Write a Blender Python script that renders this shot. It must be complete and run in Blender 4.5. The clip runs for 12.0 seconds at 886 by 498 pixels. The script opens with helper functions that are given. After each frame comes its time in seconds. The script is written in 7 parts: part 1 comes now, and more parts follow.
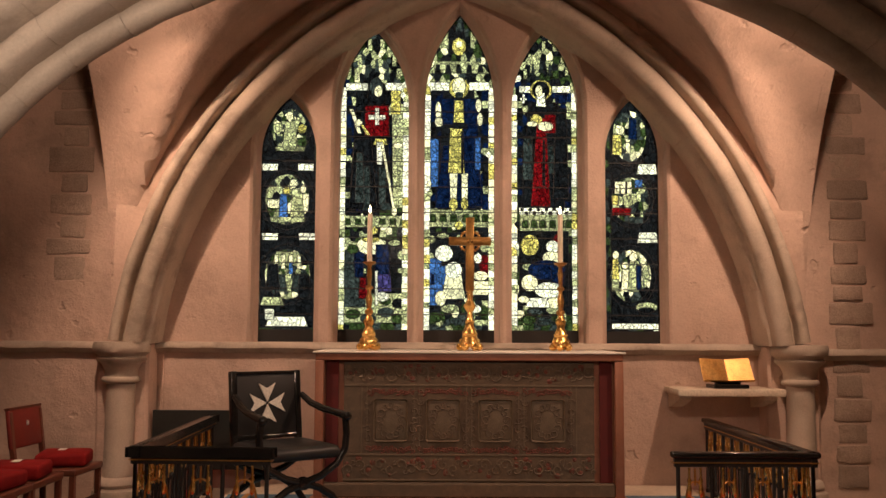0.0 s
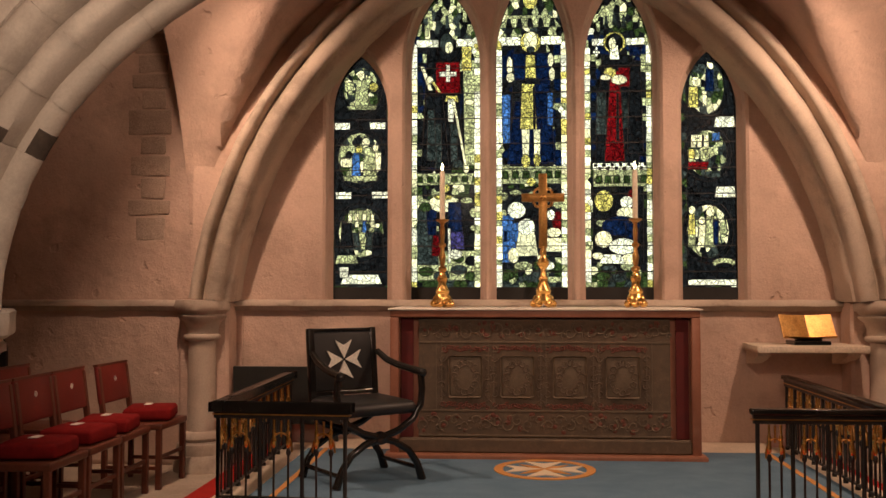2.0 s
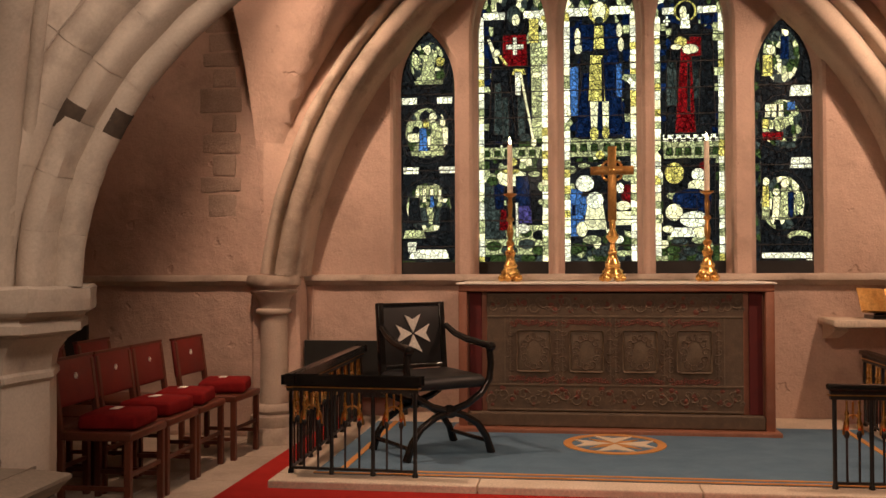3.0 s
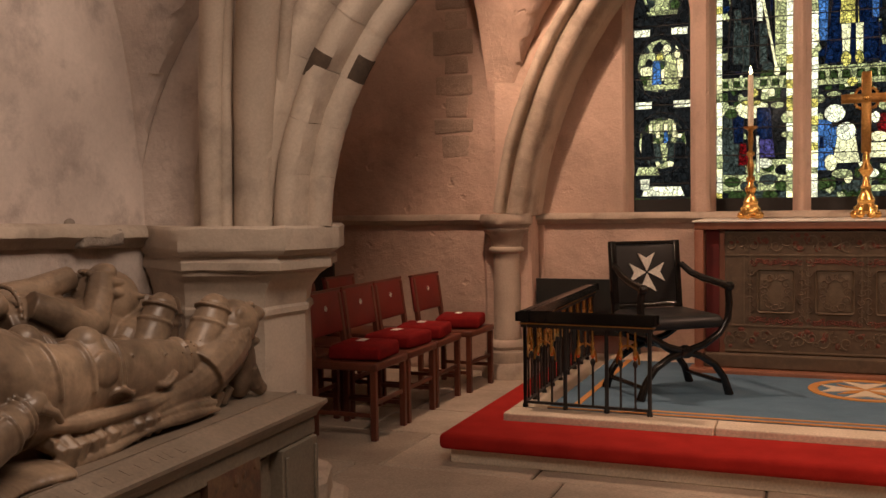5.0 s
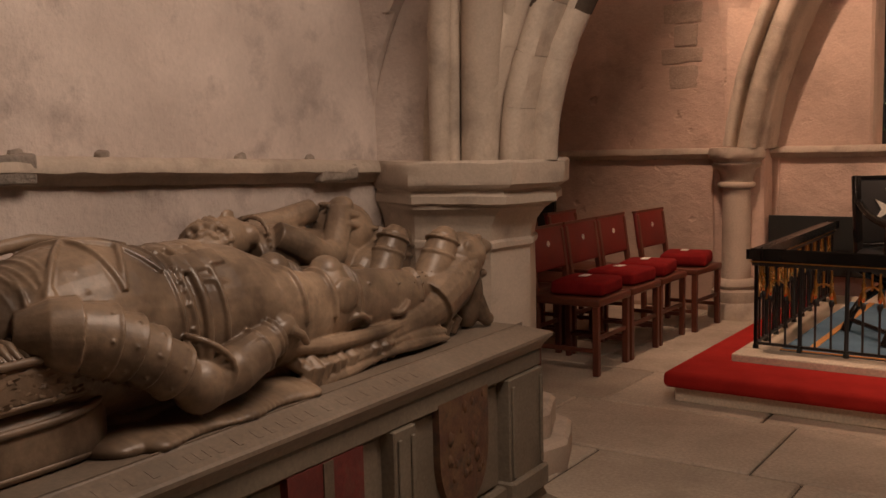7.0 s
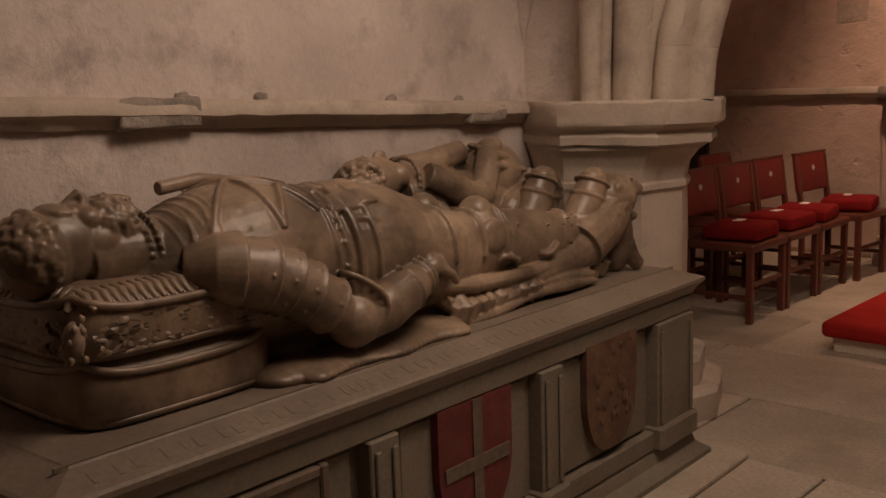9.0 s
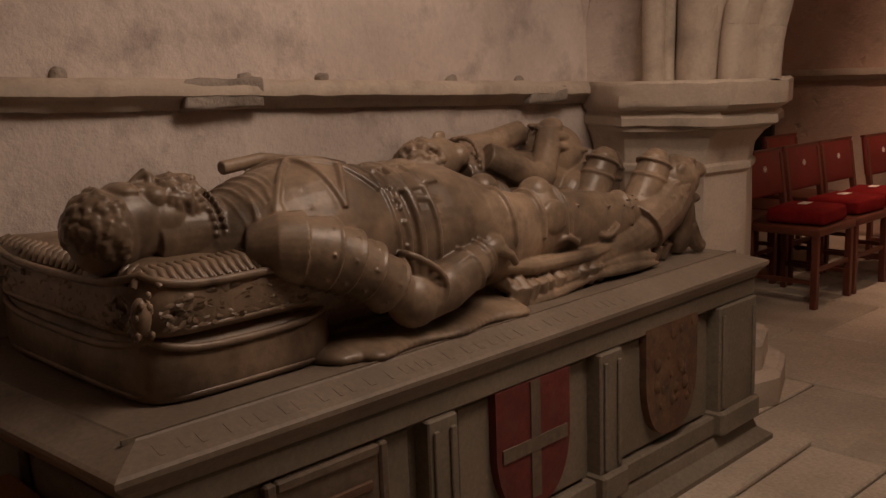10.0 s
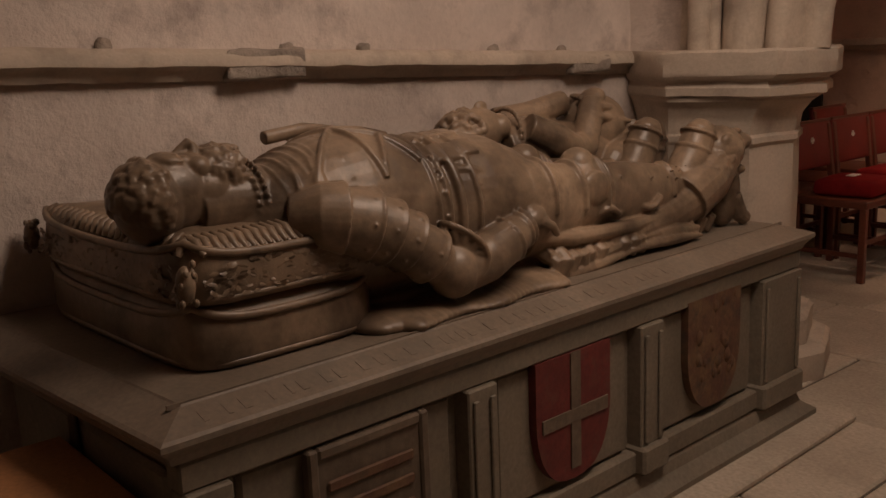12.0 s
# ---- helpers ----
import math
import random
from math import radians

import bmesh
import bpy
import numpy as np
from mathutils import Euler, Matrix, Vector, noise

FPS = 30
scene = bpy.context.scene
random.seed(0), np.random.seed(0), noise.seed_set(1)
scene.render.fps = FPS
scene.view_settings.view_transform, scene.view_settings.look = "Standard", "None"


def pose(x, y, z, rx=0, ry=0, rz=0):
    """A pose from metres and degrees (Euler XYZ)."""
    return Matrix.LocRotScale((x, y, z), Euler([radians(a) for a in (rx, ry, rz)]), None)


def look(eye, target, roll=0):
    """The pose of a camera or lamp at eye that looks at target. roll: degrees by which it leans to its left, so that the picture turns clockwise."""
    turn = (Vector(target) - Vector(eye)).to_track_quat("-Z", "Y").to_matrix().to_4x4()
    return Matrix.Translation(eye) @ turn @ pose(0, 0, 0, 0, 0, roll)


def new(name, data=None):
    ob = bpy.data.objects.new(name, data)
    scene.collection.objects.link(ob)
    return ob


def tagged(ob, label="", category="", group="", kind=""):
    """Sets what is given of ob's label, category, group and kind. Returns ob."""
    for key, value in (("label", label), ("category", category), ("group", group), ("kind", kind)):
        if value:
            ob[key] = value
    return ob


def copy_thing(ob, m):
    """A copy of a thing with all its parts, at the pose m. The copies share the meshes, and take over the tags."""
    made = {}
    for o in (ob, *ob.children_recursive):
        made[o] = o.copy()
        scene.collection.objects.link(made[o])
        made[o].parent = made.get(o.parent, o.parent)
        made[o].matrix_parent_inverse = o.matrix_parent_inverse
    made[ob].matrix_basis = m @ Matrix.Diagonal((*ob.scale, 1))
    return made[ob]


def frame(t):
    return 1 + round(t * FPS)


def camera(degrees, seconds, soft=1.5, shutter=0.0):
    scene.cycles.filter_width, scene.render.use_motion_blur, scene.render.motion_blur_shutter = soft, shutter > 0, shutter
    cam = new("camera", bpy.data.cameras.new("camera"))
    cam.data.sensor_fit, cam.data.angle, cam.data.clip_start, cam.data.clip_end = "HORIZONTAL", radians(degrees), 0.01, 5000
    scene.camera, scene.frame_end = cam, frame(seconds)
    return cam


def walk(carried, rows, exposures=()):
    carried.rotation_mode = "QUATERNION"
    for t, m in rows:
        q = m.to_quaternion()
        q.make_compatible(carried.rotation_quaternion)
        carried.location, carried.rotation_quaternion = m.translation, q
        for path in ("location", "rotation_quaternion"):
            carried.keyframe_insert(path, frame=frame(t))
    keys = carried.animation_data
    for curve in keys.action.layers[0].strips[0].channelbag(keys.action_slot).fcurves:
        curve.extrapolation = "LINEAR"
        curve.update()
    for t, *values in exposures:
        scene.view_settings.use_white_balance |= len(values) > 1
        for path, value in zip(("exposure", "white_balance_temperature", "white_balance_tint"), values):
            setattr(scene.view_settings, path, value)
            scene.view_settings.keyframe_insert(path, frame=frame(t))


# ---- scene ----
cam = camera(50.1, 12.0)
PATH = [
    (0, (-0.1, -0.387, 1.333), (-0.084, 1.606, 1.507), 0.3),
    (0.5, (-0.104, -0.39, 1.336), (-0.097, 1.604, 1.493), 0.2),
    (1, (-0.108, -0.382, 1.33), (-0.139, 1.613, 1.468), 0.1),
    (1.5, (-0.116, -0.385, 1.325), (-0.189, 1.61, 1.441), 0.1),
    (2, (-0.115, -0.381, 1.329), (-0.248, 1.613, 1.414), 0.0),
    (2.5, (-0.12, -0.375, 1.327), (-0.314, 1.614, 1.386), -0.1),
    (4.5, (-0.132, -0.406, 1.324), (-0.743, 1.497, 1.265), -0.7),
    (5, (-0.145, -0.399, 1.323), (-0.88, 1.459, 1.231), -0.8),
    (5.5, (-0.144, -0.41, 1.32), (-0.987, 1.399, 1.197), -1.0),
    (6, (-0.153, -0.408, 1.318), (-1.114, 1.34, 1.166), -1.1),
    (6.5, (-0.164, -0.406, 1.317), (-1.212, 1.287, 1.134), -1.2),
    (7, (-0.168, -0.41, 1.313), (-1.304, 1.222, 1.097), -1.4),
    (7.5, (-0.169, -0.416, 1.313), (-1.375, 1.16, 1.066), -1.5),
    (9.5, (-0.183, -0.42, 1.303), (-1.59, 0.96, 0.959), -2.1),
    (10, (-0.184, -0.422, 1.303), (-1.629, 0.914, 0.944), -2.1),
    (10.5, (-0.184, -0.424, 1.302), (-1.65, 0.883, 0.927), -2.1),
    (11, (-0.182, -0.425, 1.305), (-1.665, 0.858, 0.911), -2.2),
    (11.5, (-0.182, -0.425, 1.303), (-1.674, 0.845, 0.899), -2.2),
    (12, (-0.185, -0.423, 1.3), (-1.679, 0.84, 0.886), -2.3),
]
walk(cam, [(t, look(eye, target, roll)) for t, eye, target, roll in PATH], [(0, 0.0), (2.5, 0.0), (5, 0.0), (7.5, -0.05), (9.5, -0.2), (12, -0.26)])

# ---------- world and lights ----------
world = bpy.data.worlds.new("world")
world.use_nodes = True
world.node_tree.nodes["Background"].inputs[0].default_value = (0.5, 0.42, 0.36, 1)
world.node_tree.nodes["Background"].inputs[1].default_value = 0.02
scene.world = world


def lamp(name, kind, eye, target, watts, colour, size, spread=None):
    data = bpy.data.lights.new(name, kind)
    data.energy, data.color = watts, colour
    if kind == "SPOT":
        data.shadow_soft_size, data.spot_size, data.spot_blend = size, radians(spread), 0.6
    elif kind == "AREA":
        data.size = size
    else:
        data.shadow_soft_size = size
    ob = new(name, data)
    ob.matrix_world = look(eye, target)
    return ob


WARM = (1.0, 0.64, 0.44)
SOFT = (1.0, 0.76, 0.6)
lamp("spotlight_north", "SPOT", (-2.2, 4.9, 3.4), (-0.9, 6.4, 0.9), 188, WARM, 0.03, 106)
lamp("spotlight_south", "SPOT", (2.2, 4.9, 3.4), (1.0, 6.4, 0.9), 188, WARM, 0.03, 106)
# unseen second lamps, added beside the spotlights to brighten the vault corners
lamp("uplight_north", "SPOT", (-2.05, 4.85, 3.35), (-2.2, 6.3, 3.8), 32, WARM, 0.05, 140)
lamp("uplight_south", "SPOT", (2.15, 4.85, 3.35), (2.3, 6.3, 3.8), 55, WARM, 0.05, 140)
lamp("bay_lamp", "AREA", (-0.85, 1.4, 2.75), (-2.2, 1.75, 1.1), 40, SOFT, 0.9)
lamp("nave_lamp", "SPOT", (0.75, 2.45, 2.55), (0.4, 5.2, 0.2), 112, WARM, 0.08, 70)

# ---------- materials ----------
def mat(name, a, b, rough=0.7, metal=0.0, scale=4.0, fine=60.0, bump=0.2, depth=0.004, stain=None, stain_scale=1.2, stain_amount=0.5, island=0.0, spec=0.5, mid=0.5, pits=0.0, grain_lo=0.82, grain_hi=1.14):
    """Two tones mixed by coarse and fine noise, with an optional stain colour and relief."""
    m = bpy.data.materials.new(name)
    m.use_nodes = True
    nt = m.node_tree
    n, l = nt.nodes, nt.links
    bs = n["Principled BSDF"]
    co = n.new("ShaderNodeTexCoord")
    geo = n.new("ShaderNodeNewGeometry")

    def noise_tex(s, detail=5, r=0.6):
        t = n.new("ShaderNodeTexNoise")
        t.inputs["Scale"].default_value, t.inputs["Detail"].default_value, t.inputs["Roughness"].default_value = s, detail, r
        l.new(geo.outputs["Position"], t.inputs["Vector"])
        return t

    def ramp(src, lo, hi):
        r = n.new("ShaderNodeMapRange")
        r.inputs["From Min"].default_value, r.inputs["From Max"].default_value = lo, hi
        l.new(src, r.inputs["Value"])
        return r.outputs["Result"]

    def mix(f, c1, c2, blend="MIX"):
        x = n.new("ShaderNodeMix")
        x.data_type, x.blend_type = "RGBA", blend
        for i, v in ((0, f), (6, c1), (7, c2)):
            if isinstance(v, (tuple, list)):
                x.inputs[i].default_value = (*v[:3], 1)
            elif isinstance(v, float):
                x.inputs[i].default_value = v
            else:
                l.new(v, x.inputs[i])
        return x.outputs[2]

    coarse, grain = noise_tex(scale), noise_tex(fine, 4)
    c = mix(ramp(coarse.outputs["Fac"], mid - 0.18, mid + 0.18), a, b)
    g = ramp(grain.outputs["Fac"], 0.3, 0.7)
    shade = n.new("ShaderNodeMapRange")
    shade.inputs["To Min"].default_value, shade.inputs["To Max"].default_value = grain_lo, grain_hi
    l.new(g, shade.inputs["Value"])
    c = mix(1.0, c, shade.outputs["Result"], "MULTIPLY")
    if stain:
        s = noise_tex(stain_scale, 6, 0.65)
        f = n.new("ShaderNodeMath")
        f.operation = "MULTIPLY"
        l.new(ramp(s.outputs["Fac"], 0.52, 0.7), f.inputs[0])
        f.inputs[1].default_value = stain_amount
        c = mix(f.outputs[0], c, stain)
    if island:
        info = n.new("ShaderNodeObjectInfo")
        v = n.new("ShaderNodeMapRange")
        v.inputs["To Min"].default_value, v.inputs["To Max"].default_value = 1 - island, 1 + island
        l.new(info.outputs["Random"], v.inputs["Value"])
        c = mix(1.0, c, v.outputs["Result"], "MULTIPLY")
    l.new(c, bs.inputs["Base Color"])
    rr = n.new("ShaderNodeMapRange")
    rr.inputs["To Min"].default_value, rr.inputs["To Max"].default_value = max(0.03, rough - 0.1), min(1, rough + 0.1)
    l.new(coarse.outputs["Fac"], rr.inputs["Value"])
    l.new(rr.outputs["Result"], bs.inputs["Roughness"])
    bs.inputs["Metallic"].default_value = metal
    bs.inputs["Specular IOR Level"].default_value = spec
    if bump:
        h = n.new("ShaderNodeMath")
        h.operation = "MULTIPLY_ADD"
        l.new(grain.outputs["Fac"], h.inputs[0])
        h.inputs[1].default_value = 0.12 if grain_lo > 0.9 else 0.35
        mid_noise = noise_tex(scale * 4, 6, 0.65)
        l.new(mid_noise.outputs["Fac"], h.inputs[2])
        out = h.outputs[0]
        if pits:
            pn = noise_tex(pits, 3, 0.5)
            pr = ramp(pn.outputs["Fac"], 0.66, 0.72)
            ph = n.new("ShaderNodeMath")
            ph.operation = "MULTIPLY_ADD"
            l.new(pr, ph.inputs[0])
            ph.inputs[1].default_value = -0.45
            l.new(out, ph.inputs[2])
            out = ph.outputs[0]
        b2 = n.new("ShaderNodeBump")
        b2.inputs["Strength"].default_value, b2.inputs["Distance"].default_value = bump, depth
        l.new(out, b2.inputs["Height"])
        l.new(b2.outputs["Normal"], bs.inputs["Normal"])
    return m


def glass_mat(name, colour, dark, trace=0.22):
    """Stained glass: a tinted clear pane with painted grime and a little gloss."""
    m = bpy.data.materials.new(name)
    m.use_nodes = True
    nt = m.node_tree
    n, l = nt.nodes, nt.links
    n.remove(n["Principled BSDF"])
    geo, info = n.new("ShaderNodeNewGeometry"), n.new("ShaderNodeObjectInfo")
    t = n.new("ShaderNodeTexNoise")
    t.inputs["Scale"].default_value, t.inputs["Detail"].default_value, t.inputs["Roughness"].default_value = 75, 5, 0.75
    l.new(geo.outputs["Position"], t.inputs["Vector"])
    r = n.new("ShaderNodeMapRange")
    r.inputs["From Min"].default_value, r.inputs["From Max"].default_value = 0.4, 0.62
    r.inputs["To Min"].default_value, r.inputs["To Max"].default_value = dark, 1.0
    l.new(t.outputs["Fac"], r.inputs["Value"])
    v = n.new("ShaderNodeMapRange")
    v.inputs["To Min"].default_value, v.inputs["To Max"].default_value = 0.55, 1.1
    l.new(info.outputs["Random"], v.inputs["Value"])
    mu = n.new("ShaderNodeMath")
    mu.operation = "MULTIPLY"
    l.new(r.outputs["Result"], mu.inputs[0])
    l.new(v.outputs["Result"], mu.inputs[1])
    vo = n.new("ShaderNodeTexVoronoi")
    vo.feature = "DISTANCE_TO_EDGE"
    vo.inputs["Scale"].default_value = 24
    wob = n.new("ShaderNodeMix")
    wob.data_type, wob.blend_type = "RGBA", "ADD"
    wob.inputs[0].default_value = 0.02
    l.new(geo.outputs["Position"], wob.inputs[6])
    l.new(t.outputs["Color"], wob.inputs[7])
    l.new(wob.outputs[2], vo.inputs["Vector"])
    ed = n.new("ShaderNodeMapRange")
    ed.inputs["From Min"].default_value, ed.inputs["From Max"].default_value = 0.03, 0.1
    ed.inputs["To Min"].default_value, ed.inputs["To Max"].default_value = trace, 1.0
    l.new(vo.outputs["Distance"], ed.inputs["Value"])
    mu2 = n.new("ShaderNodeMath")
    mu2.operation = "MULTIPLY"
    l.new(mu.outputs[0], mu2.inputs[0])
    l.new(ed.outputs["Result"], mu2.inputs[1])
    x = n.new("ShaderNodeMix")
    x.data_type, x.blend_type = "RGBA", "MULTIPLY"
    x.inputs[0].default_value = 1
    x.inputs[6].default_value = (*colour, 1)
    l.new(mu2.outputs[0], x.inputs[7])
    tr, gl, mx = n.new("ShaderNodeBsdfTransparent"), n.new("ShaderNodeBsdfGlossy"), n.new("ShaderNodeMixShader")
    gl.inputs["Roughness"].default_value = 0.15
    gl.inputs["Color"].default_value = (0.4, 0.4, 0.4, 1)
    mx.inputs[0].default_value = 0.03
    l.new(x.outputs[2], tr.inputs["Color"])
    l.new(tr.outputs[0], mx.inputs[1])
    l.new(gl.outputs[0], mx.inputs[2])
    l.new(mx.outputs[0], n["Material Output"].inputs["Surface"])
    return m


def glow(name, colour, strength):
    m = bpy.data.materials.new(name)
    m.use_nodes = True
    b = m.node_tree.nodes["Principled BSDF"]
    b.inputs["Base Color"].default_value = (*colour, 1)
    b.inputs["Emission Color"].default_value, b.inputs["Emission Strength"].default_value = (*colour, 1), strength
    return m


PLASTER = mat("limewashed plaster", (0.5, 0.36, 0.29), (0.67, 0.49, 0.395), 0.9, scale=1.6, fine=60, bump=0.8, depth=0.03, stain=(0.34, 0.25, 0.195), stain_scale=2.3, stain_amount=0.6, pits=6, grain_lo=0.95, grain_hi=1.04)
PLASTER_N = mat("grey limewashed plaster", (0.51, 0.43, 0.38), (0.7, 0.6, 0.535), 0.9, scale=2.2, fine=60, bump=0.7, depth=0.025, stain=(0.33, 0.27, 0.24), stain_scale=4.5, stain_amount=0.8, pits=0, grain_lo=0.95, grain_hi=1.04)
STONE = mat("dressed limestone", (0.43, 0.355, 0.285), (0.56, 0.465, 0.375), 0.85, scale=3, fine=90, bump=0.35, depth=0.01, stain=(0.2, 0.16, 0.13), stain_scale=3.5, stain_amount=0.6, pits=12, grain_lo=0.92, grain_hi=1.06)
QUOIN = mat("worn quoin stone", (0.35, 0.265, 0.21), (0.52, 0.4, 0.32), 0.9, scale=5, fine=90, bump=0.8, depth=0.02, stain=(0.28, 0.21, 0.17), stain_scale=5, island=0.12)
TOMB = mat("brown tomb stone", (0.14, 0.113, 0.082), (0.21, 0.172, 0.128), 0.7, scale=3, fine=80, bump=0.25, depth=0.006, stain=(0.2, 0.16, 0.11), stain_scale=4, stain_amount=0.5)
LID = mat("grey-brown tomb lid", (0.16, 0.122, 0.09), (0.228, 0.178, 0.135), 0.5, scale=4, fine=80, bump=0.2, depth=0.004, stain=(0.13, 0.11, 0.09), stain_scale=6)
ALABASTER = mat("polished brown alabaster", (0.075, 0.05, 0.033), (0.35, 0.248, 0.166), 0.4, scale=4, fine=45, bump=0.4, depth=0.004, stain=(0.055, 0.037, 0.025), stain_scale=7, stain_amount=0.6)
FLOOR = mat("worn floor stone", (0.4, 0.33, 0.26), (0.52, 0.44, 0.35), 0.75, scale=2.5, fine=70, bump=0.3, depth=0.006, stain=(0.3, 0.24, 0.18), stain_scale=3, island=0.1)
JOINT = mat("dark floor joint", (0.1, 0.08, 0.06), (0.14, 0.11, 0.09), 0.95)
REDCLOTH = mat("red carpet", (0.33, 0.018, 0.015), (0.43, 0.028, 0.022), 0.95, scale=6, fine=300, bump=0.4, depth=0.003, spec=0.1)
BLUECLOTH = mat("blue carpet", (0.1, 0.178, 0.255), (0.135, 0.22, 0.305), 0.95, scale=5, fine=300, bump=0.4, depth=0.003, spec=0.1)
ORANGE = mat("gold carpet thread", (0.55, 0.26, 0.08), (0.65, 0.33, 0.12), 0.95, fine=300, bump=0.4, spec=0.1)
CREAM = mat("cream carpet thread", (0.7, 0.6, 0.45), (0.78, 0.68, 0.52), 0.95, fine=300, bump=0.4, spec=0.1)
KERB = mat("pale stone kerb", (0.62, 0.52, 0.4), (0.74, 0.63, 0.5), 0.7, scale=4, fine=80, bump=0.3)
EBONY = mat("black lacquered wood", (0.008, 0.008, 0.008), (0.016, 0.014, 0.013), 0.16, scale=8, fine=120, bump=0.05)
IRON = mat("black iron", (0.01, 0.01, 0.011), (0.02, 0.019, 0.018), 0.4, scale=10, fine=120, bump=0.1)
LEATHER = mat("black leather", (0.008, 0.008, 0.009), (0.016, 0.015, 0.015), 0.45, scale=8, fine=160, bump=0.2)
GOLD = mat("gilt brass", (0.85, 0.5, 0.14), (0.95, 0.62, 0.22), 0.25, 1.0, scale=10, fine=80, bump=0.1)
OLDGOLD = mat("tarnished gilt brass", (0.62, 0.33, 0.1), (0.75, 0.45, 0.16), 0.35, 1.0, scale=12, fine=80, bump=0.2, stain=(0.3, 0.14, 0.05), stain_scale=15)
WHITE = mat("white paint", (0.78, 0.74, 0.66), (0.84, 0.8, 0.72), 0.6, bump=0.05)
WAX = mat("cream wax", (0.8, 0.7, 0.52), (0.85, 0.76, 0.6), 0.5, bump=0.02)
REDWOOD = mat("red-brown varnished wood", (0.1, 0.028, 0.016), (0.155, 0.047, 0.026), 0.4, scale=6, fine=100, bump=0.15)
REDLEATHER = mat("red leather", (0.16, 0.017, 0.014), (0.22, 0.026, 0.02), 0.5, scale=7, fine=120, bump=0.2, stain=(0.16, 0.012, 0.01), stain_scale=6)
REDWOOL = mat("red wool cushion", (0.17, 0.01, 0.011), (0.25, 0.016, 0.016), 0.95, scale=10, fine=220, bump=0.5, spec=0.1)
ALTARWOOD = mat("reddish altar wood", (0.24, 0.09, 0.05), (0.33, 0.14, 0.085), 0.5, scale=6, fine=120, bump=0.2)
FRONTAL = mat("faded brown brocade", (0.085, 0.06, 0.04), (0.13, 0.09, 0.06), 0.85, scale=14, fine=200, bump=0.4, stain=(0.19, 0.13, 0.08), stain_scale=20)
THREAD = mat("tarnished gold thread", (0.105, 0.073, 0.046), (0.155, 0.113, 0.072), 0.6, scale=20, fine=200, bump=0.4)
DARKTHREAD = mat("dark red embroidery", (0.12, 0.035, 0.025), (0.18, 0.06, 0.04), 0.8, scale=20, fine=200, bump=0.4)
VELVET = mat("dark red velvet", (0.075, 0.009, 0.009), (0.11, 0.013, 0.012), 0.9, scale=8, fine=200, bump=0.2)
LINEN = mat("white linen", (0.74, 0.68, 0.6), (0.82, 0.76, 0.68), 0.9, fine=200, bump=0.2)
LEAD = mat("dark lead came", (0.012, 0.012, 0.012), (0.02, 0.02, 0.02), 0.7, bump=0.1)
BOARD_NICHE = mat("dark green board and niche shade", (0.012, 0.014, 0.013), (0.022, 0.024, 0.022), 0.5, bump=0.05)
SHIELDRED = mat("faded red heraldic paint", (0.1, 0.013, 0.011), (0.15, 0.022, 0.018), 0.7, scale=12, bump=0.3, stain=(0.12, 0.05, 0.035), stain_scale=16)
SHIELDMIX = mat("worn painted heraldry", (0.09, 0.035, 0.022), (0.16, 0.09, 0.045), 0.7, scale=16, bump=0.4, stain=(0.05, 0.035, 0.025), stain_scale=18, stain_amount=0.9)
BENCHWOOD = mat("orange-brown wood", (0.36, 0.16, 0.065), (0.46, 0.22, 0.09), 0.5, scale=5, fine=90, bump=0.1)
TABLET = mat("dark worn tablet", (0.1, 0.07, 0.048), (0.16, 0.115, 0.08), 0.75, scale=14, bump=0.4, stain=(0.05, 0.035, 0.025), stain_scale=15)
TIMBER = mat("old dark timber", (0.045, 0.03, 0.02), (0.085, 0.058, 0.04), 0.95, scale=14, bump=0.5)
DARKSTONE = mat("blackened stone", (0.26, 0.215, 0.18), (0.4, 0.335, 0.28), 0.9, scale=9, fine=80, bump=0.8, depth=0.015, stain=(0.12, 0.1, 0.085), stain_scale=10)
FLAME = glow("candle flame", (1.0, 0.75, 0.4), 14)
SKY = glow("daylight", (0.95, 1.0, 0.86), 2.1)

# ---------- building helpers ----------
X0 = 0.08  # the chapel's axis


def thing(name, label, category, group="", at=(0, 0, 0), turn=0.0, kind=""):
    ob = new(name)
    ob.empty_display_size = 0.1
    ob.matrix_world = pose(*at, 0, 0, turn)
    return tagged(ob, label, category, group, kind)


def part(name, bm, material, parent=None, label="", smooth=None, tidy=True):
    """Links a bmesh as one mesh object, under a thing or part if one is given."""
    me = bpy.data.meshes.new(name)
    if tidy:
        bmesh.ops.recalc_face_normals(bm, faces=bm.faces)
    bm.to_mesh(me)
    bm.free()
    for m in material if isinstance(material, (list, tuple)) else (material,):
        me.materials.append(m)
    if smooth is not None:
        me.shade_smooth()
        me.set_sharp_from_angle(angle=radians(smooth))
    ob = new(name, me)
    if parent:
        ob.parent = parent
    if label:
        ob["label"] = label
    return ob


def share(name, me, parent, m):
    ob = new(name, me)
    ob.parent = parent
    ob.matrix_basis = m
    return ob


def box(bm, x0, x1, y0, y1, z0, z1, bevel=0.0, segs=1, m=None):
    r = bmesh.ops.create_cube(bm, size=1)
    vs = r["verts"]
    for v in vs:
        v.co = Vector(((x0 + x1) / 2 + v.co.x * (x1 - x0), (y0 + y1) / 2 + v.co.y * (y1 - y0), (z0 + z1) / 2 + v.co.z * (z1 - z0)))
        if m:
            v.co = m @ v.co
    if bevel:
        es = list({e for v in vs for e in v.link_edges})
        bmesh.ops.bevel(bm, geom=es, offset=bevel, segments=segs, profile=0.5, affect="EDGES")
    return bm


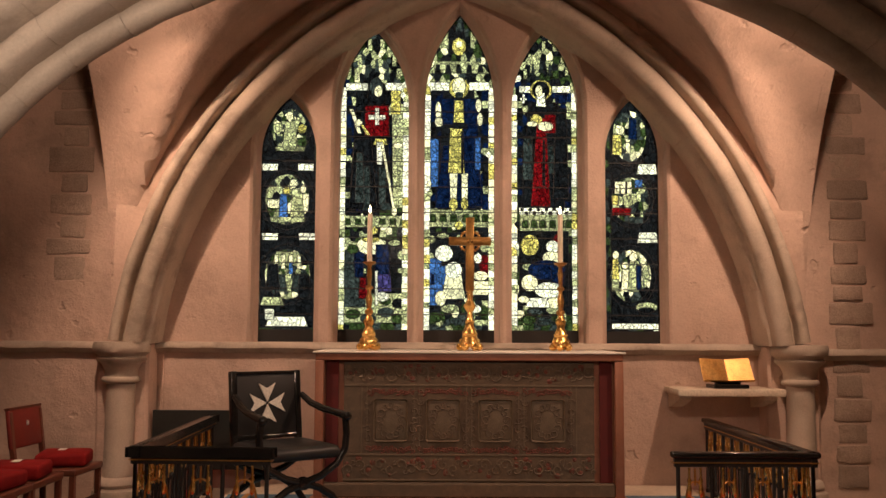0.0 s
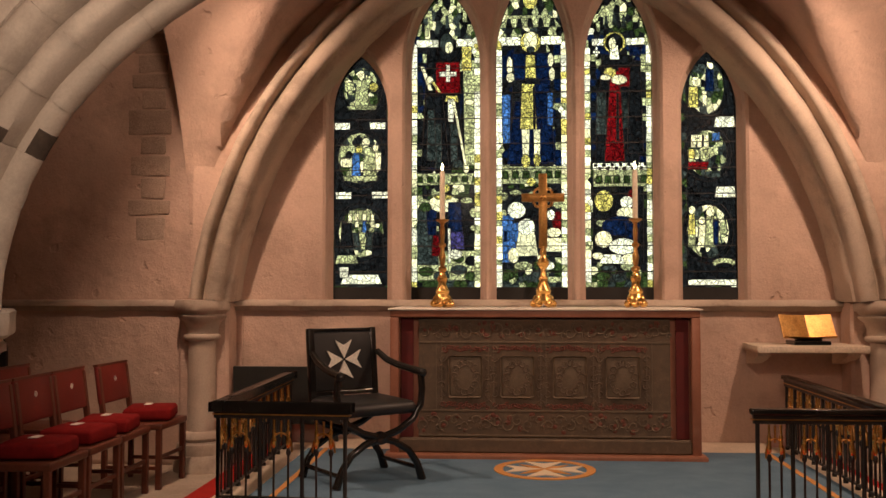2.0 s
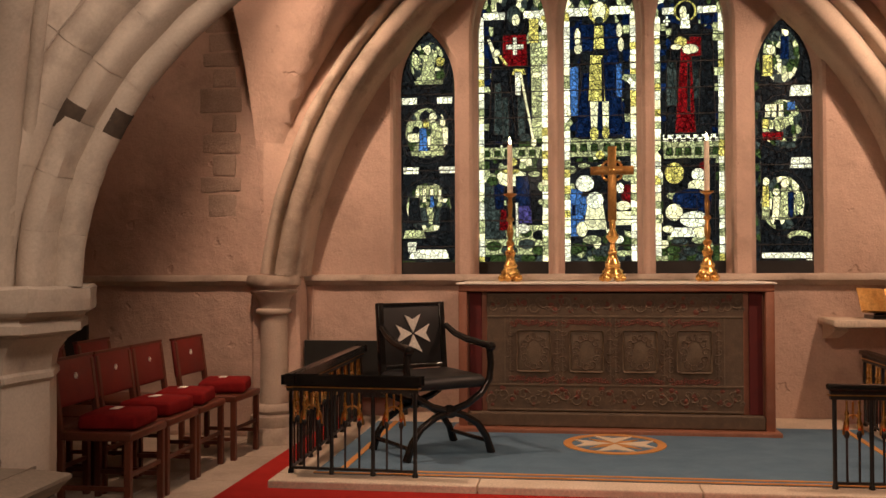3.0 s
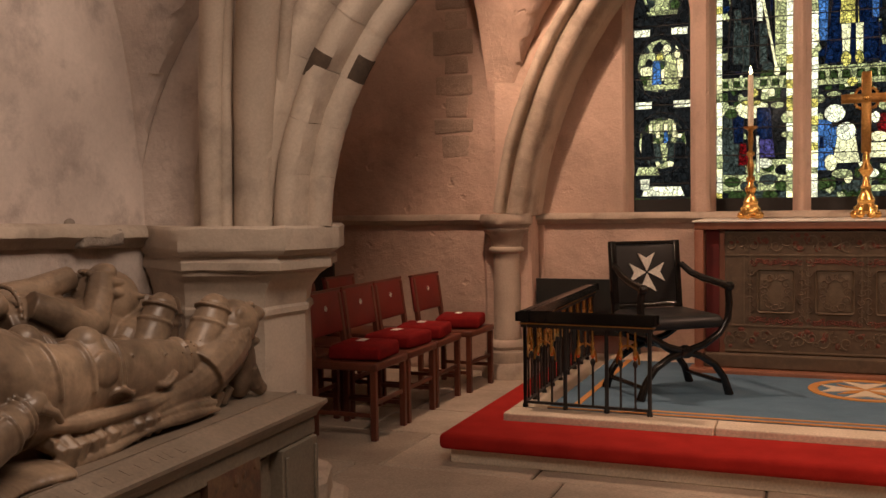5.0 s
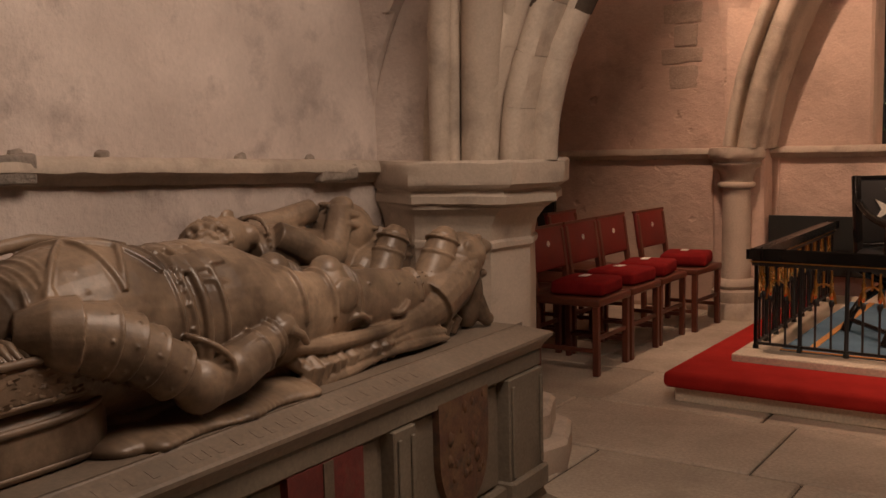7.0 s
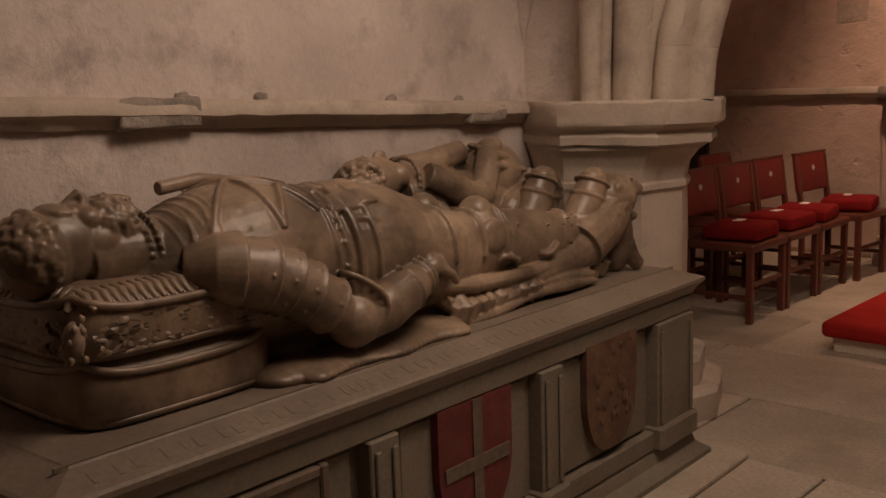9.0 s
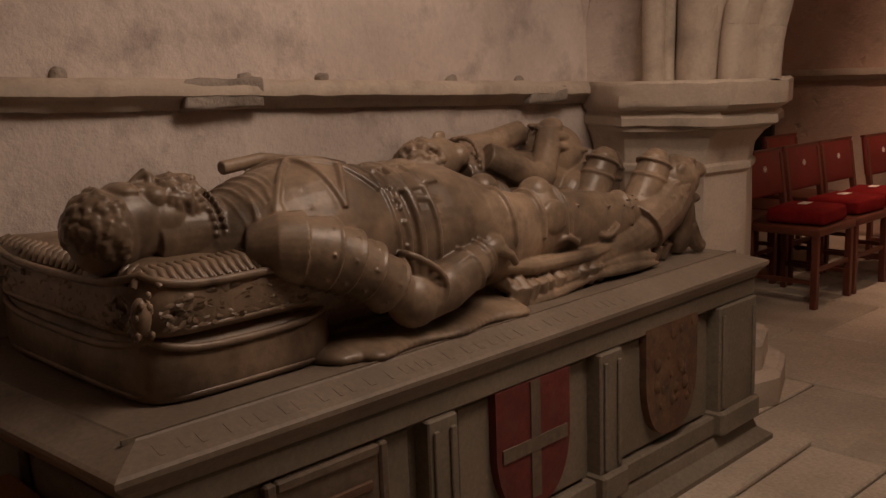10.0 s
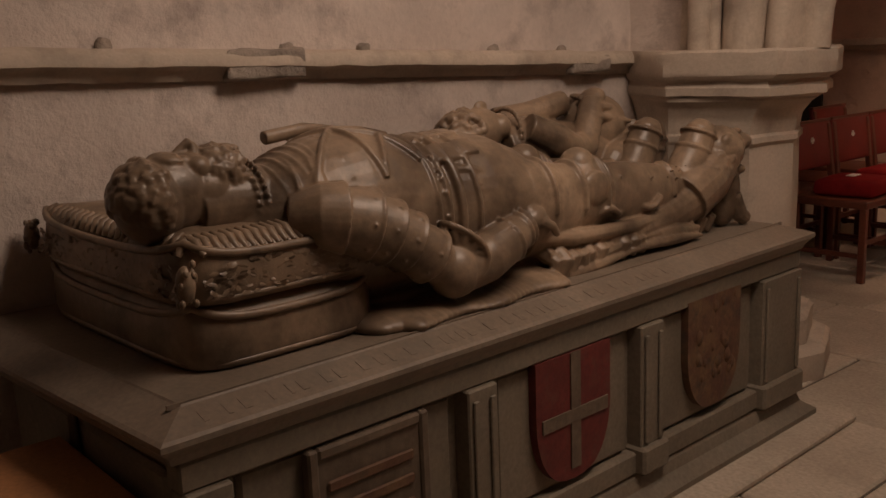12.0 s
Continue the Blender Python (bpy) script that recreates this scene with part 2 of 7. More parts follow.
def boxed(x0, x1, y0, y1, z0, z1, bevel=0.0, segs=1, m=None):
    return box(bmesh.new(), x0, x1, y0, y1, z0, z1, bevel, segs, m)


def skin(bm, rings, closed=True, caps=True, loop=False):
    """Quads between rings of points."""
    vr = [[bm.verts.new(p) for p in ring] for ring in rings]
    n = len(vr[0])
    pairs = list(zip(vr, vr[1:])) + ([(vr[-1], vr[0])] if loop else [])
    for a, b in pairs:
        for i in range(n if closed else n - 1):
            j = (i + 1) % n
            bm.faces.new((a[i], a[j], b[j], b[i]))
    if caps and closed and not loop:
        bm.faces.new(vr[0])
        bm.faces.new(vr[-1][::-1])
    return bm


def lathe(bm, prof, at=(0, 0, 0), n=20, m=None):
    """A turned form from (radius, height) pairs."""
    rings = [[Vector((at[0] + max(r, 1e-4) * math.cos(2 * math.pi * i / n), at[1] + max(r, 1e-4) * math.sin(2 * math.pi * i / n), at[2] + z)) for i in range(n)] for r, z in prof]
    if m:
        rings = [[m @ p for p in ring] for ring in rings]
    return skin(bm, rings)


def tube(bm, pts, r, n=8, taper=None, caps=True):
    """A round bar along points; r is a number or one per point."""
    pts = [Vector(p) for p in pts]
    rs = r if isinstance(r, (list, tuple)) else [r] * len(pts)
    rings, up = [], None
    for i, p in enumerate(pts):
        d = (pts[min(i + 1, len(pts) - 1)] - pts[max(i - 1, 0)]).normalized()
        if up is None:
            up = Vector((0, 0, 1)) if abs(d.z) < 0.9 else Vector((1, 0, 0))
        a = d.cross(up).normalized()
        up = a.cross(d).normalized()
        rings.append([p + rs[i] * (math.cos(2 * math.pi * k / n) * a + math.sin(2 * math.pi * k / n) * up) for k in range(n)])
    return skin(bm, rings, caps=caps)


def sweep(bm, path, prof, closed=True, caps=True):
    """prof: (u, v) points; path: (origin, axis_u, axis_v) frames."""
    return skin(bm, [[o + u * a + v * b for u, v in prof] for o, a, b in path], closed=closed, caps=caps)


def prism(bm, outline, y0, y1, axis="y"):
    """An outline in two coordinates drawn out along the third."""
    def put(p, d):
        return Vector((p[0], d, p[1])) if axis == "y" else Vector((d, p[0], p[1])) if axis == "x" else Vector((p[0], p[1], d))
    return skin(bm, [[put(p, y0) for p in outline], [put(p, y1) for p in outline]])


def pointed(half, spring, apex, cx=0.0, n=14):
    """A pointed arch's outline from left to right: both arcs struck on the springing line."""
    h = apex - spring
    r = (half * half + h * h) / (2 * half)
    if h < half:
        return [(cx - half * math.cos(math.pi * i / (2 * n)), spring + h * math.sin(math.pi * i / (2 * n))) for i in range(2 * n + 1)]
    c = r - half
    top = math.atan2(h, c)
    left = [(cx + c - r * math.cos(top * i / n), spring + r * math.sin(top * i / n)) for i in range(n + 1)]
    return left + [(2 * cx - x, z) for x, z in left[-2::-1]]


def arch_height(u, half, spring, apex):
    """Height of a pointed arch at the distance u from its axis."""
    h = apex - spring
    u = min(abs(u), half)
    if h < half:
        return spring + h * math.sqrt(max(0, 1 - (u / half) ** 2))
    r = (half * half + h * h) / (2 * half)
    return spring + math.sqrt(max(0, r * r - (u + r - half) ** 2))

# ---------- the setting ----------
def rough_up(bm, amount, scale=3.0, keep=None):
    """Uneven old surfaces."""
    for v in bm.verts:
        if keep and keep(v.co):
            continue
        n = noise.noise_vector(v.co * scale) + 0.5 * noise.noise_vector(v.co * scale * 2.7)
        v.co += n * amount


def grid_face(corner, eu, ev, nu, nv, amount=0.006, scale=2.5, mask=None):
    """A gently uneven wall sheet."""
    bm = bmesh.new()
    c, eu, ev = Vector(corner), Vector(eu), Vector(ev)
    nrm = eu.cross(ev).normalized()
    vs = []
    for i in range(nu + 1):
        row = []
        for j in range(nv + 1):
            p = c + eu * i / nu + ev * j / nv
            k = noise.noise(p * scale) + 0.5 * noise.noise(p * scale * 3)
            row.append(bm.verts.new(p + nrm * amount * k))
        vs.append(row)
    for i in range(nu):
        for j in range(nv):
            bm.faces.new((vs[i][j], vs[i + 1][j], vs[i + 1][j + 1], vs[i][j + 1]))
    return bm


def solid_wall(name, corner, eu, ev, thick, nu, nv, material, label, amount=0.006):
    bm = grid_face(corner, eu, ev, nu, nv, amount)
    ob = part(name, bm, material, smooth=60, tidy=False)
    md = ob.modifiers.new("solid", "SOLIDIFY")
    md.thickness, md.offset = thick, -1
    return tagged(ob, label, "wall", kind="structure")


floor = part("floor", boxed(-4.6, 4.6, -3.6, 7.3, -0.2, -0.012), JOINT)
tagged(floor, "worn pale stone slabs with dark joints", "floor", kind="structure")

# window wall with five lancets
LIGHTS = [(-1.255, 0.43, 2.72, 3.17), (-0.585, 0.54, 3.08, 3.72), (0.085, 0.55, 3.12, 3.85), (0.755, 0.52, 3.08, 3.72), (1.44, 0.42, 2.72, 3.17)]
SILL, WALL_Y, GLASS_Y = 1.25, 6.82, 7.0


def lancet(cx, w, spring, apex, grow=0.0, n=10):
    top = pointed(w / 2 + grow, spring, apex + grow * 1.6, cx, n)
    return [(cx - w / 2 - grow, SILL - grow * 0.2)] + top + [(cx + w / 2 + grow, SILL - grow * 0.2)]


def east_wall():
    bm = bmesh.new()
    outer = [(X0 - 2.55, 0.0), (X0 + 2.6, 0.0), (X0 + 2.6, 4.5), (X0 - 2.55, 4.5)]
    rings = [outer] + [lancet(*l, grow=0.055) for l in LIGHTS]
    edges = []
    loops = []
    for ring in rings:
        vs = [bm.verts.new((x, WALL_Y, z)) for x, z in ring]
        loops.append(vs)
        edges += [bm.edges.new((a, b)) for a, b in zip(vs, vs[1:] + vs[:1])]
    bmesh.ops.triangle_fill(bm, edges=edges, use_beauty=True, use_dissolve=False)
    for vs, l in zip(loops[1:], LIGHTS):
        a = vs
        for grow, y in ((0.035, WALL_Y + 0.02), (0.03, WALL_Y + 0.11), (0.0, GLASS_Y - 0.03), (0.0, GLASS_Y + 0.05)):
            b = [bm.verts.new((x, y, z)) for x, z in lancet(*l, grow=grow)]
            for i in range(len(a)):
                j = (i + 1) % len(a)
                bm.faces.new((a[i], a[j], b[j], b[i]))
            a = b
    for (x0, z0), (x1, z1) in zip(outer, outer[1:] + outer[:1]):
        bm.faces.new([bm.verts.new(p) for p in ((x0, WALL_Y, z0), (x1, WALL_Y, z1), (x1, 7.3, z1), (x0, 7.3, z0))])
    bmesh.ops.remove_doubles(bm, verts=bm.verts, dist=0.0005)
    ob = part("wall_east", bm, PLASTER)
    return tagged(ob, "pink limewashed plaster wall with five lancet openings", "wall", kind="structure")


east_wall()
solid_wall("wall_east_aisle", (-4.4, 6.7, 0), (4.4 + X0 - 2.5, 0, 0), (0, 0, 4.5), 0.4, 50, 100, PLASTER, "uneven limewashed plaster wall of the side aisle", 0.012)
solid_wall("wall_east_aisle_south", (X0 + 2.55, 6.7, 0), (2.0, 0, 0), (0, 0, 4.5), 0.4, 50, 100, PLASTER, "uneven limewashed plaster wall of the other aisle", 0.012)
solid_wall("wall_north_aisle", (-4.4, 2.6, 0), (0, 4.2, 0), (0, 0, 4.5), 0.3, 20, 20, PLASTER, "limewashed plaster wall closing the aisle")
solid_wall("wall_south_aisle", (4.5, 6.8, 0), (0, -4.3, 0), (0, 0, 4.5), 0.3, 20, 20, PLASTER, "limewashed plaster wall closing the aisle")
solid_wall("wall_north", (-2.68, -3.2, 0), (0, 6.5, 0), (0, 0, 4.2), 0.4, 120, 80, PLASTER_N, "patchy grey limewashed plaster wall behind the tomb", 0.010)
solid_wall("wall_south", (2.7, 3.0, 0), (0, -6.2, 0), (0, 0, 4.2), 0.3, 20, 20, PLASTER_N, "limewashed plaster wall")
solid_wall("wall_west", (2.8, -3.2, 0), (-5.7, 0, 0), (0, 0, 4.2), 0.3, 20, 20, PLASTER_N, "limewashed plaster wall")
ceiling = part("ceiling", boxed(-4.6, 4.7, -3.5, 7.4, 4.5, 4.7), PLASTER)
tagged(ceiling, "plain plaster ceiling above the vaults", "ceiling", kind="structure")


def stretch(n):
    return [0.5 - 0.5 * math.cos(math.pi * i / n) for i in range(n + 1)]


def vault(name, xa, xb, ya, yb, fx, fy, material, label):
    """A groined vault: the higher of two pointed barrels."""
    bm = bmesh.new()
    n = 44
    xs, ys = [xa + (xb - xa) * s for s in stretch(n)], [ya + (yb - ya) * s for s in stretch(n)]
    vs = [[bm.verts.new((x, y, max(fx(x), fy(y)) + 0.008 * noise.noise(Vector((x, y, 0)) * 3))) for y in ys] for x in xs]
    for i in range(n):
        for j in range(n):
            bm.faces.new((vs[i][j], vs[i + 1][j], vs[i + 1][j + 1], vs[i][j + 1]))
    ob = part(name, bm, material, smooth=40, tidy=False)
    md = ob.modifiers.new("solid", "SOLIDIFY")
    md.thickness, md.offset = 0.06, 1
    return tagged(ob, label, "vault", kind="structure")


BAY2 = (3.08, 6.62)
MID2 = sum(BAY2) / 2


def side_arch(y):
    return arch_height(y - MID2, (BAY2[1] - BAY2[0]) / 2, 1.25, 4.05)


vault("vault_chancel", X0 - 2.5, X0 + 2.5, BAY2[0], BAY2[1], lambda x: arch_height(x - X0, 2.5, 1.25, 4.18), side_arch, PLASTER, "warm lit plaster groin vault over the altar")
vault("vault_nave", -2.7, 2.6, -3.0, 2.72, lambda x: arch_height(x + 0.04, 2.66, 1.25, 3.0), lambda y: arch_height(y + 0.14, 2.86, 1.25, 4.1), PLASTER_N, "grey plaster groin vault over the tomb")


def aisle_arch(x0, x1, name):
    """The wall over the arch between chancel and aisle."""
    n = 40
    ys = [BAY2[0] + (BAY2[1] - BAY2[0]) * s for s in stretch(n)]
    bm = bmesh.new()
    skin(bm, [[(x0, y, side_arch(y)), (x0, y, 4.5), (x1, y, 4.5), (x1, y, side_arch(y))] for y in ys])
    ob = part(name, bm, PLASTER, smooth=40)
    return tagged(ob, "plastered wall over the aisle arch", "wall", kind="structure")


aisle_arch(X0 - 2.56, X0 - 2.49, "wall_arch_north")
aisle_arch(X0 + 2.49, X0 + 2.56, "wall_arch_south")


def arc_frames(half_c, zc, r, y, spring, n=26, cx=X0):
    """Frames along a two-centred arch: origin on the arc, radial axis, depth axis."""
    start = math.asin((spring - zc) / r)
    top = math.acos(half_c / r)
    left = []
    for i in range(n + 1):
        a = start + (top - start) * i / n
        left.append((Vector((cx + half_c - r * math.cos(a), y, zc + r * math.sin(a))), Vector((-math.cos(a), 0, math.sin(a))), Vector((0, 1, 0))))
    right = [(Vector((2 * cx - o.x, y, o.z)), Vector((-a.x, 0, a.z)), b) for o, a, b in left[:-1][::-1]]
    return left[:-1] + [(left[-1][0], Vector((0, 0, 1 / max(0.3, math.sin(top)))), Vector((0, 1, 0)))] + right


def roll(cu, cv, r, a0, a1, n=7):
    return [(cu + r * math.cos(radians(a0 + (a1 - a0) * i / n)), cv + r * math.sin(radians(a0 + (a1 - a0) * i / n))) for i in range(n + 1)]


def voussoirs(name, frames, prof, per, label, seed, depth, joint=0.01):
    """An arch of separate moulded stones with fine joints."""
    arch = thing(name, label, "arch", kind="structure")
    rnd = random.Random(seed)
    for i in range(0, len(frames) - 1, per):
        seg = frames[i:i + per + 1]
        lift, push = rnd.uniform(-0.002, 0.002), rnd.uniform(-0.0025, 0.0025)
        seg = [(o + a * lift + b * push, a, b) for o, a, b in seg]
        for e, k in ((0, 1), (-1, -2)):
            o, a, b = seg[e]
            seg[e] = (o + (seg[k][0] - o) * joint, a, b)
        bm = bmesh.new()
        sweep(bm, seg, prof, caps=False)
        rough_up(bm, depth, 7)
        rough_up(bm, depth * 0.5, 25)
        part("voussoir", bm, STONE, arch, smooth=50)
    return arch


# moulded arch over the altar: u outwards, v towards the wall
prof = [(-0.02, 0.5), (-0.02, 0.22), (-0.005, 0.16), (0.012, 0.15)] + roll(0.082, 0.1, 0.066, 165, 335) + [(0.155, 0.135), (0.17, 0.13), (0.178, 0.06)] + roll(0.215, 0.05, 0.036, 175, 330) + [(0.255, 0.06), (0.262, 0.1), (0.262, 0.5)]
voussoirs("chancel_arch", arc_frames(0.94, 0.87, 3.22, 6.36, 1.24, 72), prof, 4, "worn moulded limestone pointed arch round the window", 3, 0.005)


bm = bmesh.new()
rows = []
for o, a, _ in arc_frames(0.94, 0.87, 3.22, 6.36, 1.24, 36):
    far = min(1.3, (2.5 - abs(o.x - X0)) / max(abs(a.x), 0.05))
    rows.append([o + a * (0.2 + max(0.06, far - 0.2) * i / 5) + Vector((0, d, 0)) for d in (0.1, 0.44) for i in (range(6) if d < 0.2 else range(5, -1, -1))])
skin(bm, rows)
rough_up(bm, 0.006, 2.5, lambda p: p.y > 6.6)
tagged(part("wall_over_arch", bm, PLASTER, smooth=50), "uneven limewashed plaster round the window arch", "wall", kind="structure")


def ellipse_frames(a, b, y, spring, cx, n=40):
    out = []
    for i in range(n + 1):
        t = math.pi * i / n
        nx, nz = -math.cos(t) / a, math.sin(t) / b
        k = math.hypot(nx, nz)
        out.append((Vector((cx - a * math.cos(t), y, spring + b * math.sin(t))), Vector((nx / k, 0, nz / k)), Vector((0, 1, 0))))
    return out


# transverse arch between the bays
prof = [(0.5, 0.0), (0.3, 0.0)] + roll(0.235, 0.015, 0.055, 20, -160) + [(0.17, 0.05)] + roll(0.11, 0.06, 0.055, 40, -140) + [(0.06, 0.12)] + roll(0.045, 0.17, 0.06, 250, 90) + [(0.09, 0.24), (0.12, 0.3), (0.12, 0.4), (0.5, 0.4)]
voussoirs("transverse_arch", ellipse_frames(1.91, 1.42, 2.7, 1.25, -0.01, 96), prof, 4, "grey moulded stone arch across the crypt", 4, 0.005)
bm = bmesh.new()
outl = [(o.x + 0.4 * a.x, o.z + 0.4 * a.z) for o, a, _ in ellipse_frames(1.91, 1.42, 0, 1.25, -0.01)]
prism(bm, [(-2.9, 1.25)] + outl + [(2.9, 1.25), (2.9, 4.5), (-2.9, 4.5)], 2.72, 3.08)
tagged(part("wall_transverse", bm, PLASTER_N), "plastered wall over the transverse arch", "wall", kind="structure")


def string_profile(h=0.085, d=0.07):
    return [(0, 0), (0, h), (d * 0.6, h), (d, h * 0.75), (d, h * 0.45), (d * 0.55, h * 0.28), (d * 0.35, 0.0)]


def string_run(name, a, b, out, top, label, h=0.085, d=0.07, fall=0.0):
    a, b, out = Vector(a), Vector(b), Vector(out)
    n = max(2, int((b - a).length / 0.04))
    bm = bmesh.new()
    sweep(bm, [(a + (b - a) * i / n + Vector((0, 0, top - h - fall * i / n)), out, Vector((0, 0, 1))) for i in range(n + 1)], [(v, u) for u, v in [(z, x) for x, z in string_profile(h, d)]])
    rough_up(bm, 0.0045, 9)
    return tagged(part(name, bm, STONE, smooth=60), label, "string course", kind="structure")


string_run("trim_sill", (X0 - 2.3, WALL_Y, 0), (X0 + 2.3, WALL_Y, 0), (0, -1, 0), 1.25, "chipped stone string course under the windows")
string_run("trim_aisle", (-4.4, 6.7, 0), (X0 - 2.62, 6.7, 0), (0, -1, 0), 1.25, "chipped stone string course on the aisle wall")
string_run("trim_aisle_south", (X0 + 2.62, 6.7, 0), (4.4, 6.7, 0), (0, -1, 0), 1.22, "chipped stone string course on the aisle wall")
string_run("trim_north", (-2.68, -3.2, 0), (-2.68, 2.95, 0), (1, 0, 0), 1.465, "long chipped stone string course over the tomb", 0.088, 0.075, 0.215)


# ---------- piers, shafts and ribs ----------
def ring_at(plan, centre, k, z):
    return [Vector((centre[0] + (x - centre[0]) * k, centre[1] + (y - centre[1]) * k, z)) for x, y in plan]


def pier(name, side):
    """A many-sided respond with moulded cornice and stepped base."""
    plan = [(-2.72, 2.72), (-2.37, 2.53), (-1.96, 2.62), (-1.9, 2.92), (-2.02, 3.2), (-2.3, 3.36), (-2.72, 3.36)]
    plan = [(x * side, y) for x, y in plan][::side * -1]
    c = (-2.52 * (1 if side > 0 else -1), 2.88)
    pr = thing(name, "pale limestone respond pier with a chipped moulded cornice", "pier", kind="structure")
    bm = bmesh.new()
    skin(bm, [ring_at(plan, c, k, z) for k, z in ((0.76, 0.2), (0.75, 0.3), (0.75, 0.9), (0.775, 0.915), (0.775, 0.935), (0.755, 0.945), (0.77, 1.0), (0.82, 1.045), (0.89, 1.07), (0.89, 1.085))])
    bmesh.ops.subdivide_edges(bm, edges=bm.edges, cuts=3, use_grid_fill=True)
    rough_up(bm, 0.005, 6)
    part("shaft", bm, STONE, pr, smooth=35)
    bm = bmesh.new()
    skin(bm, [ring_at(plan, c, k, z) for k, z in ((0.88, 1.078), (0.94, 1.09), (0.945, 1.12), (0.925, 1.13), (0.925, 1.142), (0.97, 1.15), (1.0, 1.165), (1.0, 1.245), (0.98, 1.255))])
    bmesh.ops.subdivide_edges(bm, edges=bm.edges, cuts=4, use_grid_fill=True)
    rough_up(bm, 0.007, 9)
    part("cornice", bm, STONE, pr, "chipped moulded stone cornice", smooth=35)
    for k, z0, z1 in ((1.0, 0.0, 0.12), (0.88, 0.12, 0.23)):
        bm = bmesh.new()
        skin(bm, [ring_at(plan, c, k, z0), ring_at(plan, c, k, z1 - 0.015), ring_at(plan, c, k - 0.03, z1)])
        bmesh.ops.subdivide_edges(bm, edges=bm.edges, cuts=3, use_grid_fill=True)
        rough_up(bm, 0.006, 7)
        part("base_step", bm, STONE, pr, smooth=35)


pier("pier_north", 1)
pier("pier_south", -1)


def respond(name, x, s):
    """Corner shaft with turned base, neck ring and capital carrying the window arch."""
    sh = thing(name, "worn round limestone shaft with a moulded capital", "column", at=(x, 6.55, 0), kind="structure")
    bm = bmesh.new()
    lathe(bm, [(0.112, 0.2), (0.106, 0.3), (0.102, 0.6), (0.1, 0.97)], n=24)
    rough_up(bm, 0.003, 8)
    part("shaft", bm, STONE, sh, smooth=50)
    bm = bmesh.new()
    lathe(bm, [(0.2, 0.0), (0.2, 0.09), (0.165, 0.12), (0.175, 0.17), (0.17, 0.2), (0.13, 0.215), (0.15, 0.24), (0.14, 0.275), (0.112, 0.29)], n=24)
    rough_up(bm, 0.004, 8)
    part("base", bm, STONE, sh, smooth=50)
    bm = bmesh.new()
    lathe(bm, [(0.107, 0.95), (0.13, 0.962), (0.136, 0.978), (0.128, 0.995), (0.112, 1.0), (0.115, 1.04), (0.135, 1.09), (0.172, 1.115), (0.178, 1.135), (0.16, 1.145), (0.175, 1.16), (0.2, 1.175), (0.205, 1.215), (0.195, 1.25)], n=24)
    rough_up(bm, 0.004, 9)
    part("capital", bm, STONE, sh, smooth=50)


respond("column_north", X0 - 2.45, 1)
respond("column_south", X0 + 2.48, -1)
for s in (-1, 1):  # square backing behind the shafts
    bm = boxed(X0 + s * 2.46 - 0.19, X0 + s * 2.46 + 0.19, 6.6, 6.95, 0, 1.25, 0.02)
    bmesh.ops.subdivide_edges(bm, edges=bm.edges, cuts=5, use_grid_fill=True)
    rough_up(bm, 0.006, 5)
    tagged(part("wall_respond", bm, PLASTER, smooth=40), "plastered angle behind the shaft", "wall", kind="structure")


def rib(name, a, b, h, offs, label):
    """A diagonal vault rib of rolls side by side."""
    a, b = Vector(a), Vector(b)
    side = Vector((b.y - a.y, a.x - b.x, 0)).normalized()
    rb = thing(name, label, "vault rib", kind="structure")
    n = 30
    for o, rr, dz in offs:
        bm = bmesh.new()
        pts = []
        for i in range(n + 1):
            t = math.pi / 2 * i / n
            s = 1 - math.cos(t)
            pts.append(a + (b - a) * s + side * o + Vector((0, 0, h * math.sin(t) - dz)))
        pts.insert(0, pts[0] - Vector((0, 0, 0.09)))
        tube(bm, pts, rr, 12)
        rough_up(bm, 0.003, 6)
        part("roll", bm, STONE, rb, smooth=60)


ROLLS = ((0.0, 0.078, 0.0), (0.105, 0.026, -0.035), (0.158, 0.043, 0.0), (-0.1, 0.028, -0.045))
rib("rib_nave_north", (-2.17, 2.74, 1.25), (0.1, -0.14, 1.22), 1.9, ROLLS, "grey moulded stone rib rising from the pier")
rib("rib_nave_south", (2.17, 2.74, 1.25), (0.0, -0.14, 1.22), 1.9, [(-o, r, dz) for o, r, dz in ROLLS], "grey moulded stone rib rising from the pier")


# ---------- altar platform ----------
def platform():
    st = thing("platform_step", "low stone step covered with bright red carpet", "step", kind="structure")
    bm = boxed(-1.9, 2.12, 4.1, 6.82, 0.0, 0.09, 0.006)
    part("riser", bm, KERB, st, "pale stone riser")
    bm = boxed(-1.945, 2.165, 4.045, 6.815, 0.078, 0.16, 0.028, 4)
    part("carpet", bm, REDCLOTH, st, "bright red carpet over the nosing", smooth=50)
    kb = thing("platform_kerb", "pale stone kerb round the blue carpet", "kerb", kind="structure")
    for nm, b in (("kerb_stone", (-1.72, -0.62, 4.43, 4.61)), ("kerb_stone", (-0.615, 0.5, 4.43, 4.61)), ("kerb_stone", (0.505, 2.0, 4.43, 4.61)), ("kerb_stone", (-1.72, -1.5, 4.615, 6.6)), ("kerb_stone", (1.78, 2.0, 4.615, 6.6))):
        part(nm, boxed(*b, 0.13, 0.2, 0.008, 2), KERB, kb)
    part("filling", boxed(-1.51, 1.79, 4.6, 6.815, 0.13, 0.196), KERB, kb)


platform()


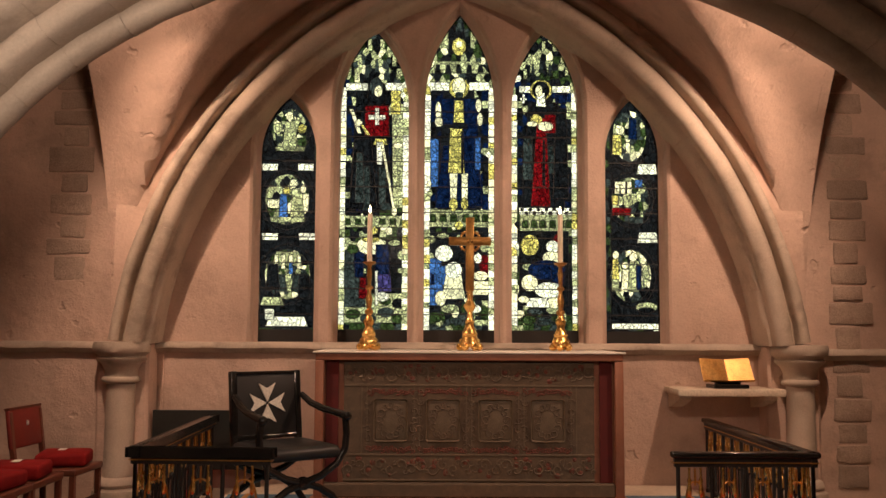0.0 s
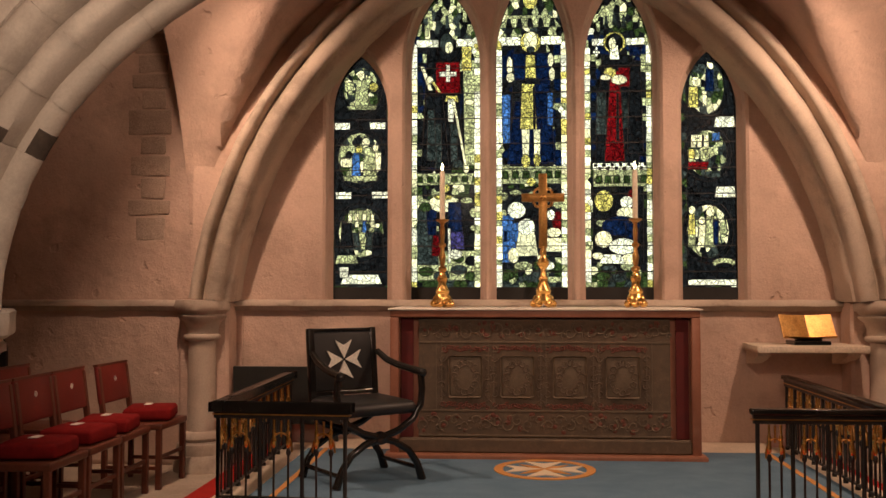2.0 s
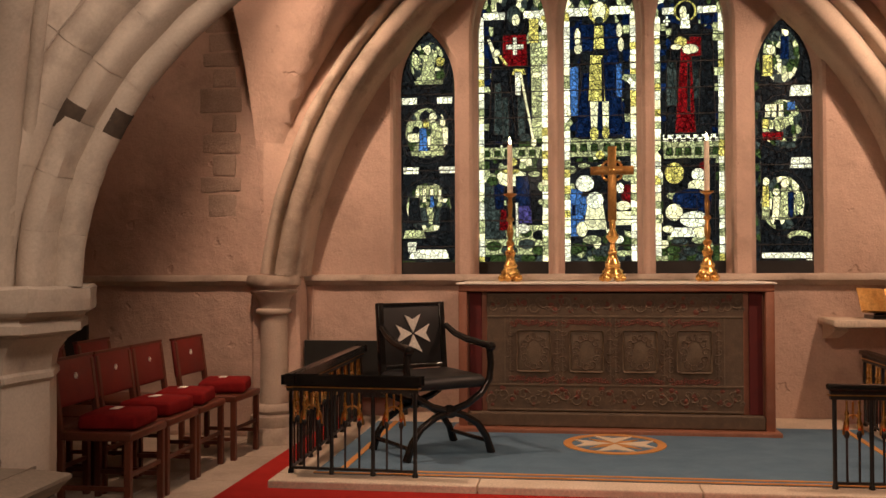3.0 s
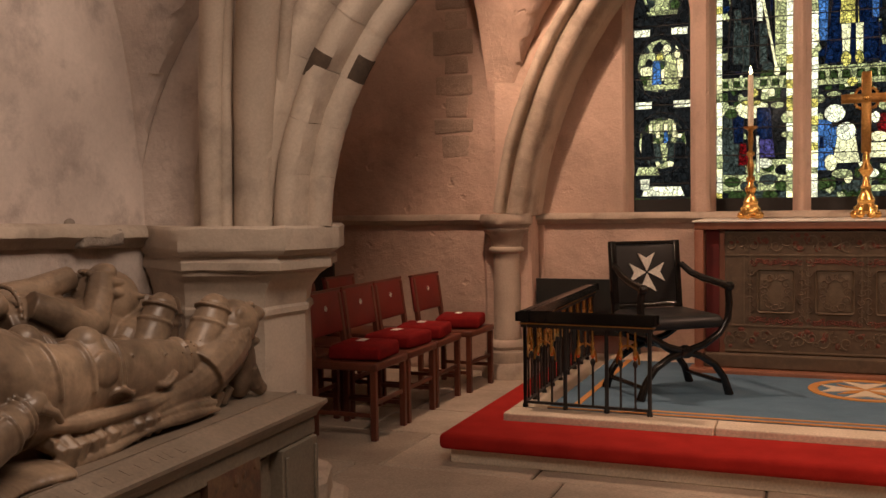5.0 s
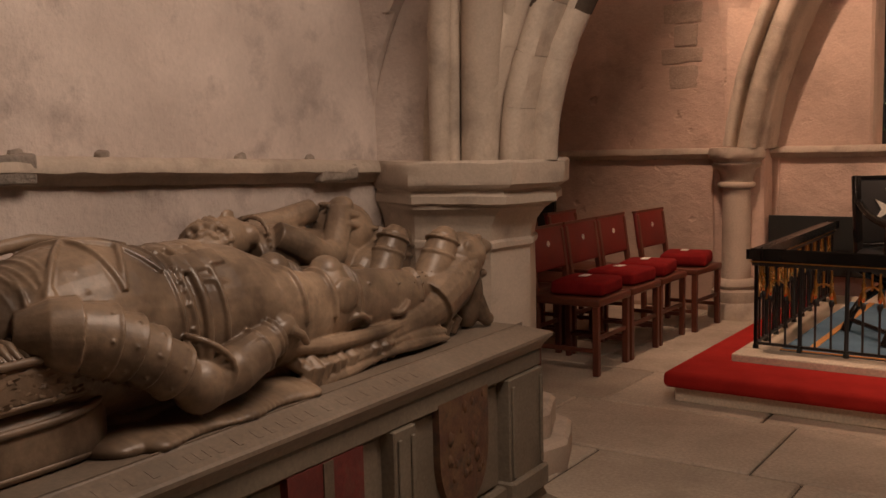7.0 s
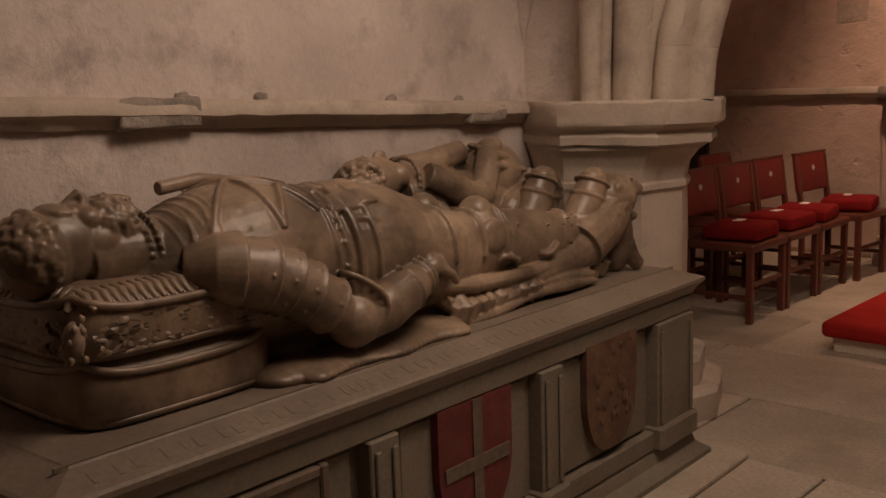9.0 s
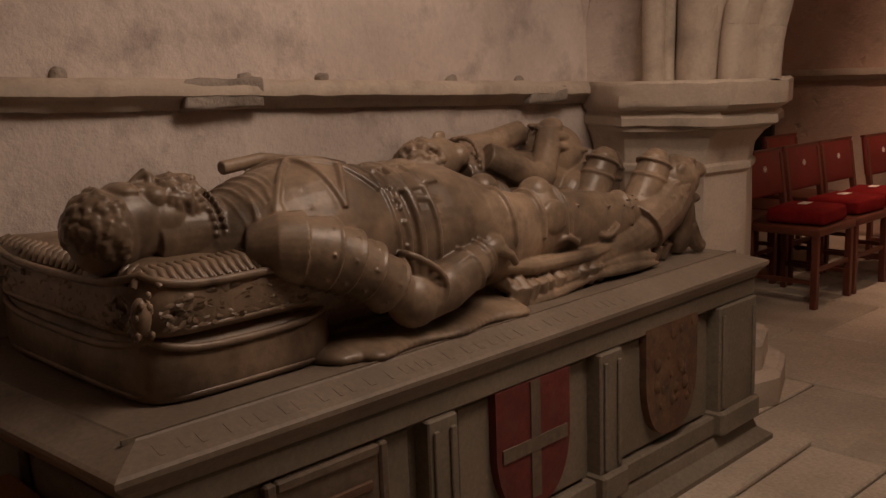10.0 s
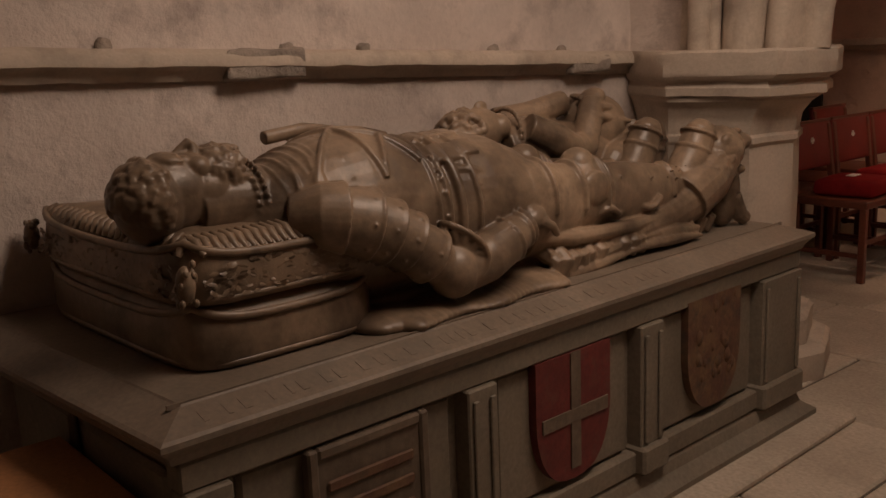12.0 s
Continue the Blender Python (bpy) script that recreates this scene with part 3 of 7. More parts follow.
# dark patches in the rolls of the transverse arch
for first, ring in ((11, roll(0.11, 0.06, 0.0565, 40, -140)), (12, roll(0.045, 0.17, 0.0615, 250, 90))):
    bm = bmesh.new()
    sweep(bm, ellipse_frames(1.91, 1.42, 2.7, 1.25, -0.01, 96)[first:first + 3], ring)
    bmesh.ops.subdivide_edges(bm, edges=bm.edges, cuts=1, use_grid_fill=True)
    rough_up(bm, 0.0015, 22)
    tagged(part("arch_patch", bm, TIMBER, smooth=40), "dark patch let into the stone arch", "patch", kind="structure")

# flat dark panel for a round-headed niche, its inner shade put into the colour
bm = bmesh.new()
prism(bm, [(-4.32, 0.0)] + pointed(0.19, 0.84, 1.03, -4.13, 8) + [(-3.94, 0.0)], 6.665, 6.72)
tagged(part("door_1", bm, BOARD_NICHE), "flat dark round-headed panel painting in a niche in the aisle wall", "door", kind="structure")

# stone stubs over the string course, and a blackened length of it
for y in (0.55, 1.1, 1.38, 1.94, 2.3):
    bm = boxed(-2.7, -2.652, y - 0.02, y + 0.02, 1.305 - 0.037 * y, 1.375 - 0.037 * y, 0.012, 2)
    bmesh.ops.subdivide_edges(bm, edges=bm.edges, cuts=2, use_grid_fill=True)
    rough_up(bm, 0.012, 18)
    tagged(part("wall_stub", bm, DARKSTONE, smooth=60), "small broken stone stub on the plaster wall", "stub", kind="structure")
for y0, y1, z0, z1, rg, text in ((0.87, 1.13, 1.232, 1.318, 0.013, "blackened crumbling block in the string course"), (2.3, 2.52, 1.185, 1.252, 0.006, "dark replaced block in the string course")):
    bm = boxed(-2.69, -2.606, y0, y1, z0, z1, 0.014, 3)
    bmesh.ops.subdivide_edges(bm, edges=bm.edges, cuts=4, use_grid_fill=True)
    rough_up(bm, rg, 13)
    tagged(part("string_block", bm, DARKSTONE, smooth=60), text, "stone block", kind="structure")
bm = bmesh.new()
tube(bm, [(-2.14, 6.8, 0.72), (-2.14, 6.8, 1.16)], 0.006, 8)
tagged(part("conduit", bm, PLASTER), "thin painted cable conduit on the wall", "conduit", kind="structure")


# ---------- chancel: carpet, altar and what stands on it ----------
def star(points, r0, r1, cx=0.0, cy=0.0, turn=0.0):
    out = []
    for i in range(points * 2):
        a = math.pi * i / points + turn
        r = r0 if i % 2 == 0 else r1
        out.append((cx + r * math.sin(a), cy + r * math.cos(a)))
    return out


def maltese(s):
    """Outline of one arm of an eight-pointed cross."""
    return [(0.0, 0.03 * s), (0.24 * s, 0.5 * s), (0.0, 0.37 * s), (-0.24 * s, 0.5 * s)]


def cross_mesh(s, y0, y1):
    bm = bmesh.new()
    for k in range(4):
        a = math.pi / 2 * k
        prism(bm, [(x * math.cos(a) - z * math.sin(a), x * math.sin(a) + z * math.cos(a)) for x, z in maltese(s)], y0, y1)
    return bm


def blue_carpet():
    cp = thing("altar_carpet", "blue carpet with gold border lines and a round gold emblem", "carpet")
    part("woven_field", boxed(-1.52, 1.8, 4.6, 6.3, 0.2, 0.208, 0.003), BLUECLOTH, cp)
    for b in ((-1.4, 1.68, 4.665, 4.69), (-1.4, -1.365, 4.69, 6.3), (1.645, 1.68, 4.69, 6.3), (-1.52, 1.8, 4.6, 4.618)):
        part("border", boxed(*b, 0.206, 0.2115), ORANGE, cp, "woven gold border line")
    cx, cy = 0.12, 5.6
    bm = bmesh.new()
    for r0, r1 in ((0.315, 0.262),):
        skin(bm, [[Vector((cx + r * math.cos(2 * math.pi * i / 48), cy + 1.05 * r * math.sin(2 * math.pi * i / 48), z)) for r, z in ((r0, 0.207), (r0, 0.2125), (r1, 0.2125), (r1, 0.207))] for i in range(48)], loop=True)
    em = part("emblem", bm, ORANGE, cp, "round gold emblem")
    bm = bmesh.new()
    prism(bm, star(4, 0.22, 0.06, cx, cy, math.pi / 4), 0.207, 0.2120, axis="z")
    part("rays", bm, ORANGE, em, "gold rays")
    bm = bmesh.new()
    for k in range(4):
        a = math.pi / 2 * k
        prism(bm, [(cx + x * math.cos(a) - z * math.sin(a), cy + x * math.sin(a) + z * math.cos(a)) for x, z in maltese(0.5)], 0.207, 0.2132, axis="z")
    part("star", bm, CREAM, em, "cream eight-pointed cross")


blue_carpet()

AX0, AX1, AY, AZ0, AZ1 = -0.9, 1.166, 6.0, 0.2, 1.2


def scroll(bm, cx, cz, r, turn, y, w=0.006, flip=1):
    pts = []
    for i in range(15):
        a = turn + flip * i * 0.5
        k = r * (1 - i / 17)
        pts.append((cx + k * math.cos(a), y, cz + k * math.sin(a)))
    tube(bm, pts, [w * (1 - 0.5 * i / 14) for i in range(15)], 5)


def altar():
    al = thing("altar", "wooden altar with a faded brown embroidered frontal", "altar")
    fw = 0.058
    part("body", boxed(AX0 + 0.01, AX1 - 0.01, AY + 0.075, 6.72, AZ0, AZ1 - 0.03), ALTARWOOD, al)
    for nm, b in (("frame_post", (AX0, AX0 + fw, AZ0 + 0.03, AZ1 - 0.06)), ("frame_post", (AX1 - fw, AX1, AZ0 + 0.03, AZ1 - 0.06)), ("frame_rail", (AX0, AX1, AZ1 - 0.06, AZ1 - 0.012))):
        part(nm, boxed(b[0], b[1], AY, AY + 0.08, b[2], b[3], 0.008, 2), ALTARWOOD, al, smooth=40)
    part("plinth", boxed(AX0 - 0.03, AX1 + 0.03, AY - 0.07, AY + 0.1, AZ0, AZ0 + 0.035, 0.008, 2), ALTARWOOD, al)
    part("inner_sill", boxed(AX0 + fw, AX1 - fw, AY + 0.01, AY + 0.076, AZ0 + 0.035, AZ0 + 0.13, 0.01), FRONTAL, al, "dark wooden sill")
    part("top", boxed(AX0 - 0.015, AX1 + 0.015, AY - 0.015, 6.74, AZ1 - 0.012, AZ1, 0.004), LINEN, al, "white linen-covered top")
    for x0 in (AX0 + fw + 0.012, AX1 - fw - 0.012 - 0.085):
        part("velvet_strip", boxed(x0, x0 + 0.085, AY + 0.05, AY + 0.076, AZ0 + 0.13, AZ1 - 0.06, 0.004), VELVET, al, "dark red velvet strip")
    y = AY + 0.055
    fx0, fx1, fz0, fz1 = AX0 + 0.19, AX1 - 0.19, 0.335, 1.13
    fr = part("frontal", boxed(fx0, fx1, y, AY + 0.076, fz0, fz1, 0.003), FRONTAL, al, "faded brown embroidered frontal")
    rnd = random.Random(5)
    for z0, z1 in ((0.36, 0.5), (0.985, 1.115)):
        bm = bmesh.new()
        n = 24
        for i in range(n):
            cx = fx0 + (i + 0.5) * (fx1 - fx0) / n
            scroll(bm, cx, (z0 + z1) / 2 + (0.016 if i % 2 else -0.016), 0.042, rnd.uniform(0, 6.28), y - 0.001, 0.0065, 1 if i % 2 else -1)
            scroll(bm, cx + 0.03, (z0 + z1) / 2 - (0.03 if i % 2 else -0.03), 0.02, rnd.uniform(0, 6.28), y - 0.001, 0.005, -1 if i % 2 else 1)
        tagged(part("scroll_band", bm, THREAD, fr, "band of tarnished gold scrollwork"), kind="stuff")
        bm = bmesh.new()
        for i in range(40):
            cx, cz = rnd.uniform(fx0 + 0.02, fx1 - 0.02), rnd.uniform(z0 + 0.01, z1 - 0.01)
            lathe(bm, [(0.0, 0.0), (rnd.uniform(0.012, 0.022), 0.0), (0.006, 0.004)], n=7, m=Matrix.Translation((cx, y, cz)) @ Matrix.Rotation(math.pi / 2, 4, "X"))
        tagged(part("flower_band", bm, DARKTHREAD, fr, "dark red embroidered flowers"), kind="stuff")
    for z in (0.345, 0.512, 0.972, 1.124):
        part("braid", boxed(fx0, fx1, y - 0.005, y, z - 0.007, z + 0.007, 0.002), THREAD, fr, "tarnished gold braid")
    w = 0.352
    for k in range(4):
        cx = (fx0 + fx1) / 2 + (k - 1.5) * w
        bm = boxed(cx - 0.115, cx + 0.115, y - 0.006, y, 0.6, 0.88, 0.02, 3)
        pn = part("medallion", bm, THREAD, fr, "worn gold embroidered panel", smooth=40)
        bm = bmesh.new()
        for i in range(12):
            a = 2 * math.pi * i / 12
            scroll(bm, cx + 0.075 * math.cos(a), 0.74 + 0.1 * math.sin(a), 0.03, a * 2, y - 0.007, 0.006, 1)
        for s in (-1, 1):
            for j in range(7):
                scroll(bm, cx + s * 0.155, 0.56 + 0.06 * j, 0.026, j * 1.3, y - 0.001, 0.006, s)
        tagged(part("needlework", bm, FRONTAL, pn, "raised brown needlework"), kind="stuff")
        bm = bmesh.new()
        for i in range(16):
            for zz in (0.545, 0.93):
                scroll(bm, cx - 0.15 + i * 0.02, zz + rnd.uniform(-0.012, 0.012), 0.016, rnd.uniform(0, 6), y - 0.001, 0.006, 1)
        tagged(part("needlework", bm, DARKTHREAD, pn, "dark red needlework"), kind="stuff")
    for k in range(5):
        cx = (fx0 + fx1) / 2 + (k - 2) * w
        for s in (-0.018, 0.018):
            part("braid", boxed(cx + s - 0.004, cx + s + 0.004, y - 0.004, y, 0.515, 0.97), THREAD, fr)


altar()


def candlestick(name, x, base_label):
    cs = thing(name, base_label, "candlestick", "candlesticks on the altar", (x, 6.3, AZ1))
    bm = bmesh.new()
    lathe(bm, [(0.062, 0.035), (0.068, 0.05), (0.06, 0.075), (0.045, 0.1), (0.05, 0.115), (0.036, 0.14), (0.026, 0.17), (0.034, 0.19), (0.038, 0.21), (0.024, 0.23), (0.018, 0.25)], n=16)
    part("base", bm, GOLD, cs, "ornate gilt base", smooth=40)
    for k in range(6):
        a = 2 * math.pi * k / 6 + 0.3
        c = Vector((0.062 * math.cos(a), 0.062 * math.sin(a), 0.028))
        bm = bmesh.new()
        bmesh.ops.create_icosphere(bm, subdivisions=2, radius=0.026, matrix=Matrix.Translation(c))
        bmesh.ops.create_icosphere(bm, subdivisions=1, radius=0.016, matrix=Matrix.Translation(c * 0.85 + Vector((0, 0, 0.045))))
        part("foot", bm, GOLD, cs, smooth=60)
    bm = bmesh.new()
    lathe(bm, [(0.018, 0.25), (0.03, 0.262), (0.03, 0.28), (0.015, 0.292), (0.02, 0.32), (0.024, 0.36), (0.014, 0.4), (0.014, 0.42), (0.026, 0.432), (0.026, 0.446), (0.013, 0.458), (0.016, 0.5), (0.019, 0.54), (0.013, 0.585), (0.022, 0.6)], n=16)
    part("stem", bm, OLDGOLD, cs, smooth=40)
    bm = bmesh.new()
    lathe(bm, [(0.02, 0.598), (0.045, 0.612), (0.048, 0.622), (0.03, 0.624), (0.02, 0.626)], n=20)
    part("drip_pan", bm, OLDGOLD, cs, smooth=40)
    cd = thing("candle", "tall burning cream wax candle on a gilt candlestick", "candle", "candles on the altar", (x, 6.3, AZ1 + 0.624))
    bm = bmesh.new()
    lathe(bm, [(0.019, 0.0), (0.0185, 0.2), (0.018, 0.335), (0.015, 0.342), (0.004, 0.337)], n=16)
    part("wax", bm, WAX, cd, smooth=50)
    bm = bmesh.new()
    tube(bm, [(0, 0, 0.335), (0.001, 0, 0.35)], 0.0015, 5)
    part("wick", bm, IRON, cd)
    bm = bmesh.new()
    lathe(bm, [(0.0, 0.345), (0.008, 0.352), (0.0105, 0.364), (0.007, 0.382), (0.002, 0.398), (0.0, 0.404)], n=12)
    part("flame", bm, FLAME, cd, "bright candle flame", smooth=60)


candlestick("candlestick", -0.565, "ornate gilt candlestick on the altar")
candlestick("candlestick", 0.785, "ornate gilt candlestick on the altar")


def altar_cross():
    cr = thing("altar_cross", "gilt brass standing cross on an ornate base", "cross", at=(0.145, 6.32, AZ1))
    bm = bmesh.new()
    lathe(bm, [(0.07, 0.03), (0.076, 0.05), (0.062, 0.08), (0.05, 0.1), (0.055, 0.12), (0.04, 0.15), (0.028, 0.19), (0.034, 0.205), (0.022, 0.225), (0.018, 0.27), (0.03, 0.285), (0.046, 0.315), (0.03, 0.345), (0.02, 0.36), (0.024, 0.4), (0.018, 0.43)], n=18)
    part("base", bm, GOLD, cr, "ornate gilt base", smooth=40)
    for k in range(6):
        a = 2 * math.pi * k / 6
        c = Vector((0.068 * math.cos(a), 0.068 * math.sin(a), 0.028))
        bm = bmesh.new()
        bmesh.ops.create_icosphere(bm, subdivisions=2, radius=0.027, matrix=Matrix.Translation(c))
        bmesh.ops.create_icosphere(bm, subdivisions=1, radius=0.017, matrix=Matrix.Translation(c * 0.85 + Vector((0, 0, 0.047))))
        part("foot", bm, GOLD, cr, smooth=60)
    bm = boxed(-0.03, 0.03, -0.012, 0.012, 0.42, 0.945, 0.006, 2)
    part("upright", bm, OLDGOLD, cr, smooth=40)
    bm = boxed(-0.15, 0.15, -0.0135, 0.0135, 0.745, 0.805, 0.006, 2)
    part("crossbar", bm, OLDGOLD, cr, smooth=40)
    for sx in (-1, 1):
        for sz in (-1, 1):
            bm = bmesh.new()
            tube(bm, [(sx * (0.03 + 0.03 * math.cos(a)), 0, 0.775 + sz * (0.03 + 0.03 * math.sin(a))) for a in [math.pi / 2 * i / 6 for i in range(7)]], 0.006, 6)
            for i in range(3):
                a = math.pi / 2 * (i + 0.5) / 3
                bmesh.ops.create_icosphere(bm, subdivisions=1, radius=0.01, matrix=Matrix.Translation((sx * (0.03 + 0.036 * math.cos(a)), 0, 0.775 + sz * (0.03 + 0.036 * math.sin(a)))))
            part("foliate_corner", bm, OLDGOLD, cr, smooth=60)
    bm = bmesh.new()
    bmesh.ops.create_icosphere(bm, subdivisions=2, radius=0.02, matrix=Matrix.Translation((0, -0.014, 0.775)) @ Matrix.Diagonal((1, 0.5, 1, 1)))
    part("boss", bm, GOLD, cr, smooth=60)


altar_cross()


# ---------- communion rails ----------
def altar_rail(name, pts, label):
    """Black handrail with gilt lines over iron balusters, along the plan points."""
    rl = thing(name, label, "altar rail", "altar rails")
    for (xa, ya), (xb, yb) in zip(pts, pts[1:]):
        a, b = Vector((xa, ya, 0)), Vector((xb, yb, 0))
        d = (b - a).normalized()
        L = (b - a).length
        m = Matrix.Translation(a) @ Matrix.Rotation(math.atan2(d.y, d.x), 4, "Z")
        bm = boxed(-0.035, L + 0.035, -0.032, 0.032, 0.69, 0.722, 0.01, 3, m)
        part("handrail", bm, EBONY, rl, "polished black handrail", smooth=40)
        part("gilt_line", boxed(-0.03, L + 0.03, -0.019, 0.019, 0.664, 0.67, 0.0, 1, m), OLDGOLD, rl, "thin gilt line")
        part("under_rail", boxed(-0.02, L + 0.02, -0.014, 0.014, 0.645, 0.69, 0.0, 1, m), IRON, rl)
        part("bottom_rail", boxed(0.0, L, -0.009, 0.009, 0.222, 0.236, 0.0, 1, m), IRON, rl)
        n = max(2, round(L / 0.2))
        for i in range(n + 1):
            p = m @ Vector((L * i / n, 0, 0))
            bm = bmesh.new()
            lathe(bm, [(0.016, 0.2), (0.016, 0.215), (0.011, 0.225), (0.011, 0.65)], (p.x, p.y, 0), 10)
            part("baluster", bm, IRON, rl, smooth=40)
        for i in range(n):
            for f in (0.33, 0.67):
                p = m @ Vector((L * (i + f) / n, 0, 0))
                bm = bmesh.new()
                lathe(bm, [(0.006, 0.23), (0.006, 0.45), (0.012, 0.46), (0.014, 0.475), (0.006, 0.49)], (p.x, p.y, 0), 8)
                bs = part("spindle", bm, IRON, rl, smooth=40)
                bm = bmesh.new()
                lathe(bm, [(0.006, 0.49), (0.011, 0.5), (0.013, 0.53), (0.008, 0.56), (0.012, 0.575), (0.006, 0.59), (0.006, 0.64)], (p.x, p.y, 0), 8)
                part("gilt_bulb", bm, GOLD, bs, "gilt turned finial", smooth=40)
            bm = bmesh.new()
            w = L / n
            for s in (-1, 1):
                tube(bm, [m @ Vector((w * (i + 0.5) + s * w * 0.26 * math.cos(t), 0, 0.47 + 0.1 * math.sin(t) ** 0.8)) for t in [math.pi / 2 * j / 6 for j in range(7)]], 0.006, 6)
            tube(bm, [m @ Vector((w * (i + 0.5), 0, 0.55)), m @ Vector((w * (i + 0.5), 0, 0.635))], 0.006, 6)
            part("gilt_arch", bm, OLDGOLD, rl, "gilt pointed ornament", smooth=60)
    return rl


altar_rail("altar_rail", [(-0.96, 4.58), (-1.65, 4.62), (-1.69, 6.5)], "black and gilt altar rail with iron balusters beside the chair")
altar_rail("altar_rail", [(1.16, 4.58), (1.86, 4.58), (1.86, 6.5)], "black and gilt altar rail with iron balusters before the credence")


# ---------- black X-framed chair ----------
def black_chair():
    ch = thing("x_frame_chair", "black X-framed armchair with a white eight-pointed cross", "chair", at=(-0.985, 5.27, 0.208), turn=38)
    lean = Matrix.Translation((0, 0.2, 0.45)) @ Matrix.Rotation(radians(-6), 4, "X") @ Matrix.Translation((0, -0.2, -0.45))
    back = part("backrest", boxed(-0.2, 0.2, 0.19, 0.222, 0.5, 0.86, 0.012, 3, lean), LEATHER, ch, "padded black leather back", smooth=40)
    bm = cross_mesh(0.235, 0.180, 0.189)
    bmesh.ops.transform(bm, matrix=lean @ Matrix.Translation((0, 0, 0.69)), verts=bm.verts)
    part("white_cross", bm, WHITE, back, "white eight-pointed cross")
    for s in (-1, 1):
        part("back_post", boxed(s * 0.215 - 0.02, s * 0.215 + 0.02, 0.185, 0.228, 0.38, 0.885, 0.006, 2, lean), EBONY, ch, smooth=40)
    part("top_rail", boxed(-0.2, 0.2, 0.188, 0.226, 0.86, 0.882, 0.005, 2, lean), EBONY, ch)
    part("back_rail", boxed(-0.2, 0.2, 0.19, 0.224, 0.475, 0.502, 0.005, 2, lean), EBONY, ch)
    bm = boxed(-0.25, 0.25, -0.25, 0.19, 0.39, 0.48, 0.035, 4)
    for v in bm.verts:
        if v.co.z > 0.43:
            v.co.z += 0.02 - 0.35 * (v.co.x ** 2 + v.co.y ** 2)
    part("seat", bm, LEATHER, ch, "black leather seat cushion", smooth=60)
    for s in (-1, 1):
        bm = bmesh.new()
        tube(bm, [(s * 0.225, 0.19, 0.735), (s * 0.235, 0.1, 0.69), (s * 0.25, -0.02, 0.66), (s * 0.265, -0.14, 0.645), (s * 0.275, -0.25, 0.63)], [0.019, 0.021, 0.022, 0.022, 0.024], 10)
        bmesh.ops.create_uvsphere(bm, u_segments=10, v_segments=8, radius=0.028, matrix=Matrix.Translation((s * 0.275, -0.255, 0.63)))
        part("arm", bm, EBONY, ch, smooth=60)
    for y in (-0.235, 0.2):
        for s in (-1, 1):
            bm = bmesh.new()
            up = [(s * 0.275, y, 0.63), (s * 0.285, y, 0.53), (s * 0.275, y, 0.44), (s * 0.22, y, 0.36), (s * 0.12, y, 0.3), (0, y, 0.265)]
            if y > 0:
                up = up[2:]
            down = [(-s * 0.1, y, 0.235), (-s * 0.19, y, 0.18), (-s * 0.25, y, 0.1), (-s * 0.285, y, 0.0)]
            tube(bm, up + down, [0.021] * (len(up) + len(down) - 1) + [0.026], 10)
            part("curved_leg", bm, EBONY, ch, smooth=60)
        bm = bmesh.new()
        lathe(bm, [(0.0, -0.03), (0.035, -0.025), (0.04, 0.0), (0.035, 0.025), (0.0, 0.03)], n=14, m=Matrix.Translation((0, y, 0.265)) @ Matrix.Rotation(math.pi / 2, 4, "X"))
        part("boss", bm, EBONY, ch, smooth=40)
    for s in (-1, 1):
        bm = bmesh.new()
        tube(bm, [(s * 0.262, -0.235, 0.07), (s * 0.262, 0.2, 0.07)], 0.014, 8)
        part("stretcher", bm, EBONY, ch, smooth=60)
    bm = bmesh.new()
    tube(bm, [(0, -0.235, 0.265), (0, 0.2, 0.265)], 0.018, 8)
    part("stretcher", bm, EBONY, ch, smooth=60)


black_chair()


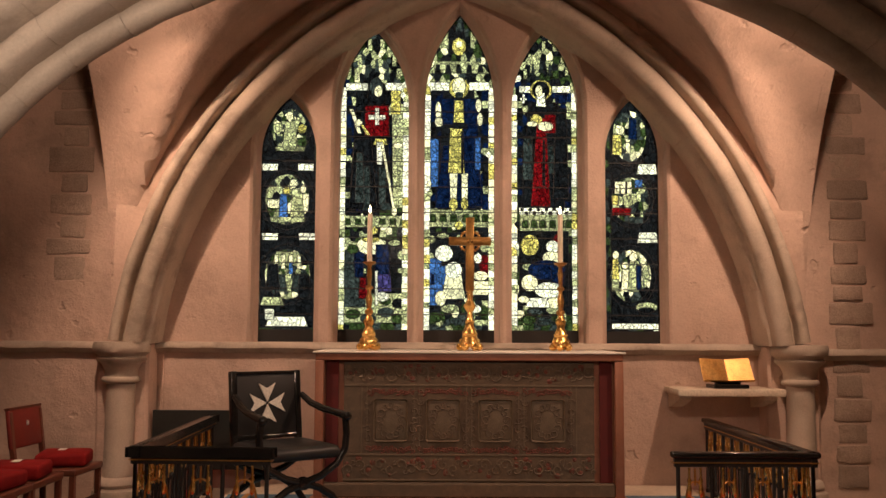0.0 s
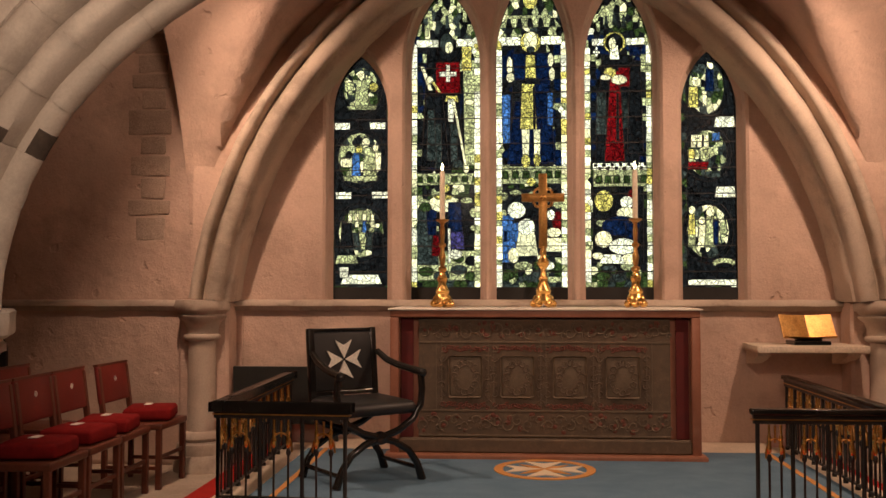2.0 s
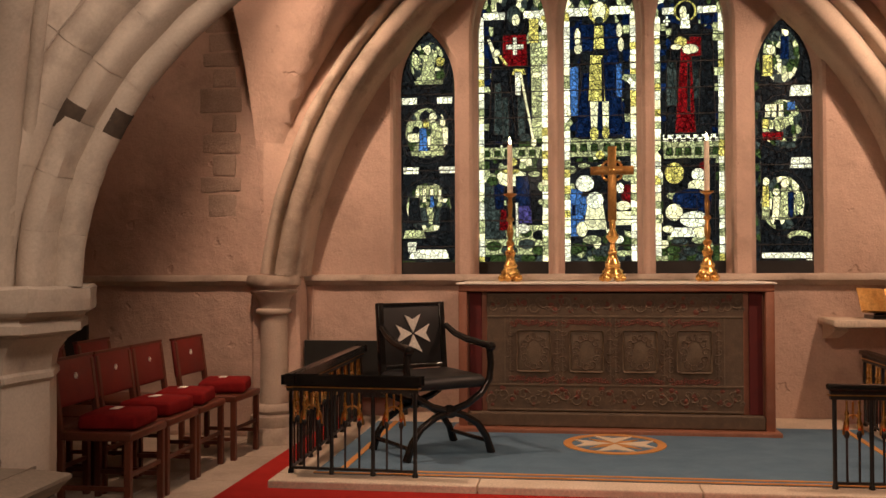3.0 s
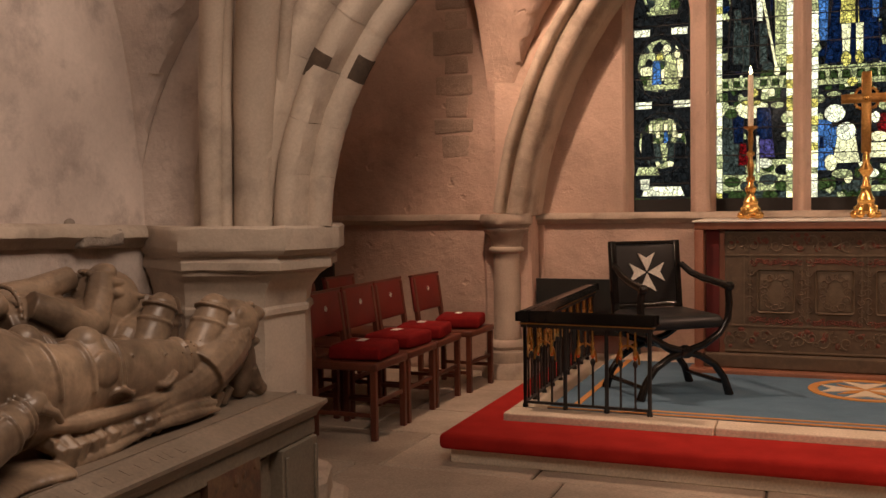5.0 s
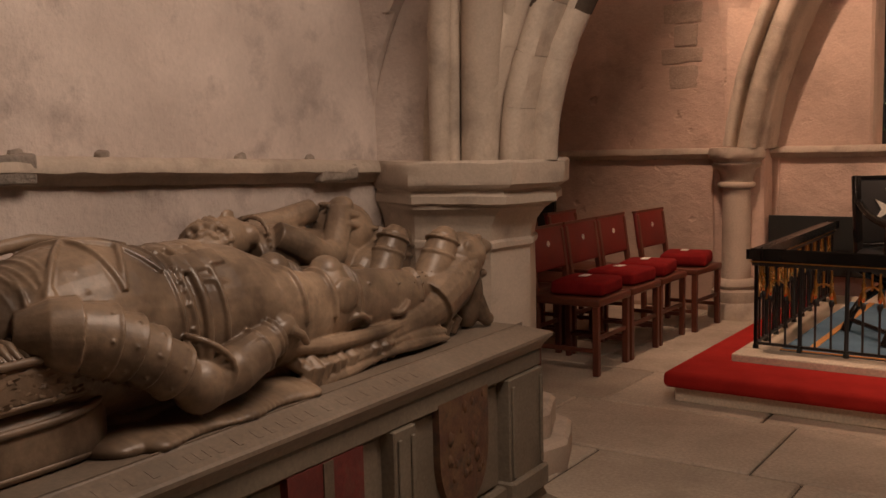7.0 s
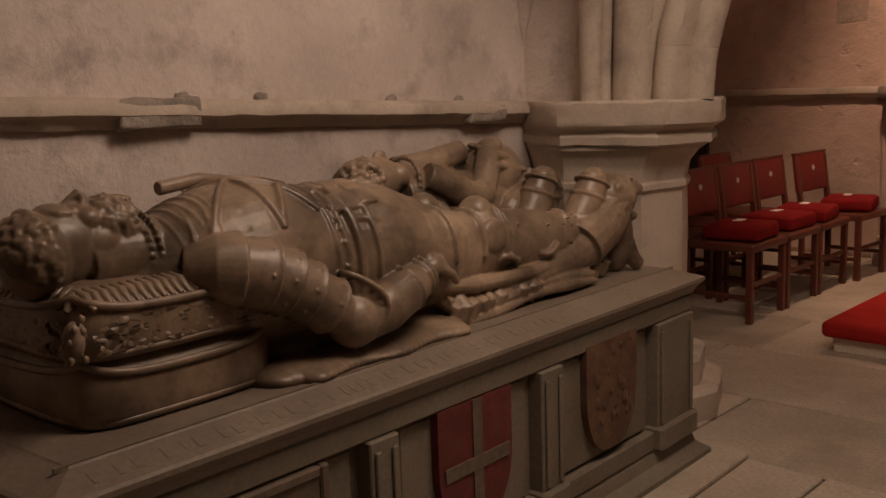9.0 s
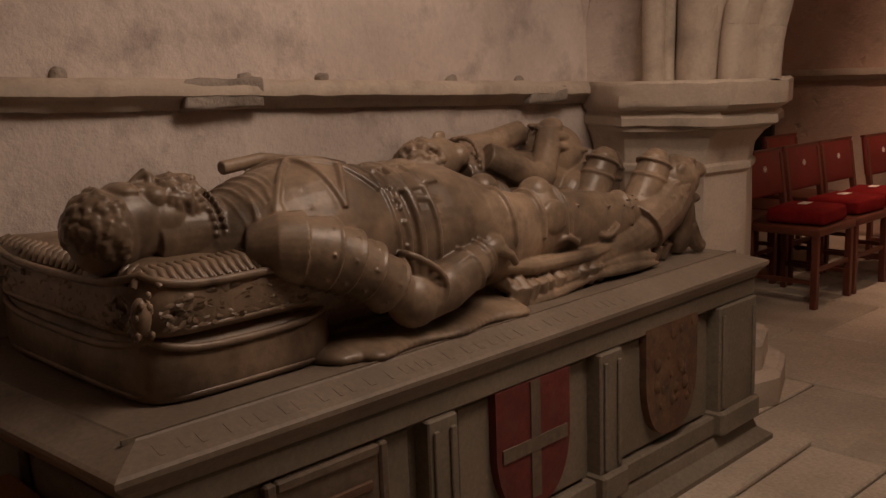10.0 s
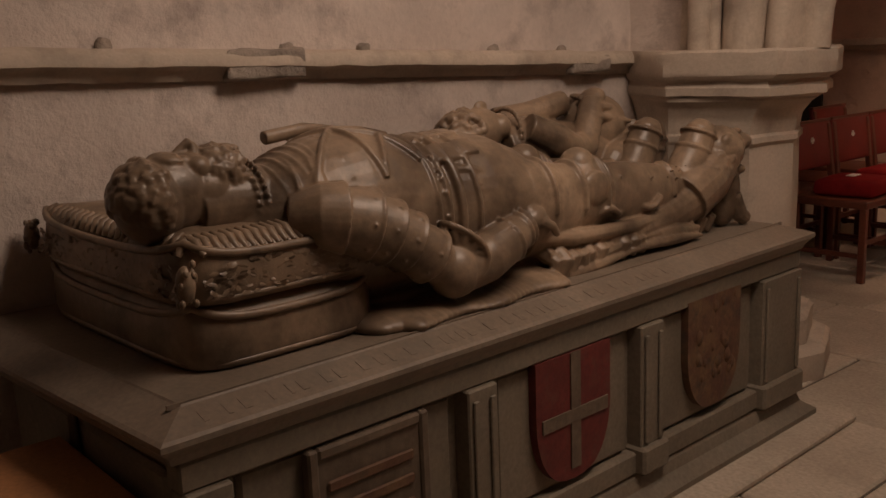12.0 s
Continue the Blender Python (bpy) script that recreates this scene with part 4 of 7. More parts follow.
# ---------- red chairs in the aisle ----------
def red_chair():
    ch = thing("red_chair", "red leather-backed wooden chair with a small white cross", "chair", "rows of red chairs")
    for s in (-1, 1):
        part("front_leg", boxed(s * 0.2 - 0.018, s * 0.2 + 0.018, -0.21, -0.174, 0, 0.4, 0.004), REDWOOD, ch)
        bm = boxed(s * 0.2 - 0.017, s * 0.2 + 0.017, 0.17, 0.204, 0, 0.8, 0.004)
        bmesh.ops.subdivide_edges(bm, edges=[e for e in bm.edges if abs(e.verts[0].co.z - e.verts[1].co.z) > 0.5], cuts=6)
        for v in bm.verts:
            v.co.y += max(0, v.co.z - 0.4) * 0.14
        part("back_leg", bm, REDWOOD, ch)
        part("side_stretcher", boxed(s * 0.2 - 0.01, s * 0.2 + 0.01, -0.175, 0.175, 0.13, 0.155, 0.003), REDWOOD, ch)
    part("seat", boxed(-0.222, 0.222, -0.22, 0.2, 0.395, 0.44, 0.012, 3), REDWOOD, ch, "red-brown wooden seat", smooth=40)
    part("front_stretcher", boxed(-0.185, 0.185, -0.2, -0.182, 0.2, 0.225, 0.003), REDWOOD, ch)
    tilt = Matrix.Translation((0, 0.2, 0.4)) @ Matrix.Rotation(radians(-8), 4, "X") @ Matrix.Translation((0, -0.2, -0.4))
    bm = boxed(-0.222, 0.222, 0.175, 0.208, 0.56, 0.82, 0.012, 3, tilt)
    bk = part("backrest", bm, REDLEATHER, ch, "red leather back panel", smooth=40)
    bm = bmesh.new()
    for k in range(4):
        a = math.pi / 2 * k
        prism(bm, [(x * math.cos(a) - z * math.sin(a), x * math.sin(a) + z * math.cos(a)) for x, z in maltese(0.034)], 0.168, 0.1745)
    bmesh.ops.transform(bm, matrix=tilt @ Matrix.Translation((0, 0, 0.715)), verts=bm.verts)
    part("white_cross", bm, WHITE, bk, "small white cross")
    part("top_rail", boxed(-0.224, 0.224, 0.172, 0.211, 0.812, 0.828, 0.004, 2, tilt), REDWOOD, ch)
    return ch


def cushion(m_bevel=0.025):
    cu = thing("kneeling_cushion", "thick red wool cushion lying on a chair", "cushion", "cushions on the red chairs")
    bm = boxed(-0.17, 0.17, -0.17, 0.15, 0.0, 0.085, m_bevel, 4)
    bmesh.ops.subdivide_edges(bm, edges=bm.edges, cuts=1, use_grid_fill=True)
    for v in bm.verts:
        v.co.z += 0.012 * (1 - (v.co.x / 0.17) ** 2) * (1 - (v.co.y / 0.17) ** 2) * (v.co.z > 0.05)
        v.co += noise.noise_vector(v.co * 9) * 0.006
    bm.verts.ensure_lookup_table()
    lo = min(v.co.z for v in bm.verts)
    for v in bm.verts:
        v.co.z -= lo
    part("pad", bm, REDWOOL, cu, smooth=60)
    bm = boxed(-0.04, 0.05, -0.02, 0.03, 0.098, 0.101, 0.0015)
    part("patch", bm, WHITE, cu, "small white woven patch")
    return cu


chair0, cush0 = red_chair(), cushion()
spots = [(-2.655, 4.575, 90), (-2.655, 5.04, 90), (-2.655, 5.5, 90), (-2.6, 6.03, 87), (-3.13, 4.62, 90), (-3.13, 5.1, 90), (-3.13, 5.7, 90)]
for i, (x, y, a) in enumerate(spots):
    m = pose(x, y, 0, 0, 0, a)
    if i == 0:
        chair0.matrix_world = m
    else:
        copy_thing(chair0, m)
    if i < 4:
        c = pose(x + 0.03, y + (0.0, 0.02, -0.03, 0.01)[i], 0.441, 0, 0, a + (4, -3, 8, 14)[i])
        if i == 0:
            cush0.matrix_world = c
        else:
            copy_thing(cush0, c)


# ---------- credence shelf, book stand, board ----------
def credence():
    cs = thing("credence_shelf", "stone credence shelf on brackets against the wall", "shelf")
    part("slab", boxed(1.63, 2.4, 6.38, 6.81, 0.885, 0.935, 0.008, 2), KERB, cs, smooth=40)
    for x in (1.66, 2.28):
        bm = bmesh.new()
        prism(bm, [(6.81, 0.885), (6.48, 0.885), (6.49, 0.855), (6.6, 0.82), (6.72, 0.79), (6.81, 0.78)], x, x + 0.09, axis="x")
        part("bracket", bm, KERB, cs)
    bs = thing("book_stand", "brass book stand with open sloping plates on the shelf", "book stand", at=(2.03, 6.55, 0.935), turn=4)
    part("foot", boxed(-0.13, 0.13, -0.09, 0.09, 0.0, 0.03, 0.006, 2), EBONY, bs, "dark wooden foot")
    part("stem", boxed(-0.08, 0.1, 0.0, 0.05, 0.03, 0.08, 0.004), EBONY, bs)
    for s in (-1, 1):
        m = Matrix.Translation((0, -0.02, 0.045)) @ Matrix.Rotation(radians(-32), 4, "X") @ Matrix.Rotation(radians(-s * 5), 4, "Z")
        x0, x1 = (0.002, 0.19) if s > 0 else (-0.19, -0.002)
        part("plate", boxed(x0, x1, -0.004, 0.004, 0.0, 0.19, 0.002, 1, m), OLDGOLD, bs, "polished brass plate")
        part("ledge", boxed(x0, x1, -0.03, 0.0, -0.008, 0.0, 0.002, 1, m), OLDGOLD, bs)
    bd = thing("leaning_board", "dark board standing against the plaster wall", "board", at=(-1.75, 6.68, 0.0))
    part("panel", boxed(-0.42, 0.42, -0.012, 0.012, 0.32, 0.75, 0.004, 1), BOARD_NICHE, bd)
    for x in (-0.36, 0.36):
        part("leg", boxed(x - 0.02, x + 0.02, -0.012, 0.012, 0.161, 0.32), BOARD_NICHE, bd)


credence()


# ---------- tomb ----------
TX, TY0, TY1 = -1.645, 0.17, 2.49
TURN = Matrix.Translation((TX, TY0, 0)) @ Matrix.Rotation(radians(2.0), 4, "Z") @ Matrix.Translation((-TX, -TY0, 0))  # the tomb stands slightly askew


def tomb():
    tb = thing("tomb_chest", "brown stone tomb chest with painted shields and moulded lid", "tomb")
    tb.matrix_world = TURN
    part("core", boxed(-2.57, -1.709, TY0 + 0.07, TY1 - 0.07, 0.1, 0.62), TOMB, tb)
    # moulded lid: rings from the plinth of the cornice to its flat top
    bm = bmesh.new()
    rings = []
    for o, z in ((0.03, 0.605), (0.022, 0.622), (0.006, 0.64), (0.0, 0.646), (0.0, 0.657), (0.008, 0.662), (0.082, 0.687), (0.086, 0.69)):
        rings.append([Vector(p) for p in ((TX - o, TY0 + o, z), (TX - o, TY1 - o, z), (-2.585, TY1 - o, z), (-2.665, TY0 + o - 0.05, z))])
    skin(bm, rings)
    lid = part("lid", bm, LID, tb, "grey stone lid with a chamfered inscribed edge")
    # worn lettering as plain bars
    rnd = random.Random(3)
    y = TY0 + 0.1
    bm = bmesh.new()
    while y < 1.7:
        w = rnd.choice((0.012, 0.02, 0.026, 0.03))
        sl = Matrix.Translation((TX - 0.043, y, 0.6738)) @ Matrix.Rotation(math.atan2(0.025, 0.074), 4, "Y")
        box(bm, -0.016, 0.016, 0, w * 0.5, -0.001, 0.001, 0, 1, sl)
        y += w + rnd.choice((0.012, 0.014, 0.03))
    tagged(part("lettering", bm, LID, lid, "worn raised lettering"), kind="stuff")
    part("groove", boxed(TX - 0.094, TX - 0.088, TY0 + 0.06, TY1 - 0.06, 0.684, 0.6935), LID, lid)
    front = -1.674
    part("top_rail", boxed(-1.724, front, TY0 + 0.04, TY1 - 0.04, 0.545, 0.603, 0.006, 1), TOMB, tb)
    part("bottom_rail", boxed(-1.724, front, TY0 + 0.04, TY1 - 0.04, 0.12, 0.185, 0.006, 1), TOMB, tb)
    for y0, y1 in ((0.215, 0.31), (0.905, 1.0), (1.555, 1.66), (2.2, 2.44)):
        ps = part("pilaster", boxed(-1.724, front + 0.012, y0, y1, 0.185, 0.545, 0.004), TOMB, tb)
        part("sunk_panel", boxed(front + 0.0125, front + 0.02, y0 + 0.012, y0 + 0.03, 0.21, 0.52, 0.003), TOMB, ps)
        part("sunk_panel", boxed(front + 0.0125, front + 0.02, y1 - 0.03, y1 - 0.012, 0.21, 0.52, 0.003), TOMB, ps)
        part("foot_block", boxed(-1.724, front + 0.03, y0 - 0.008, y1 + 0.008, 0.12, 0.2, 0.008), TOMB, tb)
    for y0, y1 in ((0.31, 0.905), (1.0, 1.555), (1.66, 2.2)):
        part("field", boxed(-1.714, -1.696, y0 + 0.025, y1 - 0.025, 0.19, 0.54, 0.01), TOMB, tb)
    # end face
    for x0, x1 in ((-2.56, -2.2), (-2.14, -1.754)):
        part("end_panel", boxed(x0, x1, TY0 + 0.05, TY0 + 0.075, 0.18, 0.56, 0.01), TOMB, tb)

    def shield(cy, z0, z1, w, material, name, label):
        n = 10
        right = [(w * math.cos(0.5 * math.pi * i / n) ** 0.75, z0 + (z1 - z0) * 0.55 * (1 - math.sin(0.5 * math.pi * i / n))) for i in range(n + 1)]
        out = [(cy + a, b) for a, b in [(w, z1)] + right] + [(cy - a, b) for a, b in right[-2::-1] + [(w, z1)]]
        bm = bmesh.new()
        prism(bm, out, -1.696, -1.672, axis="x")
        return part(name, bm, material, tb, label)

    shield(1.285, 0.205, 0.545, 0.145, SHIELDRED, "red_shield", "red painted shield with a pale cross")
    sh = tb.children[-1]
    part("cross_bar", boxed(-1.674, -1.667, 1.16, 1.415, 0.36, 0.395), TABLET, sh)
    part("cross_bar", boxed(-1.674, -1.668, 1.268, 1.305, 0.235, 0.545), TABLET, sh)
    sh = shield(1.935, 0.215, 0.56, 0.142, SHIELDMIX, "worn_shield", "dark worn heraldic shield")
    bm = bmesh.new()
    rnd = random.Random(9)
    for i in range(26):
        yy, zz = 1.935 + rnd.uniform(-0.11, 0.11), rnd.uniform(0.31, 0.54)
        bmesh.ops.create_icosphere(bm, subdivisions=1, radius=rnd.uniform(0.008, 0.02), matrix=Matrix.Translation((-1.672, yy, zz)) @ Matrix.Diagonal((0.45, 1, 1.4, 1)))
    tagged(part("carving", bm, SHIELDMIX, sh, smooth=60), kind="stuff")
    pl = part("striped_tablet", boxed(-1.696, -1.674, 0.49, 0.775, 0.2, 0.53, 0.006), TABLET, tb, "worn square tablet with raised stripes")
    for b in ((0.475, 0.5, 0.19, 0.54), (0.765, 0.79, 0.19, 0.54), (0.5, 0.765, 0.515, 0.54)):
        part("border", boxed(-1.694, -1.666, *b, 0.005), TABLET, pl)
    for k in range(5):
        part("stripe", boxed(-1.674, -1.667, 0.52, 0.745, 0.22 + 0.055 * k, 0.245 + 0.055 * k, 0.004), SHIELDMIX, pl)
    # plinth
    bm = bmesh.new()
    rings = []
    for o, z in ((-0.02, 0.0), (-0.02, 0.045), (0.0, 0.06), (0.02, 0.075), (0.03, 0.105), (0.045, 0.125)):
        rings.append([Vector(p) for p in ((TX - o, TY0 + o, z), (TX - o, TY1 - o, z), (-2.58, TY1 - o, z), (-2.66, TY0 + o - 0.05, z))])
    skin(bm, rings)
    part("plinth", bm, TOMB, tb)
    part("footing", boxed(-2.57, -1.52, TY0 - 0.1, TY1 + 0.1, 0.0, 0.028, 0.008), FLOOR, tb)


tomb()


def blob(bm, c, r, turn=(0, 0, 0), n=2):
    m = Matrix.Translation(c) @ Euler([radians(a) for a in turn]).to_matrix().to_4x4() @ Matrix.Diagonal((*r, 1))
    bmesh.ops.create_icosphere(bm, subdivisions=n + 1, radius=1, matrix=m)


def carved(name, bm, voxel, label, category, material, extra=None):
    """Joins the forms into one carved mesh with a worn, uneven skin."""
    ob = part(name, bm, material)
    md = ob.modifiers.new("unite", "REMESH")
    md.mode, md.voxel_size, md.use_smooth_shade = "VOXEL", voxel, True
    sm = ob.modifiers.new("soften", "SMOOTH")
    sm.factor, sm.iterations = 0.45, 1
    ob.matrix_world = TURN
    return tagged(ob, label, category)


EX, EZ = -1.985, 0.69  # the recumbent figure's axis and the lid's height


def loft(bm, sections, n=40, power=2.0):
    """A solid along y from (y, dx, half width, top, bottom) sections over the axis."""
    rings = []
    for y, dx, w, top, bot in sections:
        c, h = (top + bot) / 2, (top - bot) / 2
        ring = []
        for i in range(n):
            a = 2 * math.pi * i / n
            ca, sa = math.cos(a), math.sin(a)
            ring.append(Vector((EX + dx + w * math.copysign(abs(ca) ** (2 / power), ca), y, EZ + c + h * math.copysign(abs(sa) ** (2 / power), sa))))
        rings.append(ring)
    skin(bm, rings)


def hoop(bm, y, dx, w, top, bot, r, a0=-20, a1=200, slant=0.0, n=26, power=2.0):
    """A raised band over a lofted section."""
    c, h = (top + bot) / 2, (top - bot) / 2
    pts = []
    for i in range(n + 1):
        a = radians(a0 + (a1 - a0) * i / n)
        ca, sa = math.cos(a), math.sin(a)
        pts.append((EX + dx + w * math.copysign(abs(ca) ** (2 / power), ca), y + slant * ca, EZ + c + h * math.copysign(abs(sa) ** (2 / power), sa)))
    tube(bm, pts, r, 8)


def main_effigy():
    bm = bmesh.new()
    P = lambda dx, y, dz: (EX + dx, y, EZ + dz)
    rnd = random.Random(12)
    # soft cloth spread under the body
    for i in range(26):
        y = 0.78 + 0.022 * i
        blob(bm, P(0.1, y, 0.01), (0.15 + 0.012 * math.sin(0.55 * i) - 0.03 * (i < 3), 0.06, 0.03 + 0.005 * math.sin(0.9 * i)), n=3)
    box(bm, EX - 0.22, EX + 0.12, 0.7, 2.1, EZ, EZ + 0.06, 0.02, 2)
    # head
    body_bm, bm = bm, bmesh.new()
    blob(bm, P(0, 0.365, 0.31), (0.088, 0.145, 0.104), n=4)
    blob(bm, P(0, 0.315, 0.3), (0.1, 0.095, 0.108), n=4)
    blob(bm, P(0, 0.42, 0.365), (0.066, 0.075, 0.052), n=3)
    blob(bm, P(0, 0.36, 0.4), (0.058, 0.04, 0.022), n=3)
    for s in (-1, 1):
        tube(bm, [P(s * 0.012, 0.378, 0.412), P(s * 0.035, 0.374, 0.412), P(s * 0.058, 0.38, 0.395)], [0.007, 0.009, 0.006], 8)
        blob(bm, P(s * 0.034, 0.396, 0.4), (0.017, 0.013, 0.012), n=2)
        blob(bm, P(s * 0.045, 0.43, 0.378), (0.03, 0.035, 0.03), n=2)
    tube(bm, [P(0, 0.38, 0.408), P(0, 0.405, 0.425), P(0, 0.43, 0.441), P(0, 0.443, 0.428), P(0, 0.446, 0.405)], [0.006, 0.009, 0.012, 0.013, 0.01], 12)
    for s in (-1, 1):
        blob(bm, P(s * 0.012, 0.438, 0.419), (0.009, 0.01, 0.008), n=1)
    blob(bm, P(0, 0.49, 0.355), (0.076, 0.07, 0.07), n=3)
    blob(bm, P(0, 0.455, 0.31), (0.088, 0.09, 0.085), n=3)
    tube(bm, [P(0, 0.42, 0.275), P(0, 0.52, 0.275), P(0, 0.6, 0.26)], [0.09, 0.094, 0.105], 30)
    # curls of hair and beard
    for i in range(330):
        a, b = rnd.uniform(-0.6, 3.74), rnd.uniform(0.0, 1.5)
        d = Vector((math.cos(a) * math.cos(b), -math.sin(b), math.sin(a) * math.cos(b)))
        p = Vector(P(0, 0.325, 0.305)) + Vector((d.x * 0.098, d.y * 0.106, d.z * 0.104))
        if p.z > EZ + 0.375 and p.y > 0.3:
            continue
        blob(bm, p, [rnd.uniform(0.011, 0.018)] * 3, n=0)
    for i in range(260):
        a = rnd.uniform(-0.9, math.pi + 0.9)
        y = 0.45 + rnd.uniform(0, 0.105)
        k = 1 - 0.25 * abs(y - 0.5) / 0.05 * 0.5
        p = Vector(P(0.078 * k * math.cos(a), y, 0.352 + 0.073 * k * math.sin(a)))
        if abs(p.x - EX) < 0.025 and y < 0.475:
            continue
        blob(bm, p, [rnd.uniform(0.008, 0.013)] * 3, n=0)
    for s in (-1, 1):
        tube(bm, [P(s * 0.002, 0.455, 0.418), P(s * 0.025, 0.463, 0.414), P(s * 0.045, 0.478, 0.4)], [0.008, 0.0075, 0.005], 8)
    # beaded ruff
    for y, r, k in ((0.565, 0.1, 30), (0.587, 0.106, 32)):
        for i in range(k):
            a = math.pi * 2 * i / k
            blob(bm, P(r * math.cos(a), y, 0.272 + r * math.sin(a)), (0.0095, 0.0085, 0.0095), n=0)
    for v in bm.verts:  # smaller, and laid back on the cushion
        v.co = Vector(P(0, 0.425, 0.352)) + 0.8 * (v.co - Vector(P(0, 0.4, 0.325)))
    me = bpy.data.meshes.new("head")
    bm.to_mesh(me)
    bm.free()
    bm = body_bm
    bm.from_mesh(me)
    bpy.data.meshes.remove(me)
    body = [(0.5, 0, 0.06, 0.34, 0.14), (0.55, 0, 0.09, 0.36, 0.1), (0.6, 0, 0.13, 0.375, 0.06), (0.66, 0, 0.16, 0.4, 0.04), (0.73, 0, 0.175, 0.425, 0.03), (0.81, 0, 0.18, 0.436, 0.03), (0.89, 0, 0.178, 0.43, 0.03), (0.97, 0, 0.17, 0.41, 0.03), (1.03, 0, 0.163, 0.395, 0.03), (1.08, 0, 0.175, 0.402, 0.03), (1.17, 0, 0.19, 0.402, 0.03), (1.26, 0, 0.192, 0.388, 0.03), (1.34, 0, 0.188, 0.355, 0.03), (1.4, 0, 0.175, 0.31, 0.03), (1.46, 0, 0.14, 0.22, 0.03)]
    loft(bm, body)

    def at(y):
        for p, q in zip(body, body[1:]):
            if p[0] <= y <= q[0]:
                f = (y - p[0]) / (q[0] - p[0])
                return [p[i] + (q[i] - p[i]) * f for i in range(1, 5)]

    def band(y, r, grow=0.0, slant=0.0, a0=-25, a1=205):
        dx, w, top, bot = at(y)
        hoop(bm, y, dx, w + grow, top + grow, bot, r, a0, a1, slant)

    for k in range(4):
        band(0.605 + 0.026 * k, 0.006, 0.0, 0.015, 0, 180)
    for y, r in ((0.985, 0.006), (1.02, 0.008), (1.055, 0.012), (1.105, 0.007), (1.36, 0.007)):
        band(y, r, 0.002)
    for ua, ya, ub, yb in ((0.0, 0.8, 0.13, 0.67), (0.0, 0.8, 0.155, 0.84), (0.155, 0.84, 0.06, 0.9), (0.06, 0.9, 0.12, 0.97), (0.0, 0.8, 0.09, 0.965), (0.0, 0.8, -0.1, 0.74), (0.0, 0.8, -0.05, 0.96), (0.0, 0.8, 0.0, 0.97)):
        pts = []
        for i in range(11):
            u, y = ua + (ub - ua) * i / 10, ya + (yb - ya) * i / 10
            dx, w, top, bot = at(y)
            c, h = (top + bot) / 2, (top - bot) / 2
            pts.append(P(u, y, c + h * math.sqrt(max(0.01, 1 - (u / w) ** 2)) + 0.003))
        tube(bm, pts, 0.008, 8)
    for y, lean in ((0.632, 0.05), (0.668, 0.06), (0.684, 0.06)):
        dx, w, top, bot = at(y)
        c, h = (top + bot) / 2, (top - bot) / 2
        for j in range(64):
            a = math.pi * (j + 0.5) / 64
            blob(bm, P((w + 0.002) * math.cos(a), y + lean * (math.sin(a) - 0.6), c + (h + 0.004) * math.sin(a)), (0.0072, 0.006, 0.0072), n=0)
    for i in range(60):  # rivets along the bands
        y = rnd.choice((0.735, 0.99, 1.045, 1.1))
        dx, w, top, bot = at(y)
        a = radians(rnd.uniform(0, 180))
        c, h = (top + bot) / 2, (top - bot) / 2
        blob(bm, P(w * math.copysign(abs(math.cos(a)) ** 1.0, math.cos(a)), y + 0.02, c + h * math.sin(a) ** 1.0), (0.006, 0.006, 0.006), n=0)
    # buckled strap hanging from the belt
    for u, w in ((0.1, 0.03), (0.02, 0.028)):
        for y0, y1 in ((1.02, 1.1), (1.11, 1.16)):
            dx, hw, top, bot = at((y0 + y1) / 2)
            z = (top + bot) / 2 + (top - bot) / 2 * math.sqrt(1 - (u / hw) ** 2)
            box(bm, -w, w, (y0 - y1) / 2, (y1 - y0) / 2, -0.02, 0.009, 0.004, 1, Matrix.Translation(P(u, (y0 + y1) / 2, z)) @ Matrix.Rotation(math.asin(min(0.9, u / hw)), 4, "Y"))
    tube(bm, [P(0.13, 1.06, 0.328), P(0.145, 1.12, 0.318), P(0.15, 1.18, 0.305)], [0.012, 0.011, 0.008], 10)
    tube(bm, [P(-0.1, 0.69, 0.425), P(-0.1, 0.8, 0.437), P(-0.1, 0.9, 0.425)], [0.017, 0.016, 0.012], 12)
    # arms
    for s in (1, -1):
        way = [(0.158, 0.7, 0.265, 0.078), (0.176, 0.77, 0.243, 0.076), (0.19, 0.84, 0.205, 0.07), (0.198, 0.905, 0.16, 0.064), (0.203, 0.965, 0.112, 0.058)]
        tube(bm, [P(s * 0.1, 0.62, 0.27), P(s * 0.14, 0.665, 0.272), P(s * 0.16, 0.71, 0.264)], [0.052, 0.072, 0.08], 30)
        # overlapping lames of the pauldron, each with a rolled and riveted edge
        tube(bm, [P(s * x, y, z) for x, y, z, r in way], [r - 0.012 for x, y, z, r in way], 40)
        cuts = (0.1, 0.95, 1.6, 2.3, 3.2)
        for f0, f1 in zip(cuts, cuts[1:]):
            ends = []
            for f in (f0 - 0.1, f1):
                i = min(max(int(f), 0), 3)
                ends.append([way[i][j] + (way[i + 1][j] - way[i][j]) * (f - i) for j in range(4)])
            (xa, ya, za, ra), (xb, yb, zb, rb) = ends
            tube(bm, [P(s * xa, ya, za), P(s * xb, yb, zb)], [ra - 0.01, rb + 0.004], 40)
            d = (Vector((s * xb, yb, zb)) - Vector((s * xa, ya, za))).normalized()
            e1 = d.cross(Vector((1, 0, 0))).normalized()
            e2 = d.cross(e1)
            ring = [Vector(P(s * xb, yb, zb)) + (rb + 0.003) * (e1 * math.cos(a) + e2 * math.sin(a)) for a in [2 * math.pi * j / 24 for j in range(25)]]
            tube(bm, ring, 0.0048, 6)
